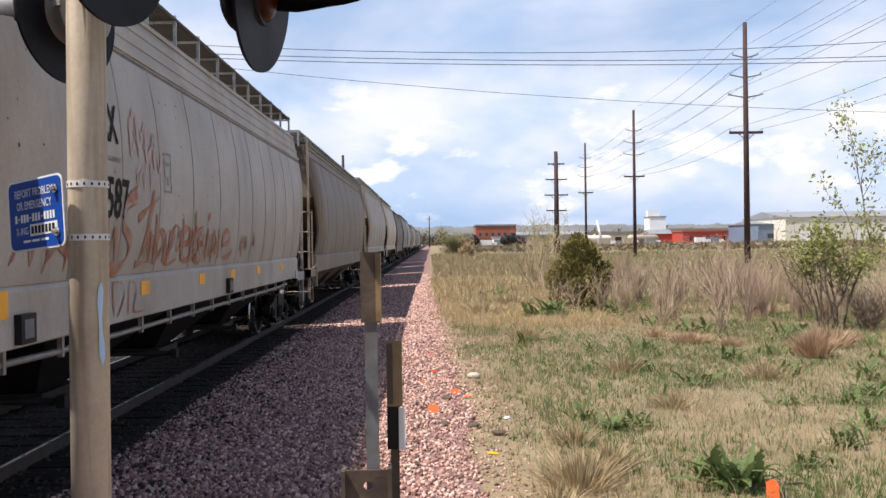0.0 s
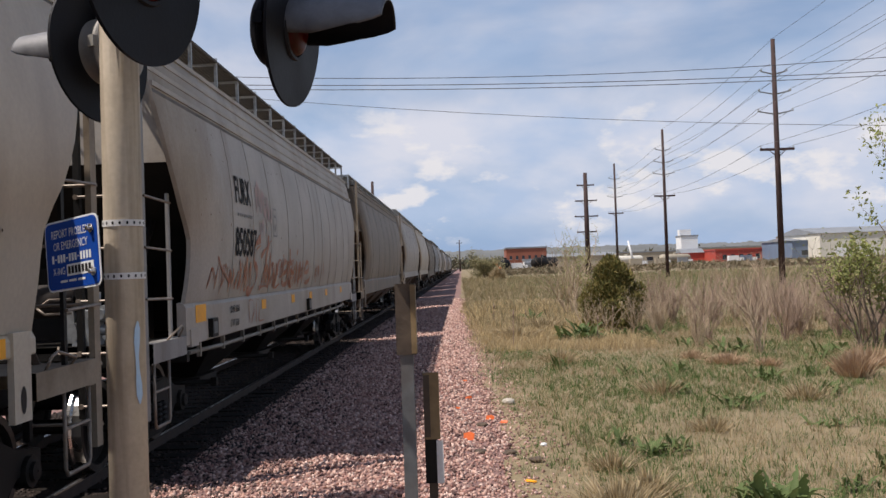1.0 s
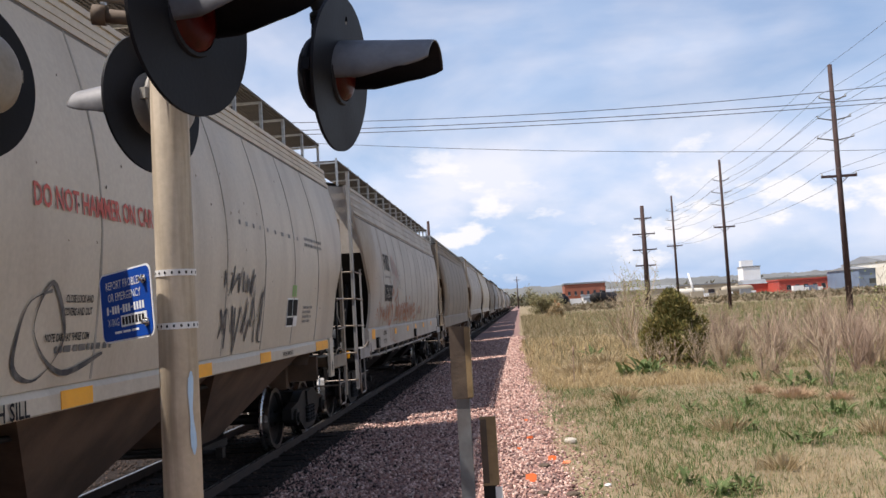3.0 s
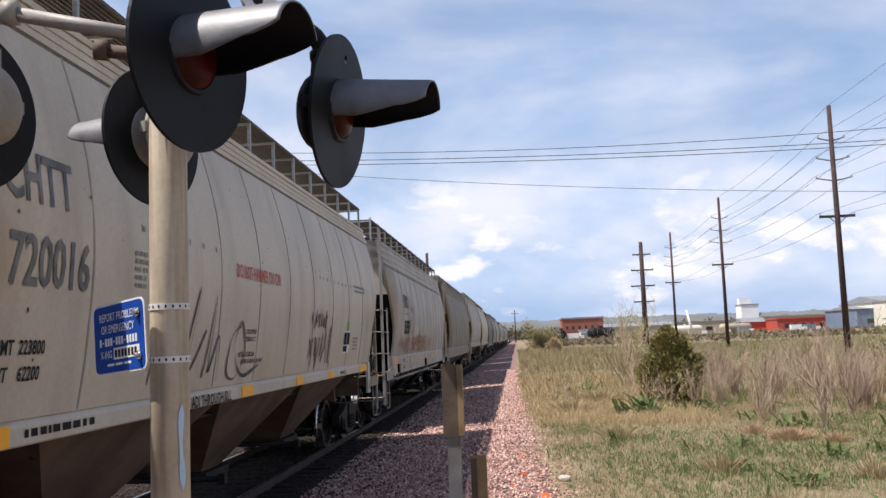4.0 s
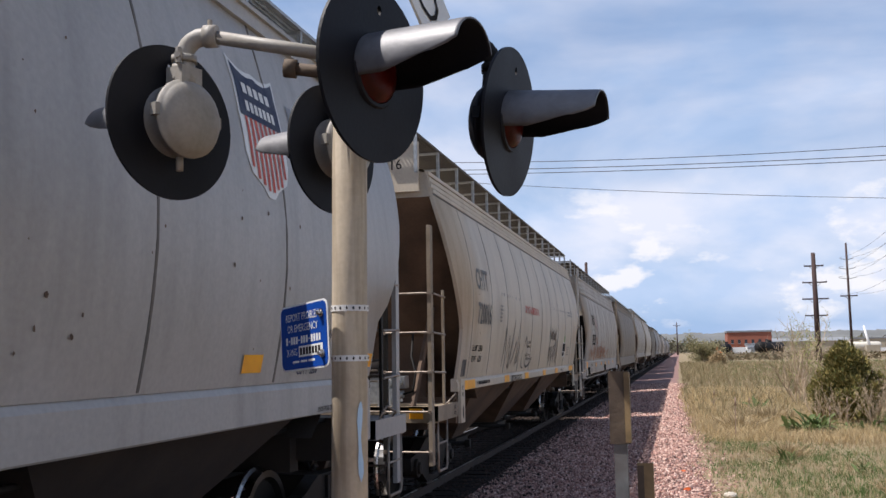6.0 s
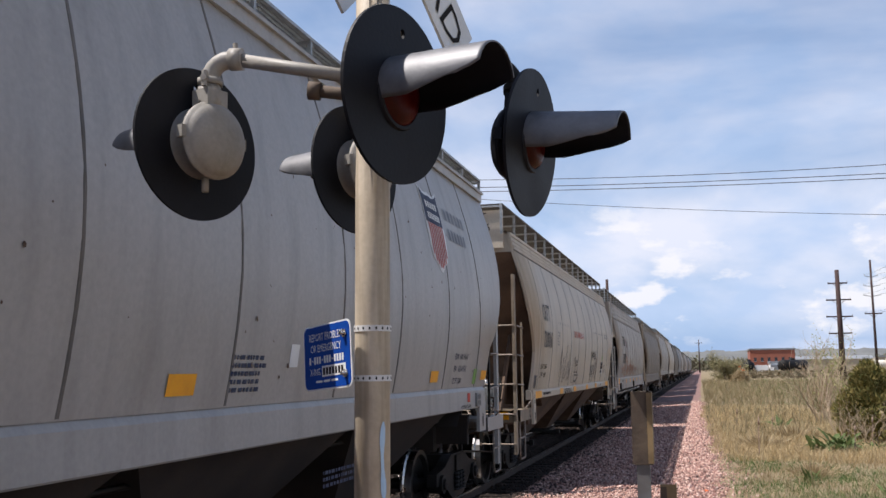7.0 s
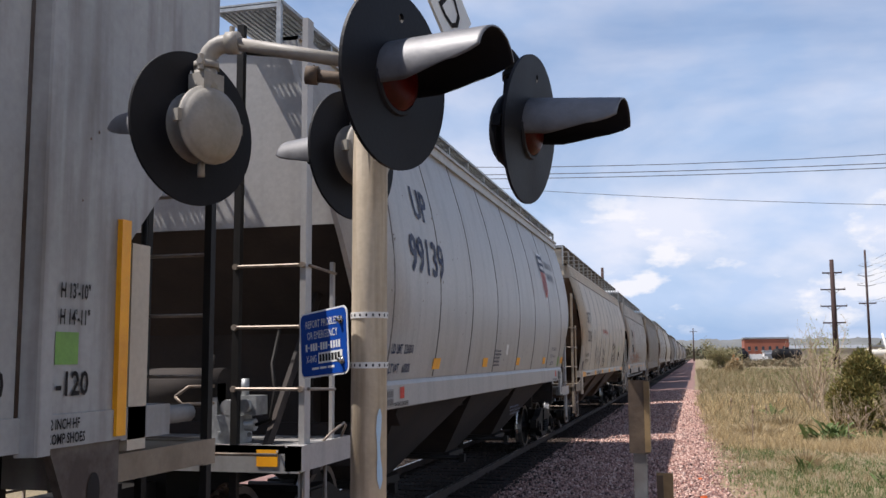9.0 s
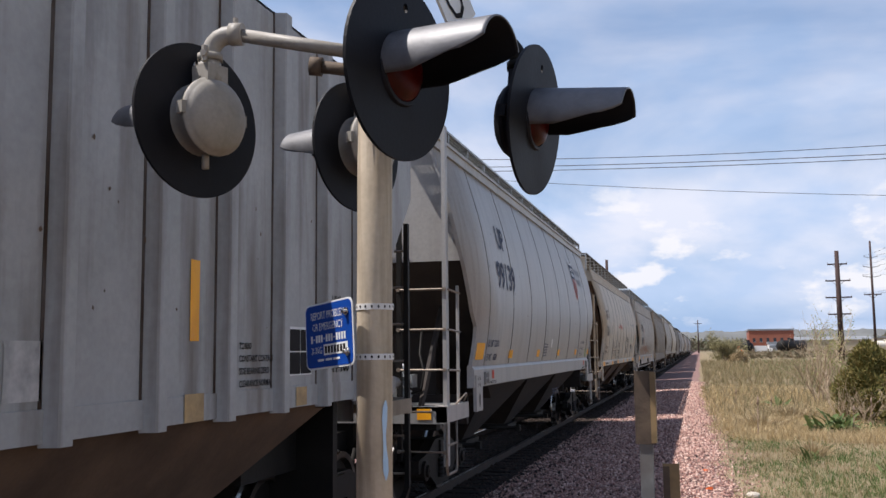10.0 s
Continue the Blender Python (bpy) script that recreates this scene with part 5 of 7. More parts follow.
def rib_car():
    """The grey hopper car with upright side posts."""
    L, y_far = 15.0, -33.77
    car = empty("hopper_car", pose(TRACK_X, y_far - L / 2, RAIL_Z), "grey rib-sided covered hopper railcar with upright side posts", "railcar", "cars of the freight train")
    w, z0, z1 = 1.50, 1.54, 4.50
    for f in (1, -1):
        bm = bmesh.new()
        bm_box(bm, *sorted((f * w, f * (w - 0.02))), -L / 2, L / 2, z0 + 0.16, z1)
        part("side_sheet", bm, M["grey_rib"], car)
        bm = bmesh.new()
        bm_box(bm, *sorted((f * (w + 0.012), f * (w - 0.03))), -L / 2, L / 2, z0, z0 + 0.16)
        part("side_sill", bm, M["grey_rib"], car)
        bm = bmesh.new()
        a = [bm.verts.new(c) for c in ((f * w, -L / 2, z1), (f * w, L / 2, z1), (f * 0.5, L / 2 - 0.2, 4.62), (f * 0.5, -L / 2 + 0.2, 4.62))]
        b = [bm.verts.new(v.co - Vector((0, 0, 0.02))) for v in a]
        bm.faces.new(a), bm.faces.new(b[::-1])
        for k in range(4):
            bm.faces.new((a[k], a[(k + 1) % 4], b[(k + 1) % 4], b[k]))
        part("roof_sheet", bm, M["grey_rib"], car)
    bm = bmesh.new()
    bm_box(bm, -0.5, 0.5, -L / 2 + 0.2, L / 2 - 0.2, 4.6, 4.64)
    part("roof_ridge", bm, M["grey_rib"], car)
    for f in (1, -1):
        # side sheet's raking end over the platform
        for g in (1, -1):
            bm = bmesh.new()
            pts = [(L / 2, z1), (L / 2 + 0.95, z1 - 0.02), (L / 2 + 0.95, 3.60), (L / 2, 2.62)]
            a = [bm.verts.new((g * w, f * y, z)) for y, z in pts]
            b = [bm.verts.new((g * (w - 0.03), f * y, z)) for y, z in pts]
            bm.faces.new(a), bm.faces.new(b[::-1])
            for k in range(4):
                bm.faces.new((a[k], a[(k + 1) % 4], b[(k + 1) % 4], b[k]))
            part("end_gusset", bm, M["grey_rib"], car)
        bm = bmesh.new()
        v = [bm.verts.new(c) for c in ((-w, f * (L / 2 + 0.9), z1), (w, f * (L / 2 + 0.9), z1), (w, f * (L / 2 - 1.5), 1.5), (-w, f * (L / 2 - 1.5), 1.5))]
        bm.faces.new(v)
        part("slope_sheet", bm, M["brown_dirt"], car)
        bm = bmesh.new()
        bm_box(bm, -1.45, 1.45, *sorted((f * (L / 2 + 0.95), f * (L / 2 + 1.1))), 1.29, 1.45)
        bm_box(bm, -1.4, 1.4, *sorted((f * L / 2, f * (L / 2 + 1.1))), 1.40, 1.44)
        bm_box(bm, 1.38, 1.45, *sorted((f * L / 2, f * (L / 2 + 0.95))), 1.30, 1.45)
        part("end_platform", bm, M["tan_post"], car)
        bm = bmesh.new()
        bm_box(bm, -0.2, 0.2, *sorted((f * (L / 2 - 1), f * (L / 2 + 1.75))), 0.72, 0.98)
        part("coupler", bm, M["dark_steel"], car)
        # upright wall under the slope sheet, with its stiffeners
        bm = bmesh.new()
        bm_box(bm, -1.30, 1.30, *sorted((f * (L / 2 - 0.30), f * (L / 2 - 0.34))), 1.30, 2.75)
        for x in (-1.0, -0.35, 0.35, 1.0):
            bm_box(bm, x - 0.04, x + 0.04, *sorted((f * (L / 2 - 0.30), f * (L / 2 - 0.22))), 1.30, 2.7)
        part("end_wall", bm, M["grey_rib"], car)
        # Cream strip added in place of the far gusset's sunlit inner face.
        for g in (1, -1):
            bm = bmesh.new()
            bm_box(bm, *sorted((g * 1.44, g * 1.38)), *sorted((f * (L / 2 + 0.11), f * (L / 2 + 0.29))), 1.46, 2.62)
            part("corner_angle", bm, M["cream"], car, "cream strip standing for the far gusset's sunlit inner face")
        bm = bmesh.new()
        bm_tube(bm, (1.3, f * (L / 2 + 0.02), 1.62), (1.3, f * (L / 2 + 1.0), 1.62), 0.06, seg=10)
        bm_box(bm, 1.24, 1.44, *sorted((f * (L / 2 + 0.05), f * (L / 2 + 0.55))), 1.52, 1.70)
        part("air_tank", bm, M["grey_old"], car)
        for x in (1.42, 0.95, -1.42, -0.95):
            bm = bmesh.new()
            bm_box(bm, x - 0.025, x + 0.025, *sorted((f * (L / 2 + 1.0), f * (L / 2 + 1.06))), 0.5, 3.35 if abs(x) > 1 else 4.6)
            part("ladder_stile", bm, M["dark_steel"], car)
        for k in range(7):
            for g in (1, -1):
                bm = bmesh.new()
                bm_tube(bm, (g * 1.42, f * (L / 2 + 1.03), 0.65 + 0.4 * k), (g * 0.95, f * (L / 2 + 1.03), 0.65 + 0.4 * k), 0.0125, seg=6)
                part("rung", bm, M["bare_rung"], car)
        bm = bmesh.new()
        bm_path(bm, [(1.2, f * (L / 2 + 0.35), 1.1), (1.2, f * (L / 2 + 0.35), 2.0), (1.2, f * (L / 2 + 0.6), 2.2), (1.2, f * (L / 2 + 0.6), 3.0)], 0.02, 6)
        part("brake_pipe", bm, M["dark_steel"], car)
        add_truck(car, f * (L / 2 - 0.2), True)
    # posts of the sides
    bm = bmesh.new()
    pts = [(w - 0.01, -0.085), (w + 0.075, -0.055), (w + 0.085, -0.045), (w + 0.085, 0.045), (w + 0.075, 0.055), (w - 0.01, 0.085)]
    ends = [[bm.verts.new((a, b, z)) for a, b in pts] for z in (z0 - 0.02, z1)]
    for k in range(len(pts) - 1):
        bm.faces.new((ends[0][k], ends[0][k + 1], ends[1][k + 1], ends[1][k]))
    bm.faces.new(ends[0]), bm.faces.new(ends[1])
    me = mesh_of("side_post", bm, M["grey_rib"])
    y = L / 2 - 0.78
    while y > -L / 2:
        part("side_post", me, None, car).location = (0, y, 0)
        o = part("side_post", me, None, car)
        o.location, o.rotation_euler = (0, y, 0), (0, 0, math.pi)
        # Strips beside each post: rust lines, with the groove's shade painted in.
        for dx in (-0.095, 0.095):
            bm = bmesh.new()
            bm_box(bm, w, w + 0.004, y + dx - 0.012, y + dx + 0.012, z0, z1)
            part("seam", bm, M["rust_shade_seam"], car)
        y -= 0.83
    flat = [(0, w), (6, w)]
    bm = bmesh.new()
    bm_box(bm, w - 0.03, w + 0.03, L / 2 - 0.13, L / 2 - 0.045, z0 + 0.02, 2.72)
    part("reflector", bm, M["yellow"], car, "upright yellow reflective strip")
    far = L / 2
    text_on(car, flat, "H 13'-10\"", far - 0.60, 2.27, 0.075, M["black_mark"], 0.6)
    text_on(car, flat, "H 14'-11\"", far - 0.60, 2.14, 0.075, M["black_mark"], 0.6)
    text_on(car, flat, "-120", far - 0.61, 1.79, 0.12, M["black_mark"], 0.85)
    text_on(car, flat, "CH-100", far - 1.47, 1.79, 0.13, M["black_mark"], 0.85)
    for k, s in enumerate(("XH 15'-5\"", "XW 10'-8\"", "W  9'-2\"", "CU FT 5127")):
        text_on(car, flat, s, far - 1.46, 2.36 - 0.14 * k, 0.07, M["black_mark"], 0.72)
    text_on(car, [(0, w + 0.014), (6, w + 0.014)], "2 INCH HF", far - 0.66, z0 + 0.09, 0.05, M["black_mark"], 0.7)
    text_on(car, [(0, w + 0.014), (6, w + 0.014)], "COMP SHOES", far - 0.68, z0 + 0.02, 0.05, M["black_mark"], 0.7)
    part("sticker", plate(flat, far - 0.62, far - 0.44, 1.94, 2.10), M["lime"], car, "lime green sticker")
    part("test_panel", plate(flat, far - 2.25, far - 1.80, 1.78, 2.15), M["white_paint"], car)
    for a in (0, 1):
        for b in (0, 1):
            part("test_panel", plate(flat, far - 2.235 + a * 0.215, far - 2.03 + a * 0.215, 1.79 + b * 0.175, 1.955 + b * 0.175, 0.007), M["black_mark"], car)
    for k, s in enumerate(("TC 8000", "CONSTANT CONTACT", "SIDE BEARING ZERO", "CLEARANCE NORMAL")):
        text_on(car, flat, s, far - 3.04, 1.98 - 0.085 * k, 0.045, M["black_mark"], 0.8)
    part("reflector", plate(flat, far - 3.68, far - 3.57, 2.03, 2.53), M["yellow"], car)
    part("reflector", plate([(0, w + 0.014), (6, w + 0.014)], far - 2.12, far - 1.92, z0 + 0.01, z0 + 0.15), M["peeling"], car)
    part("reflector", plate([(0, w + 0.014), (6, w + 0.014)], far - 3.75, far - 3.52, z0 + 0.0, z0 + 0.17), M["peeling"], car)
    part("scuff_patch", plate(flat, far - 5.28, far - 5.02, 1.74, 2.02), M["galv_pale"], car, "scuffed pale patch")
    dots_on(car, flat, L, 110, 12)
    # hopper bays
    for c in (-4.2, 0.0, 4.2):
        bm = bmesh.new()
        top = [bm.verts.new((x, c + y, z0 + 0.01)) for x, y in ((-1.45, -2.1), (1.45, -2.1), (1.45, 2.1), (-1.45, 2.1))]
        low = [bm.verts.new((x, c + y, 0.48)) for x, y in ((-0.62, -0.35), (0.62, -0.35), (0.62, 0.35), (-0.62, 0.35))]
        for i in range(4):
            bm.faces.new((top[i], top[(i + 1) % 4], low[(i + 1) % 4], low[i]))
        bm.faces.new(low[::-1])
        part("hopper_bay", bm, M["brown_dirt"], car)
    for f in (1, -1):
        bm = bmesh.new()
        a = [(-0.62, z0), (-0.04, z0), (-0.04, 1.10), (-0.30, 1.06), (-0.42, 1.12)]
        v = [[bm.verts.new((x, f * (L / 2 + p), q)) for p, q in a] for x in (1.49, 1.44)]
        bm.faces.new(v[0]), bm.faces.new(v[1])
        for k in range(5):
            bm.faces.new((v[0][k], v[0][(k + 1) % 5], v[1][(k + 1) % 5], v[1][k]))
        pad = part("jacking_pad", bm, M["grimy_plate"], car, "dusty grey jacking plate with an oval hole")
        bm = bmesh.new()
        bm.faces.new([bm.verts.new((1.494, f * (L / 2 - 0.26) + 0.055 * math.cos(q), 1.29 + 0.10 * math.sin(q))) for q in np.linspace(0, math.tau, 16, endpoint=False)])
        part("hole", bm, M["disc_black"], pad)
        bm = bmesh.new()
        bm_box(bm, -1.35, 1.35, *sorted((f * (L / 2 - 0.95), f * (L / 2 - 0.85))), 0.55, z0 + 0.3)
        part("end_bulkhead", bm, M["dark_steel"], car)
        # Dark slab added to block the sunlit ground seen past the truck.
        bm = bmesh.new()
        bm_box(bm, -1.0, 1.0, *sorted((f * (L / 2 - 2.0), f * (L / 2 - 0.3))), 0.92, z0 - 0.02)
        part("body_bolster", bm, M["dark_steel"], car)
    bm = grating(0.45, 1.05, -L / 2 - 0.9, L / 2 + 0.9, 4.68)
    part("running_board", bm, M["galv"], car)
    CARS.append((car, y_far - L / 2))


M["grey_rib"] = surface("scuffed_grey_paint", (0.38, 0.375, 0.365), (0.315, 0.31, 0.30), 1.3, 0.5, grain=25, relief=0.05, dirt=(0.12, 0.09, 0.07), dirt_amount=0.85, streak=True)
M["rust_shade_seam"] = surface("rusty_dark_seam", (0.06, 0.04, 0.03), (0.12, 0.10, 0.09), 2.5, 0.8, grain=30, relief=0.1, spec=0.1)
M["peeling"] = surface("peeling_tan_tape", (0.50, 0.34, 0.16), (0.36, 0.24, 0.12), 9, 0.7, grain=40, relief=0.1)
M["galv_pale"] = surface("scuffed_pale_primer", (0.50, 0.48, 0.46), (0.32, 0.31, 0.30), 9, 0.6, grain=40, relief=0.05)
M["board_dark"] = surface("weathered_dark_grating", (0.10, 0.085, 0.07), (0.06, 0.05, 0.042), 4, 0.7, grain=40, relief=0.1)
M["tan_post"] = surface("dusty_tan_post_paint", (0.30, 0.24, 0.17), (0.20, 0.15, 0.10), 3, 0.65, grain=30, relief=0.1)
build_train()


# ---------------------------------------------------------------- crossing signal
MAST = Vector((-1.085, 3.35, 0))
FACE = Vector((0.957, -0.289, 0)).normalized()      # the way the road's traffic comes from
M["peep"] = surface("amber_red_peep_glass", (0.42, 0.09, 0.02), None, 12, 0.25, grain=80, relief=0.0, spec=0.5)
M["hood"] = surface("sun_faded_black_hood_paint", (0.125, 0.125, 0.135), (0.065, 0.065, 0.07), 9, 0.52, grain=70, relief=0.06, spec=1.0)


def light_unit(signal, centre, face, reach, cast="lamp_grey", pipe="lamp_grey", tilt=0.0):
    """One flashing light: plate, housing, lens, hood, and its arm from the mast."""
    m = Matrix.Translation(centre) @ Matrix.Rotation(math.atan2(face.y, face.x), 4, "Z") @ Matrix.Rotation(radians(tilt), 4, "Y")
    R = 0.30
    bm = bmesh.new()
    ring = [bm.verts.new((0, R * math.cos(a), R * math.sin(a))) for a in np.linspace(0, math.tau, 56, endpoint=False)]
    hole = [bm.verts.new((0, 0.015 + 0.013 * math.cos(a), 0.215 + 0.017 * math.sin(a))) for a in np.linspace(0, math.tau, 10, endpoint=False)]
    edges = [bm.edges.new((q[k], q[(k + 1) % len(q)])) for q in (ring, hole) for k in range(len(q))]
    bmesh.ops.triangle_fill(bm, edges=edges, use_beauty=True)
    geo = bmesh.ops.extrude_face_region(bm, geom=bm.faces[:])
    for v in geo["geom"]:
        if isinstance(v, bmesh.types.BMVert):
            v.co.x -= 0.012
    disc = part("background_plate", bm, M["disc_black"], signal, "round matt black background plate")
    disc.matrix_basis = Matrix.Translation(-MAST) @ m
    # housing behind the plate, domed
    bm = bmesh.new()
    prof = [(-0.012, 0.140), (-0.088, 0.140), (-0.090, 0.152), (-0.104, 0.152), (-0.108, 0.143), (-0.122, 0.139), (-0.138, 0.118), (-0.150, 0.078), (-0.156, 0.035), (-0.158, 0.0)]
    seg = 28
    rings = [[bm.verts.new((x, max(r, 0.001) * math.cos(k * math.tau / seg), max(r, 0.001) * math.sin(k * math.tau / seg))) for k in range(seg)] for x, r in prof]
    for a, b in zip(rings, rings[1:]):
        for k in range(seg):
            bm.faces.new((a[k], a[(k + 1) % seg], b[(k + 1) % seg], b[k])).smooth = True
    bm_tube(bm, (-0.07, 0, 0.12), (-0.07, 0, 0.245), 0.055, 0.040, seg=14)
    bm_box(bm, -0.118, -0.03, -0.050, 0.050, 0.10, 0.200)
    part("housing", bm, M[cast], disc, "round cast housing")
    for s in (-1, 1):
        bm = bmesh.new()
        bm_box(bm, -0.108, -0.075, s * 0.150 - 0.008, s * 0.150 + 0.014, -0.014, 0.032)
        part("hinge_lug", bm, M[cast], disc, bevel=0.004)
    bm = bmesh.new()
    bm_tube(bm, (-0.05, 0, -0.135), (-0.05, 0, -0.195), 0.014, seg=8)
    part("drain_plug", bm, M[cast], disc)
    bm = bmesh.new()
    rings = [[bm.verts.new((0.008 + x, r * math.cos(k * math.tau / 24), r * math.sin(k * math.tau / 24))) for k in range(24)] for x, r in ((0.0, 0.104), (0.014, 0.095), (0.026, 0.062), (0.030, 0.002))]
    for a, b in zip(rings, rings[1:]):
        for k in range(24):
            bm.faces.new((a[k], a[(k + 1) % 24], b[(k + 1) % 24], b[k])).smooth = True
    part("lens", bm, M["red_lens"], disc, "red glass lens, unlit")
    # hood: a visor long above, cut back below
    bm = bmesh.new()
    rows = []
    for a in np.linspace(-114, 114, 29):
        q = radians(a)
        far = 0.375 if abs(a) < 76 else 0.375 - ((abs(a) - 76) / 38) ** 1.1 * 0.27
        rows.append([(x, 0.120 * math.sin(q) * k, 0.118 * math.cos(q) * k - 0.01 * x + 0.010) for x, k in ((0.0, 1.0), (far * 0.5, 1.0), (far - 0.012, 1.0), (far, 0.99))])
    out = [[bm.verts.new(c) for c in r] for r in rows]
    inn = [[bm.verts.new((c[0], c[1] * 0.97, c[2] - 0.005 if c[2] > 0 else c[2] + 0.003)) for c in r] for r in rows]
    for a, b in zip(out, out[1:]):
        for k in range(3):
            bm.faces.new((a[k], b[k], b[k + 1], a[k + 1])).smooth = True
    for a, b in zip(inn, inn[1:]):
        for k in range(3):
            bm.faces.new((a[k], a[k + 1], b[k + 1], b[k])).smooth = True
    for a, b, c, d in zip(out, out[1:], inn, inn[1:]):
        bm.faces.new((a[3], b[3], d[3], c[3]))
    for e in (0, -1):
        for k in range(3):
            bm.faces.new((out[e][k], out[e][k + 1], inn[e][k + 1], inn[e][k]))
    me = mesh_of("hood", bm, M["hood"])
    me.materials.append(M["disc_black"])
    for p in me.polygons:
        c = p.center - Vector((p.center.x, 0, 0.015))
        if p.normal.dot(c) < 0:
            p.material_index = 1
    part("hood", me, None, disc, "long black visor faded by the sun")
    bm = bmesh.new()
    seg = 24
    rings = [[bm.verts.new((x, r * math.cos(k * math.tau / seg), r * math.sin(k * math.tau / seg))) for k in range(seg)] for x, r in ((0.002, 0.122), (0.012, 0.118), (0.012, 0.106), (0.002, 0.103))]
    for a, b in zip(rings, rings[1:]):
        for k in range(seg):
            bm.faces.new((a[k], a[(k + 1) % seg], b[(k + 1) % seg], b[k]))
    part("lens_ring", bm, M["disc_black"], disc)
    # small peep lens in the housing's flank
    bm = bmesh.new()
    bm_tube(bm, (-0.055, -0.130, 0.03), (-0.055, -0.146, 0.03), 0.020, 0.016, seg=10)
    part("side_lens", bm, M["peep"], disc, "small amber-red peep lens")
    # arm: clamp at the mast, pipe, elbow, down to the housing
    top = Vector(centre) - face * 0.07 + Vector((0, 0, 0.325))
    bm = bmesh.new()
    start = MAST + Vector((0, 0, reach))
    way = (top - start)
    way.z = 0
    way.normalize()
    bend = [top - way * 0.10 + Vector((0, 0, 0.0))]
    for k in range(1, 6):
        q = k / 5 * math.pi / 2
        bend.append(top - way * 0.08 * (1 - math.sin(q)) + Vector((0, 0, -0.08 * (1 - math.cos(q)))))
    bm_path(bm, [start, bend[0]], 0.026, 12)
    bm_path(bm, [bend[0] - way * 0.02] + bend + [top - Vector((0, 0, 0.11))], 0.036, 12)
    bm_tube(bm, top - Vector((0, 0, 0.075)), top - Vector((0, 0, 0.10)), 0.05, seg=10)
    bm_tube(bm, bend[0] - way * 0.03, bend[0] + way * 0.02, 0.044, seg=10)
    bm_tube(bm, bend[0] + Vector((0, 0, 0.02)), bend[0] + Vector((0, 0, 0.065)), 0.011, seg=6)
    across = way.cross(Vector((0, 0, 1)))
    low = top - Vector((0, 0, 0.0875))
    bm_tube(bm, low - across * 0.075, low + across * 0.075, 0.013, seg=6)
    for q in (-0.06, 0.06):
        bm_tube(bm, low + across * q + Vector((0, 0, -0.03)), low + across * q + Vector((0, 0, 0.03)), 0.012, seg=6)
    bmesh.ops.translate(bm, verts=bm.verts, vec=-MAST)
    arm = part("arm", bm, M[pipe], signal, "cream painted pipe arm with an elbow")
    return disc, arm


def crossing_signal():
    sig = empty("crossing_signal", pose(*MAST), "railway crossing signal, four unlit red lights on a cream mast", "signal")
    bm = bmesh.new()
    bm_tube(bm, (-0.022, 0, -0.05), (0.0, 0, 4.6), 0.066, 0.064, seg=28)
    mast = part("mast", bm, M["mast"], sig)
    bm = bmesh.new()
    bm_tube(bm, (0, 0, 3.02), (0, 0, 3.20), 0.085, seg=20)
    bm_box(bm, -0.11, 0.11, -0.03, 0.03, 3.05, 3.17)
    for y in (-0.09, 0.09):
        bm_tube(bm, (-0.06, y, 3.08), (0.06, y, 3.08), 0.014, seg=8)
        bm_tube(bm, (-0.06, y, 3.15), (0.06, y, 3.15), 0.014, seg=8)
    part("mast_clamp", bm, M["lamp_grey"], sig)
    bm = bmesh.new()
    bm_tube(bm, (-0.02, -0.01, 3.045), (-0.20, -0.05, 3.070), 0.024, seg=12)
    bm_tube(bm, (-0.20, -0.05, 3.070), (-0.245, -0.06, 3.075), 0.036, seg=10)
    bm_tube(bm, (-0.10, -0.03, 3.02), (-0.10, -0.03, 3.10), 0.016, seg=8)
    part("stub_pipe", bm, M["post_brown"], sig, "short rusty pipe stub with a cap")
    # drips of pale blue paint on the mast
    bm = bmesh.new()
    rows = []
    for z, half in ((1.83, 0.04), (1.805, 0.15), (1.76, 0.16), (1.71, 0.09), (1.66, 0.10), (1.62, 0.17), (1.58, 0.17), (1.55, 0.03)):
        c = -0.66 + 0.05 * math.sin(z * 21)
        rows.append([bm.verts.new((-0.012 + 0.0675 * math.cos(c + d), 0.0675 * math.sin(c + d), z)) for d in (-half, 0, half)])
    for a, b in zip(rows, rows[1:]):
        for k in range(2):
            bm.faces.new((a[k], a[k + 1], b[k + 1], b[k]))
    part("paint_drip", bm, M["light_blue"], mast, "dripped pale blue paint")
    # The second light's arm gets dark_steel, so its shade is in the colour.
    for c, f, cast, pipe, tilt in ((Vector((-0.868, 2.97, 2.925)), FACE, "disc_black", "mast", 2.0), (Vector((-0.554, 3.775, 2.923)), Vector((0.986, -0.168, 0)).normalized(), "disc_black", "dark_steel", 6.0), (Vector((-1.796, 3.281, 2.896)), Vector((-0.942, 0.335, 0)).normalized(), "lamp_grey", "lamp_grey", 1.0), (Vector((-1.449, 4.11, 2.94)), Vector((-0.942, 0.335, 0)).normalized(), "lamp_grey", "mast", 1.0)):
        light_unit(sig, c, f, 3.11, cast, pipe, tilt)
    # crossbuck high on the mast
    for turn, words in ((-45, "RAILROAD"), (45, "CROSSING")):
        bm = bmesh.new()
        bm_box(bm, -0.006, 0.006, -0.61, 0.61, -0.115, 0.115)
        o = part("crossbuck_board", bm, M["white_paint"], sig, "white crossbuck board with black letters", bevel=0.004)
        m = Matrix.Translation((0, 0, 3.755)) @ Matrix.Rotation(math.atan2(FACE.y, FACE.x), 4, "Z") @ Matrix.Translation((0.125 if turn < 0 else 0.11, 0.012, 0)) @ Matrix.Rotation(radians(turn), 4, "X")
        o.matrix_basis = m
        me = letters(words, 0.135, M["black_mark"], 1.0)
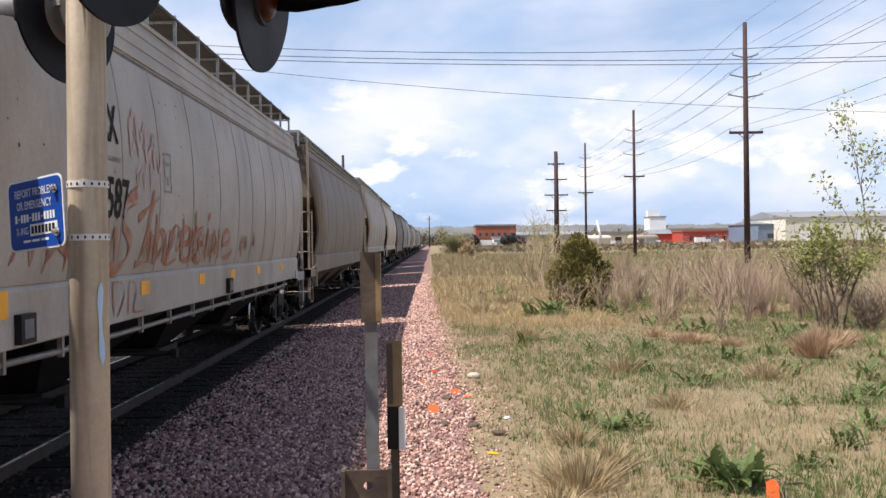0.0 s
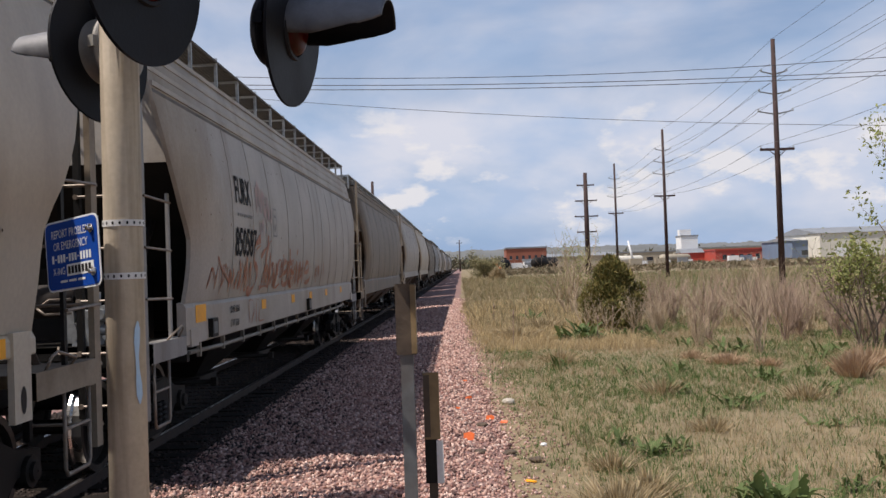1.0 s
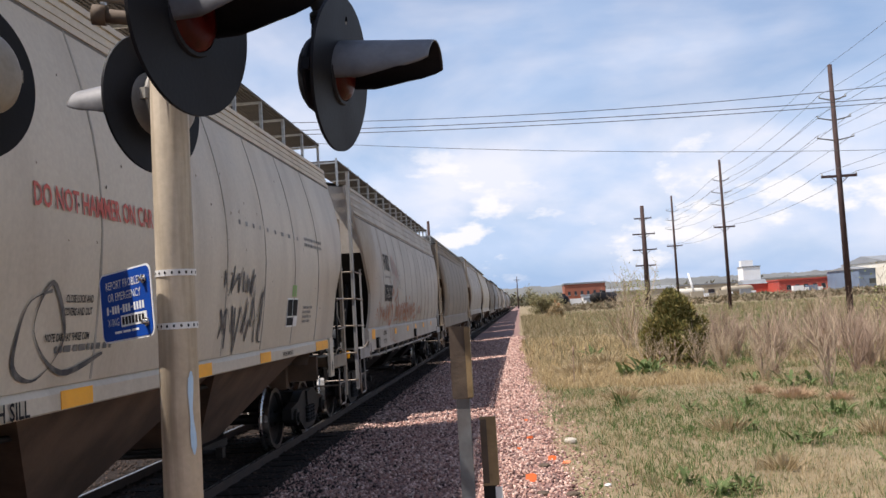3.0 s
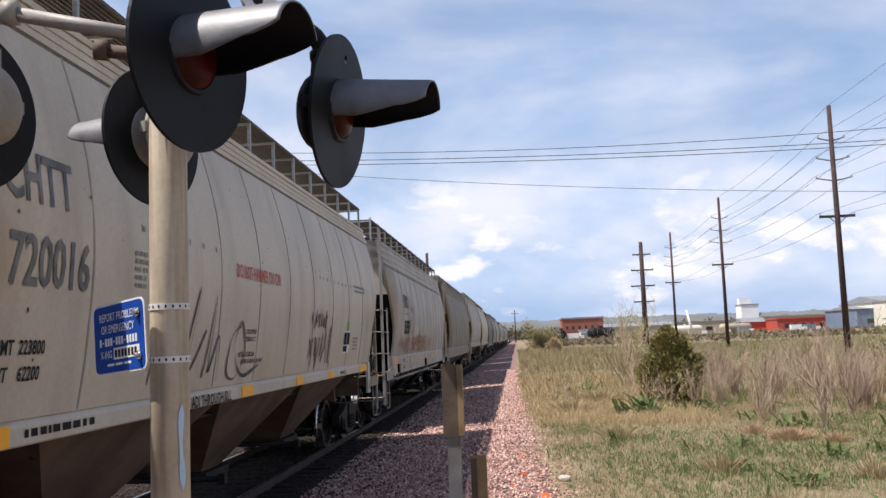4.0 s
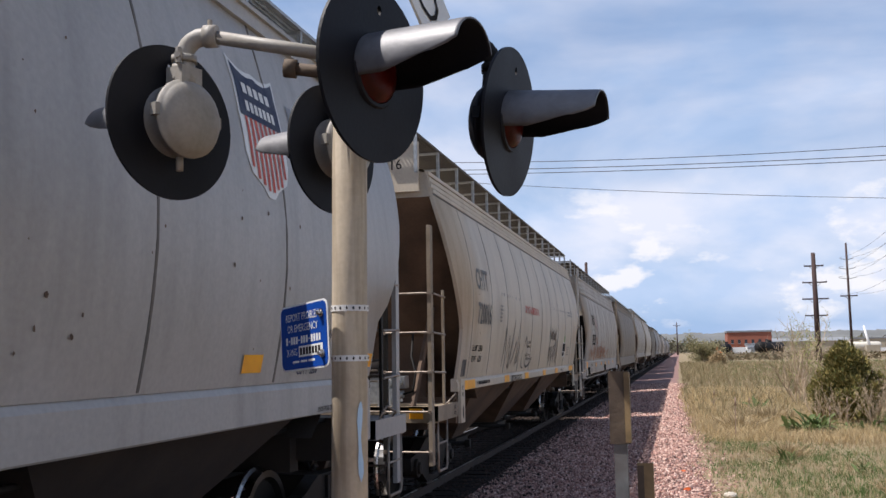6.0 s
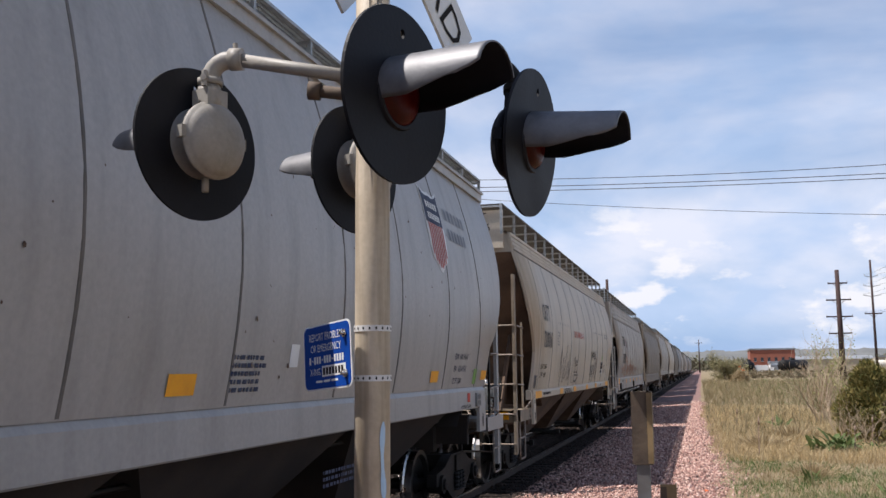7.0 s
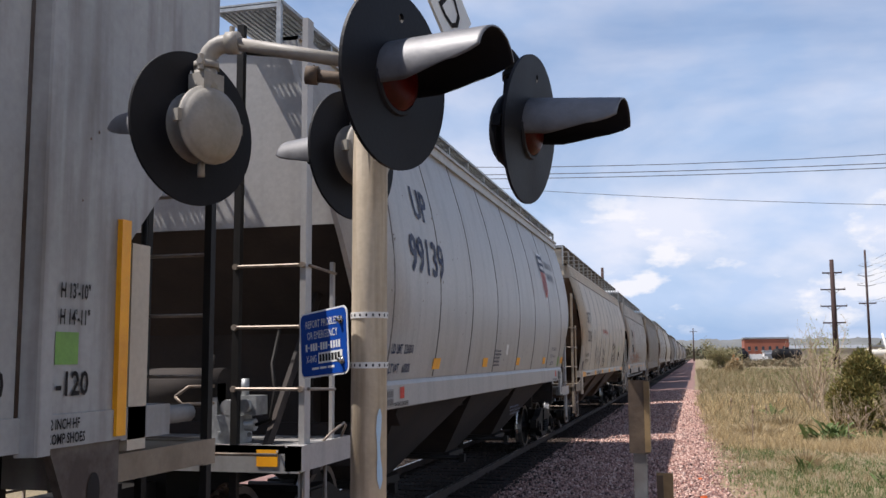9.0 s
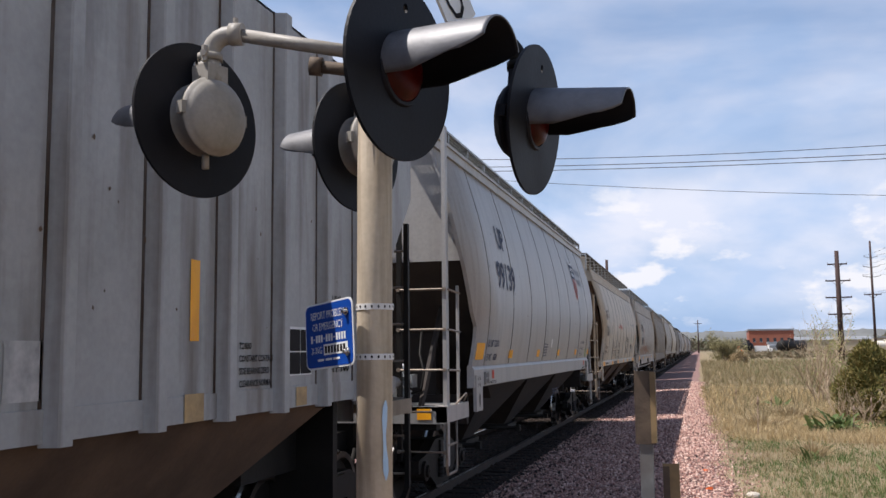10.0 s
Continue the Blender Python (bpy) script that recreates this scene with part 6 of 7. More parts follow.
        wide = max(v.co.x for v in me.vertices)
        for v in me.vertices:
            v.co.x *= 1.13 / wide
        wide = 1.13
        for v in me.vertices:
            v.co = (0.0085, v.co.x - wide / 2, v.co.y - 0.066)
        part("lettering", me, None, o)
    # emergency sign strapped to the mast
    sign = part("notice_plate", sign_plate(0.335, 0.245, 0.03, 0.0015), M["white_paint"], sig, "blue emergency notice with white letters and rim")
    w = Vector((-0.80, 0.60, -0.075)).normalized()      # along the plate, from its near edge to its far edge
    n = w.cross(Vector((0, 0, 1))).normalized() * 1.0
    n = n if n.y < 0 else -n
    along = -w
    up = n.cross(along).normalized()
    mm = Matrix((along, up, n)).transposed().to_4x4()
    mm.translation = Vector((-1.135, 3.235, 2.08)) + w * 0.1675
    sign.matrix_basis = Matrix.Translation(-MAST) @ mm
    face = part("sign_face", sign_plate(0.322, 0.232, 0.025, 0.001), M["sign_blue"], sign)
    face.location = (0, 0, 0.002)

    def put(text, x, y, h, squeeze, mat="white_paint"):
        me = letters(text, h, M[mat], squeeze)
        wide = max(v.co.x for v in me.vertices)
        for v in me.vertices:
            v.co = (v.co.x - wide / 2 + x, v.co.y + y, 0.0042)
        part("lettering", me, None, sign)

    put("REPORT PROBLEM", -0.005, 0.062, 0.029, 0.72)
    put("OR EMERGENCY", -0.005, 0.020, 0.029, 0.72)
    for words, y0, h, x0, x1, mat in (((2, 5, 5, 6), -0.024, 0.027, -0.125, 0.125, "white_paint"),):
        for k in range(14):
            bm = bmesh.new()
            flat = k in (1, 5, 9)
            bm_box(bm, x0 + k * 0.0178, x0 + k * 0.0178 + 0.011, y0 + h * (0.4 if flat else 0), y0 + h * (0.55 if flat else 1), 0.003, 0.0042)
            part("number_bar", bm, M[mat], sign)
    put("X-ING", -0.085, -0.066, 0.027, 0.72)
    bm = bmesh.new()
    bm_box(bm, -0.035, 0.13, -0.074, -0.034, 0.003, 0.0042)
    part("number_field", bm, M["white_paint"], sign)
    for k in range(7):
        bm = bmesh.new()
        bm_box(bm, -0.026 + k * 0.021, -0.012 + k * 0.021, -0.067, -0.041, 0.0042, 0.0052)
        part("number_bar", bm, M["black_mark"], sign)
    for k in range(3):
        bm = bmesh.new()
        bm_box(bm, -0.08 + k * 0.055, -0.036 + k * 0.055, -0.094, -0.086, 0.003, 0.0042)
        part("name_bar", bm, M["white_paint"], sign)
    for y in (0.072, -0.072):
        bm = bmesh.new()
        bm_tube(bm, (0.128, y, 0.0), (0.128, y, 0.022), 0.008, seg=8)
        bm_tube(bm, (0.128, y, 0.003), (0.128, y, 0.009), 0.015, seg=10)
        part("bolt", bm, M["bare_steel"], sign)
    # punched straps round the mast
    for z in (2.165, 1.985):
        bm = bmesh.new()
        a = np.linspace(0, math.tau, 40, endpoint=False)
        r0 = [[bm.verts.new((-0.011 + r * math.cos(q), r * math.sin(q), z + d)) for q in a] for r, d in ((0.069, -0.011), (0.069, 0.011), (0.066, 0.011), (0.066, -0.011))]
        for i in range(4):
            for k in range(40):
                bm.faces.new((r0[i][k], r0[i][(k + 1) % 40], r0[(i + 1) % 4][(k + 1) % 40], r0[(i + 1) % 4][k]))
        strap = part("strap", bm, M["galv_light"], sig, "punched galvanised strap")
        bm = bmesh.new()
        for k in range(18):
            q = k * math.tau / 18
            u, t = Vector((math.cos(q), math.sin(q), 0)), Vector((-math.sin(q), math.cos(q), 0))
            c = Vector((-0.011, 0, z)) + u * 0.0698
            bm.faces.new([bm.verts.new(c + t * 0.004 * math.cos(e) + Vector((0, 0, 0.006 * math.sin(e)))) for e in np.linspace(0, math.tau, 8, endpoint=False)])
        tagged(part("strap_holes", bm, M["disc_black"], strap), kind="stuff")


M["galv_light"] = surface("light_galvanised_strap", (0.74, 0.73, 0.71), (0.62, 0.61, 0.59), 14, 0.5, metal=0.0, grain=70, relief=0.05)


def sign_plate(w, h, r, t):
    bm = bmesh.new()
    pts = []
    for cx, cy, a0 in ((w / 2 - r, h / 2 - r, 0), (-w / 2 + r, h / 2 - r, 90), (-w / 2 + r, -h / 2 + r, 180), (w / 2 - r, -h / 2 + r, 270)):
        for k in range(6):
            a = radians(a0 + k * 18)
            pts.append((cx + r * math.cos(a), cy + r * math.sin(a)))
    a = [bm.verts.new((x, y, t)) for x, y in pts]
    b = [bm.verts.new((x, y, -t)) for x, y in pts]
    bm.faces.new(a), bm.faces.new(b[::-1])
    for k in range(len(pts)):
        bm.faces.new((a[k], b[k], b[(k + 1) % len(pts)], a[(k + 1) % len(pts)]))
    return bm


crossing_signal()


def marker_post():
    """The old steel marker post beside the mast, with a second one behind it."""
    p = empty("marker_post", pose(-0.175, 4.0, 0), "weathered steel marker post with a rusted top and bracket", "post")

    def channel(x0, x1, y0, y1, z0, z1, t=0.006):
        bm = bmesh.new()
        bm_box(bm, x0, x1, y0, y0 + t, z0, z1)
        bm_box(bm, x0, x0 + t, y0 + t, y1, z0, z1)
        bm_box(bm, x1 - t, x1, y0 + t, y1, z0, z1)
        return bm

    bm = channel(-0.040, 0.040, -0.02, 0.03, 1.625, 1.915)
    part("top_plate", bm, M["post_brown"], p, "rusted dark top piece", bevel=0.002)
    bm = bmesh.new()
    bm_box(bm, 0.022, 0.0435, -0.0235, 0.028, 1.63, 1.91)
    part("edge_strip", bm, M["amber"], p, "amber strip along the right edge")
    part("post", channel(-0.026, 0.026, -0.012, 0.03, -0.1, 1.66), M["post_grey"], p, bevel=0.002)
    bm = bmesh.new()
    q = [bm.verts.new((x, -0.03, z)) for x, z in ((-0.125, 0.6), (0.075, 0.6), (0.075, 1.02), (-0.125, 1.02))]
    hole = [bm.verts.new((-0.02 + 0.018 * math.cos(a), -0.03, 0.955 + 0.018 * math.sin(a))) for a in np.linspace(0, math.tau, 14, endpoint=False)]
    edges = [bm.edges.new((c[k], c[(k + 1) % len(c)])) for c in (q, hole) for k in range(len(c))]
    bmesh.ops.triangle_fill(bm, edges=edges, use_beauty=True)
    geo = bmesh.ops.extrude_face_region(bm, geom=bm.faces[:])
    for v in geo["geom"]:
        if isinstance(v, bmesh.types.BMVert):
            v.co.y += 0.012
    bm_box(bm, 0.062, 0.078, -0.06, 0.04, 0.6, 1.03)
    bm_box(bm, -0.128, -0.112, -0.05, 0.03, 0.6, 1.02)
    part("bracket", bm, M["post_brown"], p, "rusted bracket plate with a round hole")
    p2 = empty("reflector_post", pose(-0.085, 4.06, 0), "thin steel post with an amber plate and small white tag", "post")
    bm = bmesh.new()
    bm_box(bm, -0.018, 0.018, -0.008, 0.008, -0.1, 1.50)
    part("post", bm, M["post_brown"], p2)
    bm = channel(-0.030, 0.034, -0.03, 0.02, 1.27, 1.545)
    part("amber_plate", bm, M["amber"], p2, "amber plate with a dark face")
    bm = bmesh.new()
    bm_box(bm, -0.029, -0.004, -0.034, -0.031, 1.28, 1.535)
    part("dark_face", bm, M["post_brown"], p2)
    bm = bmesh.new()
    bm_box(bm, 0.018, 0.046, -0.034, -0.030, 1.09, 1.265)
    part("tag", bm, M["galv_light"], p2, "small pale metal tag")
    bm = bmesh.new()
    bm_box(bm, -0.03, 0.022, -0.028, 0.012, 1.09, 1.27)
    part("clip", bm, M["dark_steel"], p2)


marker_post()


# ---------------------------------------------------------------- power poles and wires
def power_pole(x, y, top, r, arms, label, lean=0.0):
    p = empty("power_pole", pose(x, y, 0, 0, lean, 0), label, "power pole", "power poles across the field")
    bm = bmesh.new()
    bm_tube(bm, (0, 0, -0.5), (0, 0, top), r * 1.25, r * 0.8, seg=12)
    part("pole", bm, M["wood_pole"], p)
    for z, half, wood in arms:
        bm = bmesh.new()
        if wood:
            bm_box(bm, -half, half, -0.07, 0.07, z - 0.08, z + 0.08)
            for s in (-1, 1):
                bm_tube(bm, (s * half * 0.55, -0.08, z), (0, -0.1, z - half * 0.5), 0.03, seg=6)
        else:
            for s in (-1, 1):
                bm_tube(bm, (0, 0, z - 0.12), (s * half, 0, z + 0.10), 0.05, 0.035, seg=6)
        arm = part("crossarm", bm, M["wood_pole"] if wood else M["post_grey"], p)
        for s in (-1, 1):
            bm = bmesh.new()
            e = z + (0.08 if wood else 0.1)
            for k in range(3):
                bm_tube(bm, (s * half * 0.96, 0, e + k * 0.06), (s * half * 0.96, 0, e + k * 0.06 + 0.03), 0.07 - 0.012 * k, seg=8)
            part("insulator", bm, M["galv"], arm)
    return p


ARMS = [(13.9, 0.85, False), (12.6, 1.05, False), (11.3, 1.15, False), (8.9, 1.1, True)]
POLES = [(20.82, 62, 16.1, 0.17), (22.07, 102, 15.95, 0.16), (23.03, 140, 16.4, 0.16)]
for px, py, top, r in POLES:
    power_pole(px, py, top, r, [(z * top / 16.1, h, w) for z, h, w in ARMS], "tall creosoted wooden power pole with crossarms and insulators")
power_pole(16.3, 122, 13.5, 0.30, [(11.9, 1.1, True), (9.9, 1.4, True), (7.9, 1.5, True), (5.9, 1.3, True)], "thick dark wooden power pole with four crossarms")
power_pole(-12.0, 132, 14.3, 0.24, [], "dark wooden power pole beyond the train")
power_pole(-0.6, 420, 14.0, 0.25, [(12.6, 1.6, True)], "distant dark power pole beside the track")


def wire(a, b, sag, r, label="thin dark overhead wire", name="overhead_wire", n=20):
    bm = bmesh.new()
    a, b = Vector(a), Vector(b)
    bm_path(bm, [a.lerp(b, k / n) - Vector((0, 0, sag * 4 * (k / n) * (1 - k / n))) for k in range(n + 1)], r, 5)
    tagged(part(name, bm, M["wire"]), label, "wire", "overhead wires")


for z, h, _ in ARMS:
    for s in (-1, 1):
        line = [(19.7, 18.0, 16.1)] + [q[:3] for q in POLES]
        for (xa, ya, ta), (xb, yb, tb) in zip(line, line[1:]):
            wire((xa + s * h, ya, z * ta / 16.1 + 0.25), (xb + s * h, yb, z * tb / 16.1 + 0.25), 0.55, 0.011 if ya < 60 else 0.014)
wire((19.7, 18, 16.4), (20.82, 62, 16.15), 0.4, 0.010)
wire((20.82, 62, 16.15), (22.07, 102, 16.0), 0.4, 0.012)
# wires across the track
for x0, x1, end, sag, r in ((-34, 44, 11.7, 3.8, 0.011), (-31, 49, 10.02, 2.4, 0.012), (-31, 49, 9.88, 2.4, 0.012), (-20, 68.8, 9.55, 3.84, 0.008)):
    wire((x0, 30, end), (x1, 30, end), sag, r, "dark overhead wire crossing above the track", n=44)


# ---------------------------------------------------------------- plants
def patch(x, y):
    """0 where the grass is dry, 1 where it is green."""
    g = 0.56 + 0.85 * wave(x, y, 0.62, 4) + 0.40 * wave(x, y, 1.9, 7)
    g += 0.35 * np.exp(-((y - 13) / 7.0) ** 2) - 0.25 * np.exp(-((x - 1.2) / 0.5) ** 2) * (y > 9) * (y < 24) - 0.75 * np.clip((y - 20) / 5, 0, 1) * np.clip((6.5 - x) / 3, 0, 1) + 0.25 * np.clip((x - 9) / 6, 0, 1) * np.clip((y - 25) / 10, 0, 1) - 0.6 * np.exp(-((x - 1.2) ** 2 + (y - 7.6) ** 2) / 0.7)
    return np.clip(g, 0, 1)


def grass(name, count, x0, x1, y0, y1, tall, wide, green, material, label, seed, power=1.4, blades=5):
    rng = np.random.default_rng(seed)
    y = y0 + (y1 - y0) * rng.uniform(0, 1, count) ** power
    x = x0 + (x1 - x0) * rng.uniform(0, 1, count) ** 1.15
    g = patch(x, y)
    keep = rng.uniform(0, 1, count) < (g if green else 1 - 0.62 * g)
    keep &= rng.uniform(0, 1, count) < np.clip((x - 0.55 + inset(y)) / 0.75, 0.0, 1)
    keep &= ~((x < 1.25) & (y < 12) & (rng.uniform(0, 1, count) < 0.6))
    x, y = x[keep], y[keep]
    k = len(x)
    grow = 1 + np.clip(y - 15, 0, 80) * 0.022
    X, Y = np.repeat(x, blades), np.repeat(y, blades)
    G = np.repeat(grow, blades)
    n = k * blades
    H = tall * rng.uniform(0.45, 1.25, n) * np.repeat(rng.uniform(0.6, 1.3, k), blades) * np.sqrt(G)
    a = rng.uniform(0, math.tau, n)
    X, Y = X + 0.035 * np.cos(a) * rng.uniform(0, 1, n) * G, Y + 0.035 * np.sin(a) * rng.uniform(0, 1, n) * G
    lean = rng.uniform(0.15, 0.9, n) * H
    b = rng.uniform(0, math.tau, n)
    wv = wide * G * rng.uniform(0.7, 1.3, n)
    base = np.stack([X, Y, np.full(n, -0.06)], -1)
    s = np.stack([np.cos(b), np.sin(b), 0 * b], -1) * wv[:, None]
    mid = base + np.stack([np.cos(a) * lean * 0.35, np.sin(a) * lean * 0.35, H * 0.62], -1)
    tip = base + np.stack([np.cos(a) * lean, np.sin(a) * lean, H], -1)
    verts = np.stack([base - s, base + s, mid + s * 0.7, mid - s * 0.7, tip], 1).reshape(-1, 3)
    t = np.array([(0, 1, 2), (0, 2, 3), (3, 2, 4)])
    tris = (t[None] + 5 * np.arange(n)[:, None, None]).reshape(-1, 3)
    tagged(new(name, fast_mesh(name, verts, tris, material)), label, "grass", kind="stuff")


M["grass_dry"] = varied("dry_grass", [(0.36, 0.265, 0.14), (0.46, 0.365, 0.215), (0.26, 0.195, 0.105), (0.40, 0.30, 0.17), (0.51, 0.425, 0.275), (0.31, 0.235, 0.14)], 0.85, 0.25)
M["straw"] = varied("bleached_straw", [(0.50, 0.38, 0.20), (0.60, 0.47, 0.27), (0.42, 0.31, 0.16), (0.64, 0.53, 0.33)], 0.85, 0.25)
M["grass_green"] = varied("green_grass", [(0.085, 0.15, 0.04), (0.125, 0.195, 0.06), (0.07, 0.125, 0.035), (0.18, 0.22, 0.085), (0.10, 0.175, 0.05)], 0.8, 0.3)
M["grass_field"] = varied("field_grass", [(0.30, 0.23, 0.13), (0.38, 0.30, 0.18), (0.22, 0.18, 0.10), (0.27, 0.24, 0.12), (0.42, 0.34, 0.21), (0.20, 0.19, 0.09)], 0.85, 0.25)
M["leaf_dark"] = varied("broad_green_leaves", [(0.085, 0.125, 0.042), (0.125, 0.17, 0.06), (0.06, 0.095, 0.034), (0.165, 0.20, 0.08)], 0.7, 0.25)
M["cedar"] = varied("cedar_foliage", [(0.075, 0.085, 0.026), (0.19, 0.17, 0.05), (0.31, 0.24, 0.085), (0.09, 0.10, 0.03), (0.25, 0.20, 0.065)], 0.8, 0.1)
M["bud_pale"] = varied("pale_olive_leaves", [(0.30, 0.27, 0.15), (0.36, 0.31, 0.18), (0.24, 0.23, 0.12), (0.33, 0.31, 0.16)], 0.8, 0.3)
M["bud"] = varied("young_leaves", [(0.27, 0.30, 0.10), (0.36, 0.37, 0.14), (0.22, 0.26, 0.08), (0.40, 0.36, 0.16)], 0.7, 0.35)
M["twig"] = surface("dry_twigs", (0.36, 0.26, 0.195), (0.27, 0.19, 0.14), 5, 0.9, grain=40, relief=0.1)
M["twig_pale"] = surface("pale_dry_stalks", (0.46, 0.36, 0.25), (0.36, 0.27, 0.18), 5, 0.9, grain=40, relief=0.1)
M["weed_rust"] = varied("rusty_dry_weed", [(0.42, 0.28, 0.17), (0.50, 0.35, 0.22), (0.34, 0.22, 0.14), (0.54, 0.41, 0.28)], 0.9, 0.2)

grass("dry_grass", 26000, 0.3, 13, 4.5, 34, 0.19, 0.0028, False, M["grass_dry"], "dry tan bunches of last year's grass", 1)
grass("green_grass", 60000, 0.5, 13, 4.5, 32, 0.105, 0.0036, True, M["grass_green"], "short fresh green grass", 2)
grass("straw_grass", 13000, -0.2, 4.6, 22, 50, 0.19, 0.005, False, M["straw"], "pale straw left standing beside the track", 6, 1.1)
grass("far_dry_grass", 20000, 0.2, 70, 28, 130, 0.42, 0.007, False, M["grass_field"], "tall dry grass across the field", 3, 1.2)
grass("far_green_grass", 17000, 2.5, 80, 26, 150, 0.26, 0.007, True, M["grass_green"], "green grass between the dry stems", 5, 1.2)


def tuft(x, y, r, tall, count, material, label, seed, name="grass_tuft"):
    rng = np.random.default_rng(seed)
    a, q = rng.uniform(0, math.tau, count), rng.uniform(0, 1, count) ** 0.7
    base = np.stack([x + r * 0.5 * q * np.cos(a), y + r * 0.5 * q * np.sin(a), np.full(count, -0.05)], -1)
    H = tall * rng.uniform(0.5, 1.1, count) * (1 - 0.3 * q)
    tip = base + np.stack([np.cos(a) * r * q * rng.uniform(0.3, 1.2, count), np.sin(a) * r * q * rng.uniform(0.3, 1.2, count), H], -1)
    b = rng.uniform(0, math.tau, count)
    s = np.stack([np.cos(b), np.sin(b), 0 * b], -1) * 0.005 * (1 + y * 0.03)
    mid = base * 0.45 + tip * 0.55 + np.stack([0 * a, 0 * a, H * 0.12], -1)
    verts = np.stack([base - s, base + s, mid + s * 0.8, mid - s * 0.8, tip], 1).reshape(-1, 3)
    t = np.array([(0, 1, 2), (0, 2, 3), (3, 2, 4)])
    tris = (t[None] + 5 * np.arange(count)[:, None, None]).reshape(-1, 3)
    tagged(new(name, fast_mesh(name, verts, tris, material)), label, "grass", "tufts of tall grass")


for k, (x, y, r, h, c) in enumerate(((1.25, 7.7, 0.45, 0.34, 420), (1.6, 8.3, 0.35, 0.28, 260), (0.98, 7.0, 0.3, 0.25, 200), (1.45, 9.3, 0.3, 0.26, 200), (2.0, 19.5, 0.6, 0.35, 300), (1.5, 26, 0.9, 0.45, 420), (2.5, 29, 1.0, 0.5, 420), (3.0, 14.5, 0.4, 0.3, 220), (4.8, 13.5, 0.4, 0.32, 220), (2.9, 11.2, 0.3, 0.26, 200))):
    tuft(x, y, r, h, c, M["grass_dry"], "tall tuft of dry tan grass", 40 + k)
for k, (x, y, r, h, c) in enumerate(((5.0, 18.2, 0.45, 0.26, 520), (5.6, 17.6, 0.3, 0.22, 300), (4.6, 19.2, 0.3, 0.24, 260), (6.35, 15.6, 0.38, 0.55, 700), (7.2, 17.0, 0.6, 0.5, 420))):
    tuft(x, y, r, h, c, M["weed_rust"], "clump of rusty brown dead weed", 60 + k, "dead_weed")


def leaf_mesh(length, wide, droop, seed):
    rng = random.Random(seed)
    bm = bmesh.new()
    rows = []
    n = 10
    for k in range(n + 1):
        t = k / n
        w = wide * math.sin(math.pi * min(1, 0.12 + t * 0.88)) ** 0.8 * (1 if k < n else 0.05) * rng.uniform(0.9, 1.1) * (1.18 if k % 2 else 0.72)
        x = length * (t - droop * 0.25 * t * t)
        z = length * (0.75 * t - droop * t * t)
        wob = rng.uniform(-0.03, 0.03)
        rows.append([bm.verts.new((x, -w + wob, z + w * 0.35)), bm.verts.new((x, wob, z)), bm.verts.new((x, w + wob, z + w * 0.35))])
    for a, b in zip(rows, rows[1:]):
        for k in range(2):
            bm.faces.new((a[k], a[k + 1], b[k + 1], b[k])).smooth = True
    return mesh_of("leaf", bm, M["leaf_dark"])


LEAVES = [leaf_mesh(1.0, 0.09, d, 5 + k) for k, d in enumerate((0.25, 0.45, 0.65, 0.85))]


def broad_weed(x, y, size, count, seed, spread=1.0):
    rng = random.Random(seed)
    p = empty("broadleaf_weed", pose(x, y, -0.03), "dark green broadleaf weed growing in the grass", "weed", "broadleaf weeds in the grass")
    for k in range(int(count * 2.2)):
        o = part("leaf", LEAVES[rng.randrange(4)], None, p)
        s = 1.08 * size * rng.uniform(0.45, 1.2)
        o.scale = (s, s * rng.uniform(0.8, 1.3), s)
        o.rotation_euler = (rng.uniform(-0.35, 0.35), rng.uniform(-0.75, 0.15), k * 2.4 + rng.uniform(-0.5, 0.5))
        o.location = (rng.gauss(0, 0.26) * size * spread, rng.gauss(0, 0.26) * size * spread, 0)


for k, (x, y, s, c, sp) in enumerate(((2.50, 7.62, 0.36, 30, 1.1), (2.34, 7.75, 0.28, 14, 1.2), (1.95, 10.0, 0.22, 18, 1.6), (2.25, 10.2, 0.20, 14, 1.6), (1.70, 10.6, 0.20, 14, 1.5), (3.66, 12.9, 0.26, 14, 1.3), (3.95, 13.4, 0.22, 12, 1.3), (3.35, 8.3, 0.18, 14, 1.8), (3.0, 12.0, 0.2, 8, 1.3), (4.25, 11.2, 0.22, 12, 1.6),
                                    (1.78, 18.0, 0.32, 10, 1.0), (3.0, 24.3, 0.62, 18, 1.2), (3.35, 24.8, 0.5, 14, 1.2), (2.5, 33.0, 0.5, 10, 1.4), (4.7, 24.0, 0.35, 12, 1.5), (5.7, 20.4, 0.42, 14, 1.6), (5.2, 22.0, 0.35, 12, 1.6), (6.6, 14.0, 0.2, 16, 2.6), (7.3, 15.4, 0.22, 18, 2.6), (6.9, 18.2, 0.24, 16, 2.6), (8.0, 17.0, 0.24, 18, 2.6), (4.6, 9.8, 0.24, 14, 1.8), (5.6, 11.9, 0.26, 14, 1.8), (3.2, 14.6, 0.26, 12, 1.4), (4.9, 15.6, 0.26, 14, 1.6), (5.9, 16.2, 0.22, 14, 2.2), (3.9, 17.4, 0.28, 10, 1.4), (6.1, 13.1, 0.26, 14, 1.8), (5.3, 13.9, 0.24, 12, 1.6), (4.2, 25.3, 0.4, 14, 1.8), (5.2, 25.6, 0.36, 14, 1.8), (7.6, 19.6, 0.34, 14, 1.8), (2.9, 17.0, 0.22, 8, 1.2), (4.0, 9.0, 0.24, 14, 1.6), (5.0, 11.2, 0.22, 10, 1.6))):
    broad_weed(x, y, s, c, 100 + k, sp)


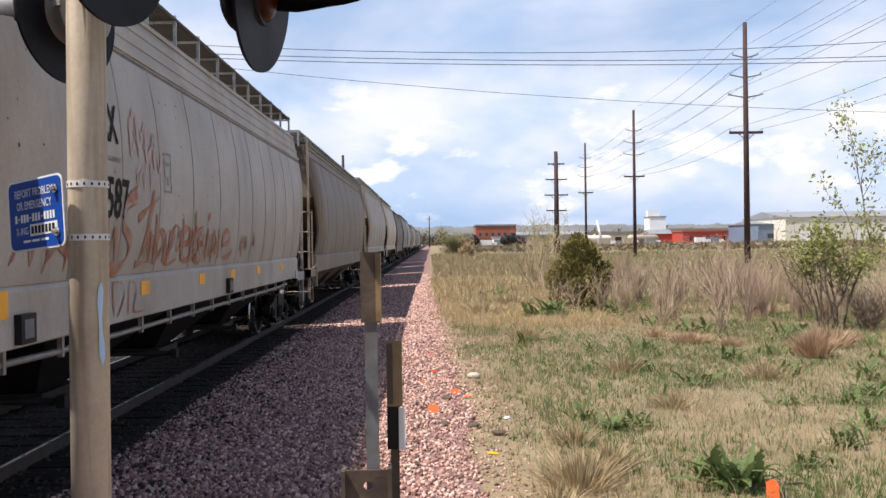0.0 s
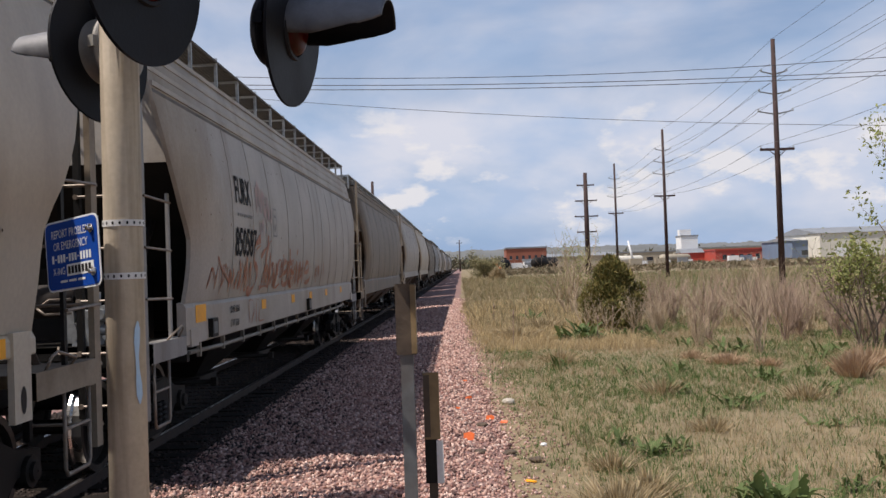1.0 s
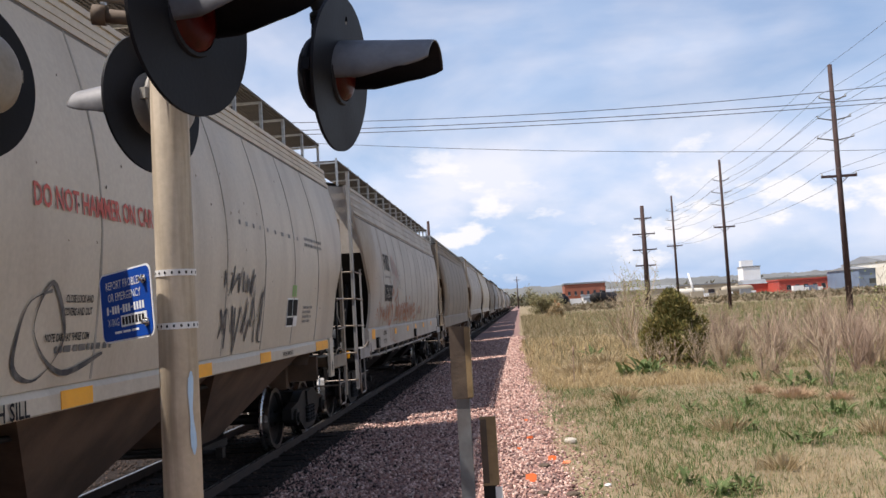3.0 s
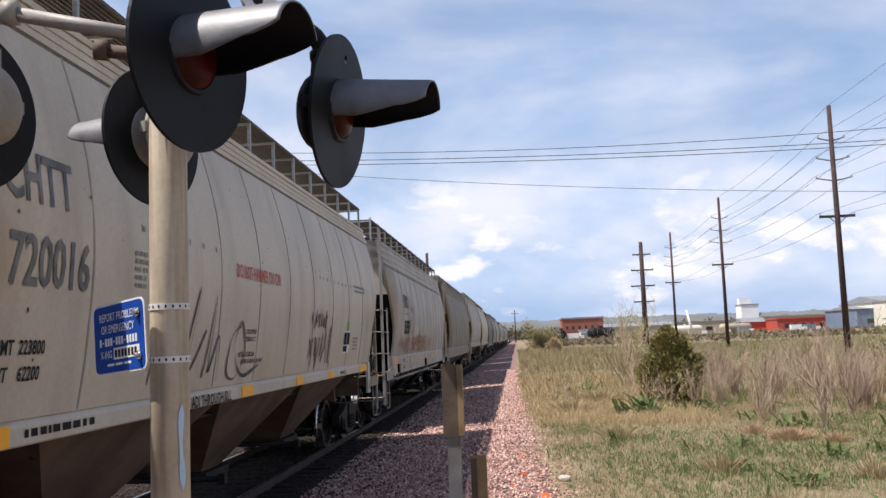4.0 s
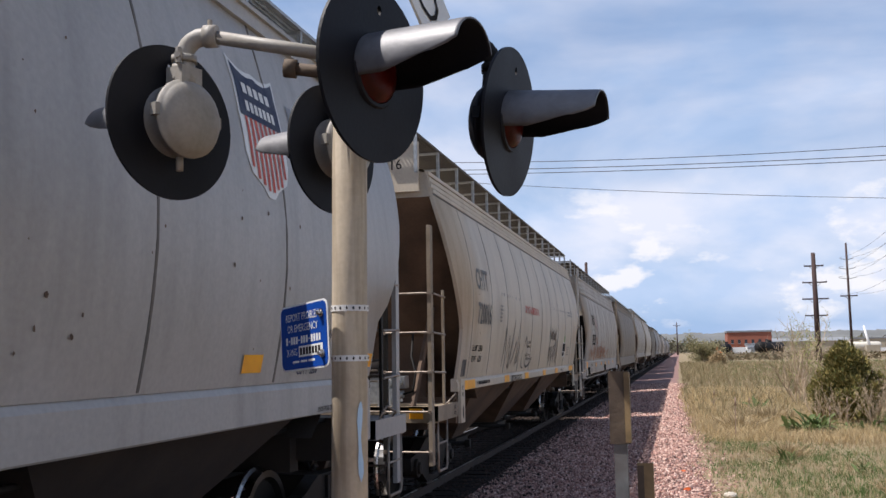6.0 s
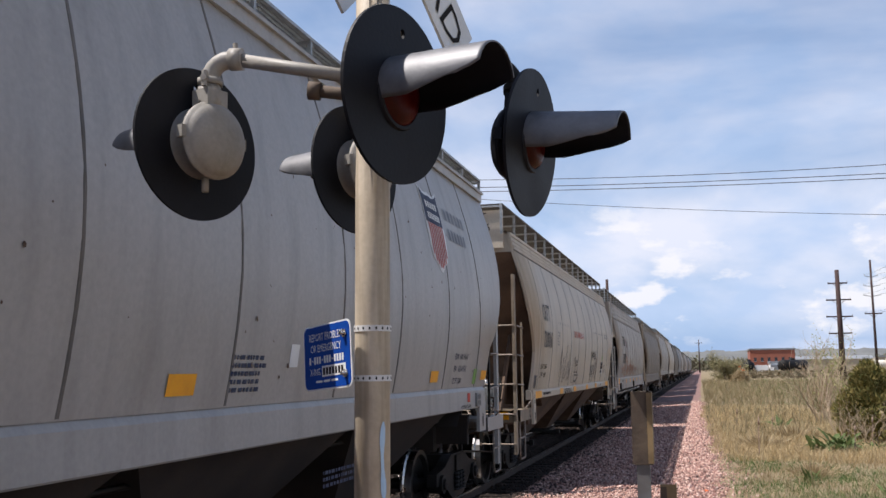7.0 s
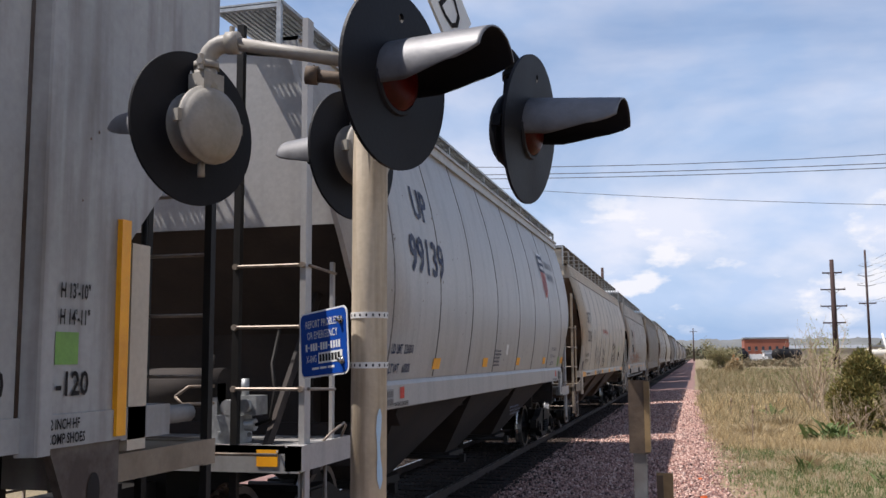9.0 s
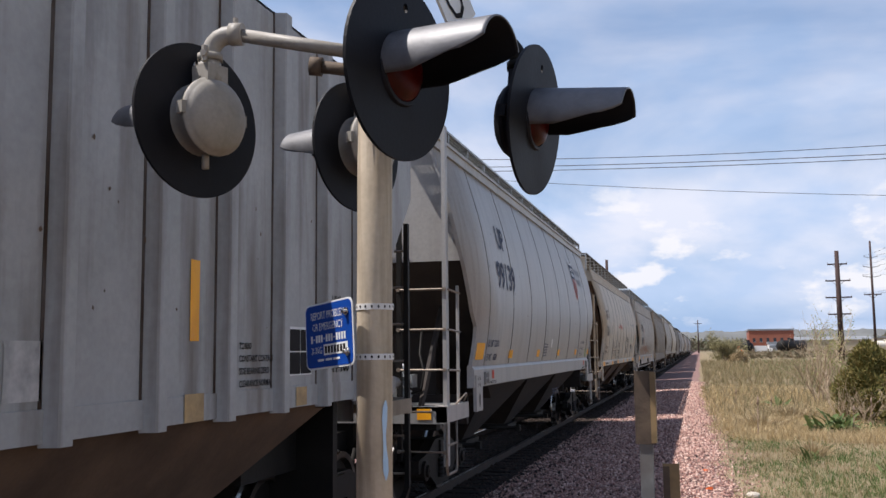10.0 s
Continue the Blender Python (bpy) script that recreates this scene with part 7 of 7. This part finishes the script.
def grow(bm, tips, p, d, length, r, depth, rng, spread, lift, seg=5):
    """One limb and its forks."""
    steps = 3
    pts = [p]
    for k in range(steps):
        d = (d + Vector((rng.gauss(0, 0.13), rng.gauss(0, 0.13), lift))).normalized()
        pts.append(pts[-1] + d * length / steps)
    r1 = r * 0.55
    for k in range(steps):
        bm_tube(bm, pts[k], pts[k + 1], r + (r1 - r) * k / steps, r + (r1 - r) * (k + 1) / steps, seg=seg, cap=False)
        if depth <= 1:
            tips.append(pts[k + 1])
    if depth == 0:
        return
    for k in range(rng.randint(2, 4)):
        at = pts[rng.randint(1, steps)]
        q = (d + Vector((rng.gauss(0, spread), rng.gauss(0, spread), rng.gauss(0.1, spread * 0.6)))).normalized()
        grow(bm, tips, at, q, length * rng.uniform(0.5, 0.8), r * 0.55, depth - 1, rng, spread, lift, 4 if depth > 1 else 3)


def leaves_at(tips, per, size, cloud, seed, material, name):
    rng = np.random.default_rng(seed)
    c = np.repeat(np.array([tuple(t) for t in tips]), per, 0)
    n = len(c)
    c = c + rng.normal(0, cloud, (n, 3))
    u = rng.normal(0, 1, (n, 3))
    u /= np.linalg.norm(u, axis=1)[:, None]
    v = np.cross(u, rng.normal(0, 1, (n, 3)))
    v /= np.linalg.norm(v, axis=1)[:, None]
    s = size * rng.uniform(0.6, 1.3, (n, 1))
    verts = np.stack([c - u * s, c + v * s * 0.45, c + u * s, c - v * s * 0.45], 1).reshape(-1, 3)
    tris = (np.array([(0, 1, 2), (0, 2, 3)])[None] + 4 * np.arange(n)[:, None, None]).reshape(-1, 3)
    return fast_mesh(name, verts, tris, material)


def woody(name, x, y, stems, length, r, depth, spread, lift, label, seed, category="shrub", leaf=None, material="twig", lean=0.35, group=""):
    rng = random.Random(seed)
    p = empty(name, pose(x, y, -0.04), label, category, group)
    bm = bmesh.new()
    tips = []
    for k in range(stems):
        a = k * math.tau / max(stems, 1) + rng.uniform(-0.5, 0.5)
        d = Vector((math.cos(a) * lean * rng.uniform(0.3, 1.2), math.sin(a) * lean * rng.uniform(0.3, 1.2), 1)).normalized()
        grow(bm, tips, Vector((rng.gauss(0, r * 3), rng.gauss(0, r * 3), 0)), d, length * rng.uniform(0.75, 1.15), r, depth, rng, spread, lift)
    part("branch_crown" if stems > 1 else "trunk", bm, M[material], p)
    if leaf:
        part("crown", leaves_at(tips, *leaf[:3], seed, M[leaf[3]], "crown"), None, p)
    return p


woody("sapling", 8.72, 20.3, 3, 1.75, 0.030, 3, 0.46, 0.09, "slender sapling with sparse new yellow-green leaves", 5, "tree", (9, 0.055, 0.11, "bud"), "bark", 0.12)
woody("sapling", 8.5, 20.5, 6, 1.25, 0.020, 3, 0.42, 0.05, "small leafing sapling at the field edge", 8, "tree", (1, 0.04, 0.06, "bud"), "bark", 0.62)
woody("bare_shrub", 6.2, 20.1, 6, 0.95, 0.018, 3, 0.36, 0.06, "leafless brown shrub with fine pale twigs", 2, material="twig_pale", lean=0.3, group="bare shrubs in the field")
shrub_rng = random.Random(77)
for k in range(46):
    x, y = shrub_rng.uniform(4.9, 11.2), shrub_rng.uniform(21.5, 31.5)
    if math.hypot(x - 4.4, y - 27.5) < 1.5:
        continue
    woody("bare_shrub", x, y, shrub_rng.randint(12, 20), shrub_rng.uniform(0.55, 0.95), 0.011, 2, 0.26, 0.08, "thicket of leafless red-brown stems", 20 + k, lean=0.45, group="bare shrubs in the field", material=shrub_rng.choice(("twig", "twig", "twig_pale")))
for k, (x, y) in enumerate(((3.55, 26.6), (4.0, 26.2), (4.75, 26.1), (5.3, 26.7), (5.6, 27.5))):
    woody("bare_shrub", x, y, 9, 0.6, 0.011, 2, 0.4, 0.05, "low tangle of pale dry twigs at the cedar's foot", 90 + k, lean=0.6, group="bare shrubs in the field", material="twig_pale")
woody("dark_shrub", 9.25, 19.9, 34, 0.55, 0.015, 3, 0.5, 0.0, "dense dark brown shrub under the sapling", 51, material="bark", lean=0.6)
woody("young_tree", 4.7, 38.0, 8, 1.9, 0.034, 3, 0.42, 0.03, "thin young tree with a few new leaves", 13, "tree", (2, 0.04, 0.08, "bud"), "twig_pale", 0.35)
woody("young_tree", 4.1, 36.0, 9, 1.4, 0.026, 3, 0.42, 0.03, "bare young tree beside the cedar", 14, "tree", None, "twig_pale", 0.35)
woody("leafing_tree", 3.3, 128.0, 10, 1.75, 0.05, 3, 0.5, 0.01, "round pale olive tree coming into leaf", 17, "tree", (8, 0.11, 0.22, "bud_pale"), "bark", 0.75)
woody("leafing_tree", 4.2, 110.0, 4, 0.8, 0.04, 3, 0.5, 0.02, "low yellowish shrub beside the track", 18, "shrub", (5, 0.12, 0.25, "grass_dry"), "bark", 0.6)


def cedar(x, y, tall, half, seed):
    p = empty("cedar_bush", pose(x, y, -0.04), "dense dark olive-green cedar bush", "bush")
    bm = bmesh.new()
    bm_tube(bm, (0, 0, 0), (0.05, 0, tall * 0.85), 0.06, 0.015, seg=8)
    part("trunk", bm, M["bark"], p)
    rng = np.random.default_rng(seed)
    lobes = []
    for _ in range(56):
        q = rng.uniform(0.10, 0.86)
        reach = half * (1.10 - q ** 1.15) * rng.uniform(0.30, 0.95)
        a = rng.uniform(0, math.tau)
        lobes.append((reach * math.cos(a), reach * math.sin(a), q * tall, rng.uniform(0.13, 0.32) * half * (1.15 - 0.5 * q)))
    lobes += [(rng.normal(0, 0.08), rng.normal(0, 0.08), tall * q, half * (1.0 - q) * 0.8 + 0.14) for q in (0.3, 0.5, 0.65, 0.78, 0.88)]
    C, D = [], []
    for lx, ly, lz, lr in lobes:
        n = int(900 * (lr / half) + 160)
        d = rng.normal(0, 1, (n, 3))
        d /= np.linalg.norm(d, axis=1)[:, None]
        c = np.array([lx, ly, lz]) + d * lr * rng.uniform(0.35, 1.0, (n, 1)) ** 0.5 * np.array([1, 1, 1.15])
        C.append(c), D.append(d * 0.6 + np.array([0, 0, 0.7]) + rng.normal(0, 0.35, (n, 3)))
    C, D = np.concatenate(C), np.concatenate(D)
    keep = C[:, 2] > 0.05
    C, D = C[keep], D[keep]
    D /= np.linalg.norm(D, axis=1)[:, None]
    n = len(C)
    ln = rng.uniform(0.05, 0.13, (n, 1))
    s = np.cross(D, rng.normal(0, 1, (n, 3)))
    s /= np.linalg.norm(s, axis=1)[:, None]
    verts = np.stack([C - s * ln * 0.22, C + s * ln * 0.22, C + D * ln], 1).reshape(-1, 3)
    part("crown", fast_mesh("crown", verts, np.arange(3 * n).reshape(-1, 3), M["cedar"]), None, p)


cedar(4.42, 27.5, 2.2, 1.22, 3)


def stalk(x, y, h, seed):
    rng = random.Random(seed)
    p = empty("dry_stalk", pose(x, y, -0.04), "single upright dry brown weed stalk", "weed", "dry stalks in the grass")
    bm = bmesh.new()
    bm_tube(bm, (0, 0, 0), (0.03, 0, h), 0.014, 0.007, seg=6)
    bm_tube(bm, (0.022, 0, h * 0.78), (0.03, 0, h * 0.97), 0.026, 0.016, seg=7)
    for _ in range(5):
        z = rng.uniform(0.2, 0.7) * h
        a = rng.uniform(0, math.tau)
        bm_tube(bm, (0.02, 0, z), (0.02 + 0.12 * math.cos(a), 0.12 * math.sin(a), z + 0.1), 0.006, 0.003, seg=4)
    part("stem", bm, M["twig"], p)


for k, (x, y, h) in enumerate(((1.25, 23.2, 0.95), (3.4, 24.0, 0.7), (2.0, 30, 0.6), (1.1, 33, 0.7), (4.1, 26.0, 0.8))):
    stalk(x, y, h, k)


# ---------------------------------------------------------------- small things on the ground
def lump(name, x, y, z, size, material, label, seed, flat=0.6, category="stone", group=""):
    rng = random.Random(seed)
    bm = bmesh.new()
    bmesh.ops.create_icosphere(bm, subdivisions=2, radius=1)
    for v in bm.verts:
        k = 1 + 0.22 * noise.noise(v.co * 1.7 + Vector((seed, 0, 0))) + rng.uniform(-0.04, 0.04)
        v.co = Vector((v.co.x * size[0], v.co.y * size[1], v.co.z * size[2] * flat)) * k
    o = part(name, bm, M[material])
    o.location = (x, y, z + size[2] * flat * 0.5)
    o.rotation_euler = (0, 0, rng.uniform(0, 3))
    tagged(o, label, category, group)


lump("pale_rock", 0.67, 13.92, -0.03, (0.12, 0.09, 0.09), "pale_stone", "pale tan stone at the edge of the grass", 3)
lump("white_scrap", 0.90, 10.68, -0.03, (0.05, 0.035, 0.03), "white_paint", "small white scrap on bare soil", 5, category="litter")
lump("yellow_scrap", 0.63, 8.93, -0.03, (0.07, 0.03, 0.02), "yellow", "flat yellow scrap on bare soil", 6, category="litter")


def shard(x, y, w, h, seed, tilt):
    """A bent piece of broken orange plastic."""
    rng = random.Random(seed)
    bm = bmesh.new()
    pts = [(-w, 0), (w * 0.9, 0.01), (w, h * 0.8), (w * 0.2, h), (-w * 0.9, h * 0.85)]
    a = [bm.verts.new((px, rng.uniform(-0.01, 0.01), pz)) for px, pz in pts]
    b = [bm.verts.new((v.co.x, v.co.y + 0.008, v.co.z)) for v in a]
    bm.faces.new(a), bm.faces.new(b[::-1])
    for k in range(5):
        bm.faces.new((a[k], a[(k + 1) % 5], b[(k + 1) % 5], b[k]))
    o = part("orange_shard", bm, M["orange"])
    o.location, o.rotation_euler = (x, y, -0.01), (radians(tilt), 0, rng.uniform(-0.4, 0.4))
    tagged(o, "broken bright orange plastic piece lying on the stones", "litter", "orange plastic pieces")


for k, (x, y, w, h, t) in enumerate(((0.075, 10.97, 0.065, 0.11, -30), (0.36, 12.4, 0.055, 0.07, -35), (0.10, 14.4, 0.05, 0.05, -40), (0.52, 12.1, 0.05, 0.05, -45), (2.62, 7.15, 0.05, 0.15, -20), (0.05, 16.5, 0.05, 0.05, -40), (-0.05, 13.4, 0.04, 0.04, -50))):
    shard(x, y, w, h, k, t)
for k, (x, y) in enumerate(((0.25, 12.0), (0.05, 11.3), (0.75, 9.8), (0.5, 10.2), (0.2, 10.3))):
    lump("dark_rock", x, y, -0.02, (0.08, 0.06, 0.05), "post_brown", "dark stone on the ballast edge", 20 + k, group="dark stones")


def fence_post(x, y, h):
    bm = bmesh.new()
    bm_box(bm, -0.02, 0.02, -0.004, 0.004, -0.3, h)
    bm_box(bm, -0.004, 0.004, 0.004, 0.03, -0.3, h)
    o = part("fence_post", bm, M["post_brown"])
    o.location = (x, y, 0)
    tagged(o, "thin rusty steel fence post in the weeds", "post", "fence posts")


fence_post(10.86, 30.0, 1.35)
fence_post(7.75, 30.5, 1.2)


# ---------------------------------------------------------------- the distance
def building(name, x0, x1, y0, y1, h, wall, roof, label, windows=(), pitch=0.0, doors=()):
    b = empty(name, pose((x0 + x1) / 2, (y0 + y1) / 2, -0.04), label, "building")
    w, d = (x1 - x0) / 2, (y1 - y0) / 2
    bm = bmesh.new()
    bm_box(bm, -w, w, -d, d, 0, h)
    part("wall", bm, M[wall], b)
    bm = bmesh.new()
    o = 0.4
    if pitch:
        v = [bm.verts.new(c) for c in ((-w - o, -d - o, h), (w + o, -d - o, h), (w + o, d + o, h), (-w - o, d + o, h), (-w - o, 0, h + pitch), (w + o, 0, h + pitch))]
        for f in ((0, 1, 5, 4), (3, 4, 5, 2), (0, 4, 3), (1, 2, 5), (0, 3, 2, 1)):
            bm.faces.new([v[k] for k in f])
    else:
        bm_box(bm, -w - 0.25, w + 0.25, -d - 0.25, d + 0.25, h + 0.004, h + 0.5)
    part("roof", bm, M[roof], b)
    for fx, fz, ww, hh in windows:
        bm = bmesh.new()
        bm_box(bm, -w + fx * 2 * w, -w + fx * 2 * w + ww, -d - 0.06, -d + 0.1, fz, fz + hh)
        win = part("window", bm, M["glass_dark"], b)
        bm = bmesh.new()
        bm_box(bm, -w + fx * 2 * w - 0.1, -w + fx * 2 * w + ww + 0.1, -d - 0.12, -d + 0.05, fz - 0.15, fz)
        part("sill", bm, M["roof_grey"], win)
    for fx, ww, hh, m in doors:
        bm = bmesh.new()
        bm_box(bm, -w + fx * 2 * w, -w + fx * 2 * w + ww, -d - 0.05, -d + 0.1, 0, hh)
        part("door", bm, M[m], b)
    return b


building("brick_building", 14.8, 27.9, 310, 326, 7.3, "brick_far", "roof_grey", "distant red-brown brick building with small windows", [(0.08 + 0.155 * k, 3.9, 0.8, 1.1) for k in range(6)] + [(0.08 + 0.155 * k, 1.2, 0.8, 1.2) for k in range(6)])
building("warehouse", 109, 196, 290, 330, 8.4, "wall_cream", "roof_grey", "long cream metal warehouse across the field", [], 2.2, [(0.05 + 0.1 * k, 3.5, 4.0, "wall_white") for k in range(9)])
building("blue_building", 104, 114, 300, 330, 6.6, "wall_blue", "roof_grey", "slate blue metal building beside the warehouse", [(0.3, 2.0, 2.0, 1.5)], 1.0)
building("red_building", 88, 112, 330, 345, 4.6, "wall_red", "wall_red", "low bright red building across the field", [(0.1 + 0.12 * k, 1.5, 1.4, 1.6) for k in range(7)], 0.0)
building("red_building", 80, 88, 345, 355, 4.2, "wall_red", "roof_grey", "small red shed with a grey roof", [], 1.6)
tower = building("grain_tower", 97.2, 104.5, 420, 430, 12.0, "wall_white", "roof_grey", "white concrete grain tower")
building("brick_annex", 97.5, 108, 412, 419.5, 5.0, "brick_far", "roof_grey", "low brick base of the grain tower")
building("tan_building", 62, 92, 380, 395, 5.2, "wall_tan", "roof_grey", "long low tan industrial building", [(0.1 + 0.15 * k, 2.0, 2.5, 1.4) for k in range(5)])
building("grey_shed", 32, 58, 360, 372, 4.6, "wall_tan", "roof_grey", "grey industrial shed far behind the field", [], 1.2)
building("tan_building", 110, 150, 470, 490, 7.0, "wall_tan", "roof_grey", "tan warehouse far behind the field")
building("white_shed", 20, 30, 300, 310, 3.2, "wall_white", "roof_grey", "small white shed behind the brick building")
bm = bmesh.new()
bm_box(bm, -2.6, 2.4, -2, 2, 0, 2.6)
part("machinery_house", bm, M["wall_white"], tower, "white machinery house").location = (-0.95, 0, 12.51)


def tank_car(x, y, turn, m, label):
    c = empty("tank_car", pose(x, y, 0, 0, 0, turn), label, "railcar", "tank cars on the siding")
    bm = bmesh.new()
    rings = [[bm.verts.new((yy, r * math.cos(k * math.tau / 20), 2.35 + r * math.sin(k * math.tau / 20))) for k in range(20)] for yy, r in ((-6.6, 0.05), (-6.5, 0.7), (-6.2, 1.3), (-5.7, 1.5), (5.7, 1.5), (6.2, 1.3), (6.5, 0.7), (6.6, 0.05))]
    for a, b in zip(rings, rings[1:]):
        for k in range(20):
            bm.faces.new((a[k], a[(k + 1) % 20], b[(k + 1) % 20], b[k])).smooth = True
    part("tank", bm, M[m], c)
    bm = bmesh.new()
    bm_tube(bm, (0, 0, 3.7), (0, 0, 4.3), 0.5, seg=12)
    part("dome", bm, M[m], c)
    bm = bmesh.new()
    bm_box(bm, -7.2, 7.2, -0.5, 0.5, 0.75, 1.05)
    part("underframe", bm, M["dark_steel"], c)
    for s in (-4.8, 4.8):
        bm = bmesh.new()
        for q in (-0.9, 0.9):
            bm_tube(bm, (s + q, -0.8, 0.42), (s + q, 0.8, 0.42), 0.45, seg=14)
        bm_box(bm, s - 1.2, s + 1.2, -0.9, 0.9, 0.4, 0.75)
        part("truck", bm, M["dark_steel"], c)


tank_car(13.6, 293, 86, "disc_black", "black tank railcar standing on a siding")
tank_car(23.0, 262, 60, "dark_steel", "dark tank railcar standing on a siding")
tank_car(74, 330, 30, "wall_tan", "pale tank railcar standing on a siding")
tank_car(58, 335, 20, "wall_cream", "cream tank railcar standing on a siding")


def machine(x, y):
    """The orange track machine by the siding."""
    c = empty("track_machine", pose(x, y, 0), "orange track maintenance machine on the siding", "vehicle")
    bm = bmesh.new()
    bm_box(bm, -1.4, 1.4, -2.5, 2.5, 0.9, 1.6)
    bm_box(bm, -1.2, 0.4, -2.2, 0.4, 1.6, 3.0)
    part("body", bm, M["orange"], c, bevel=0.08)
    for q in (-1.6, 1.6):
        bm = bmesh.new()
        bm_tube(bm, (-1.2, q, 0.5), (1.2, q, 0.5), 0.5, seg=14)
        part("wheel", bm, M["dark_steel"], c)


machine(10.6, 290)


def far_truck(x, y, m, label, length=5.0):
    c = empty("parked_truck", pose(x, y, 0), label, "truck", "vehicles parked by the buildings")
    bm = bmesh.new()
    bm_box(bm, -length / 2, length / 2 - 1.6, -1.0, 1.0, 0.7, 2.6)
    part("box_body", bm, M[m], c, bevel=0.06)
    bm = bmesh.new()
    bm_box(bm, length / 2 - 1.55, length / 2, -0.95, 0.95, 0.6, 1.9)
    part("cab", bm, M["wall_white"], c, bevel=0.15)
    for q in (-length / 2 + 0.9, length / 2 - 0.8):
        bm = bmesh.new()
        bm_tube(bm, (q, -1.0, 0.42), (q, 1.0, 0.42), 0.42, seg=12)
        part("wheel", bm, M["dark_steel"], c)


for x, y, m, lab in ((17.8, 292, "wall_white", "white van parked by the brick building"), (22.5, 300, "roof_grey", "grey truck parked by the brick building"), (25.5, 296, "dark_steel", "dark truck parked behind the field"), (52, 280, "wall_tan", "pale truck parked behind the field"), (68, 322, "wall_tan", "pale truck parked by the red building"), (76, 324, "roof_grey", "grey truck parked by the red building"), (92, 320, "wall_white", "white van parked by the red building"), (97, 322, "wall_blue", "blue truck parked by the red building")):
    far_truck(x, y, m, lab)


def crane_mast(x, y):
    bm = bmesh.new()
    bm_tube(bm, (0, 0, 0), (-2.0, 0, 9.0), 0.5, 0.3, seg=8)
    o = part("conveyor", bm, M["wall_white"])
    o.location = (x, y, 0)
    tagged(o, "white slanting conveyor beside the sheds", "conveyor")


crane_mast(60, 330)


def hills():
    m = surface("far_wooded_hills", (0.165, 0.17, 0.165), (0.125, 0.13, 0.125), 0.02, 0.95, grain=0.3, relief=0.0)
    rng = np.random.default_rng(9)
    xs = np.linspace(-1500, 2600, 900)
    base = 24 + 2.5 * np.sin(xs * 0.0021 + 1) + 0.8 * np.sin(xs * 0.009)
    top = base + rng.uniform(0, 2.4, len(xs)) + 0.7 * np.sin(xs * 0.11)
    y = 1500 + 60 * np.sin(xs * 0.004)
    verts, faces = [], []
    for k in range(len(xs)):
        verts += [(xs[k], y[k] - 160, -1), (xs[k], y[k] - 60, base[k] * 0.6), (xs[k], y[k], top[k]), (xs[k], y[k] + 250, -1)]
    for k in range(len(xs) - 1):
        for i in range(3):
            faces.append((4 * k + i, 4 * k + i + 1, 4 * k + 5 + i, 4 * k + 4 + i))
    tagged(new("hills", from_arrays("hills", verts, faces, m, True)), "low wooded hills on the horizon", "hills", kind="structure")


hills()


def tree_belt():
    rng = np.random.default_rng(12)
    V, n = [], 0
    for _ in range(900):
        x, y = rng.uniform(-60, 420), rng.uniform(480, 760)
        h, r = rng.uniform(4, 9), rng.uniform(2.5, 5)
        k = 46
        d = rng.normal(0, 1, (k, 3))
        d /= np.linalg.norm(d, axis=1)[:, None]
        c = np.array([x, y, h * 0.55]) + d * np.array([r, r, h * 0.45]) * rng.uniform(0.5, 1, (k, 1))
        V.append(c[:, None] + rng.normal(0, 0.7, (k, 3, 3)))
    V = np.concatenate(V).reshape(-1, 3)
    V[:, 2] = np.maximum(V[:, 2], -0.1)
    m = varied("far_trees", [(0.10, 0.10, 0.06), (0.14, 0.12, 0.08), (0.08, 0.09, 0.05), (0.17, 0.14, 0.10)], 0.9)
    tagged(new("far_trees", fast_mesh("far_trees", V, np.arange(len(V)).reshape(-1, 3), m)), "distant belt of bare and budding trees", "trees", kind="stuff")


tree_belt()


def far_brush():
    """Low brown brush along the far side of the field."""
    rng = np.random.default_rng(31)
    V = []
    for _ in range(1500):
        x, y = rng.uniform(4.5, 190), rng.uniform(165, 285)
        if x < 0.045 * y:
            continue
        h, r = rng.uniform(0.5, 1.7), rng.uniform(0.6, 2.2)
        k = 34
        d = rng.normal(0, 1, (k, 3))
        d /= np.linalg.norm(d, axis=1)[:, None]
        c = np.array([x, y, h * 0.45]) + d * np.array([r, r, h * 0.5]) * rng.uniform(0.3, 1, (k, 1))
        V.append(c[:, None] + rng.normal(0, 0.22, (k, 3, 3)))
    V = np.concatenate(V).reshape(-1, 3)
    V[:, 2] = np.maximum(V[:, 2], -0.1)
    m = varied("far_brush_twigs", [(0.20, 0.155, 0.10), (0.14, 0.12, 0.075), (0.26, 0.20, 0.13), (0.11, 0.115, 0.06)], 0.9)
    tagged(new("far_brush", fast_mesh("far_brush", V, np.arange(len(V)).reshape(-1, 3), m)), "low brown brush along the far edge of the field", "brush", kind="stuff")


far_brush()


# ---------------------------------------------------------------- what moves
def motions():
    times = [k * 0.5 for k in range(21)]
    for car, y in CARS:
        walk(car, [(t, pose(TRACK_X, y + SPEED * t, RAIL_Z)) for t in times])
    for wheel, y in WHEELS:
        walk(wheel, [(0.1 * k, pose(0, y, 0.457, -math.degrees(SPEED * 0.1 * k / 0.457))) for k in range(101)])


motions()
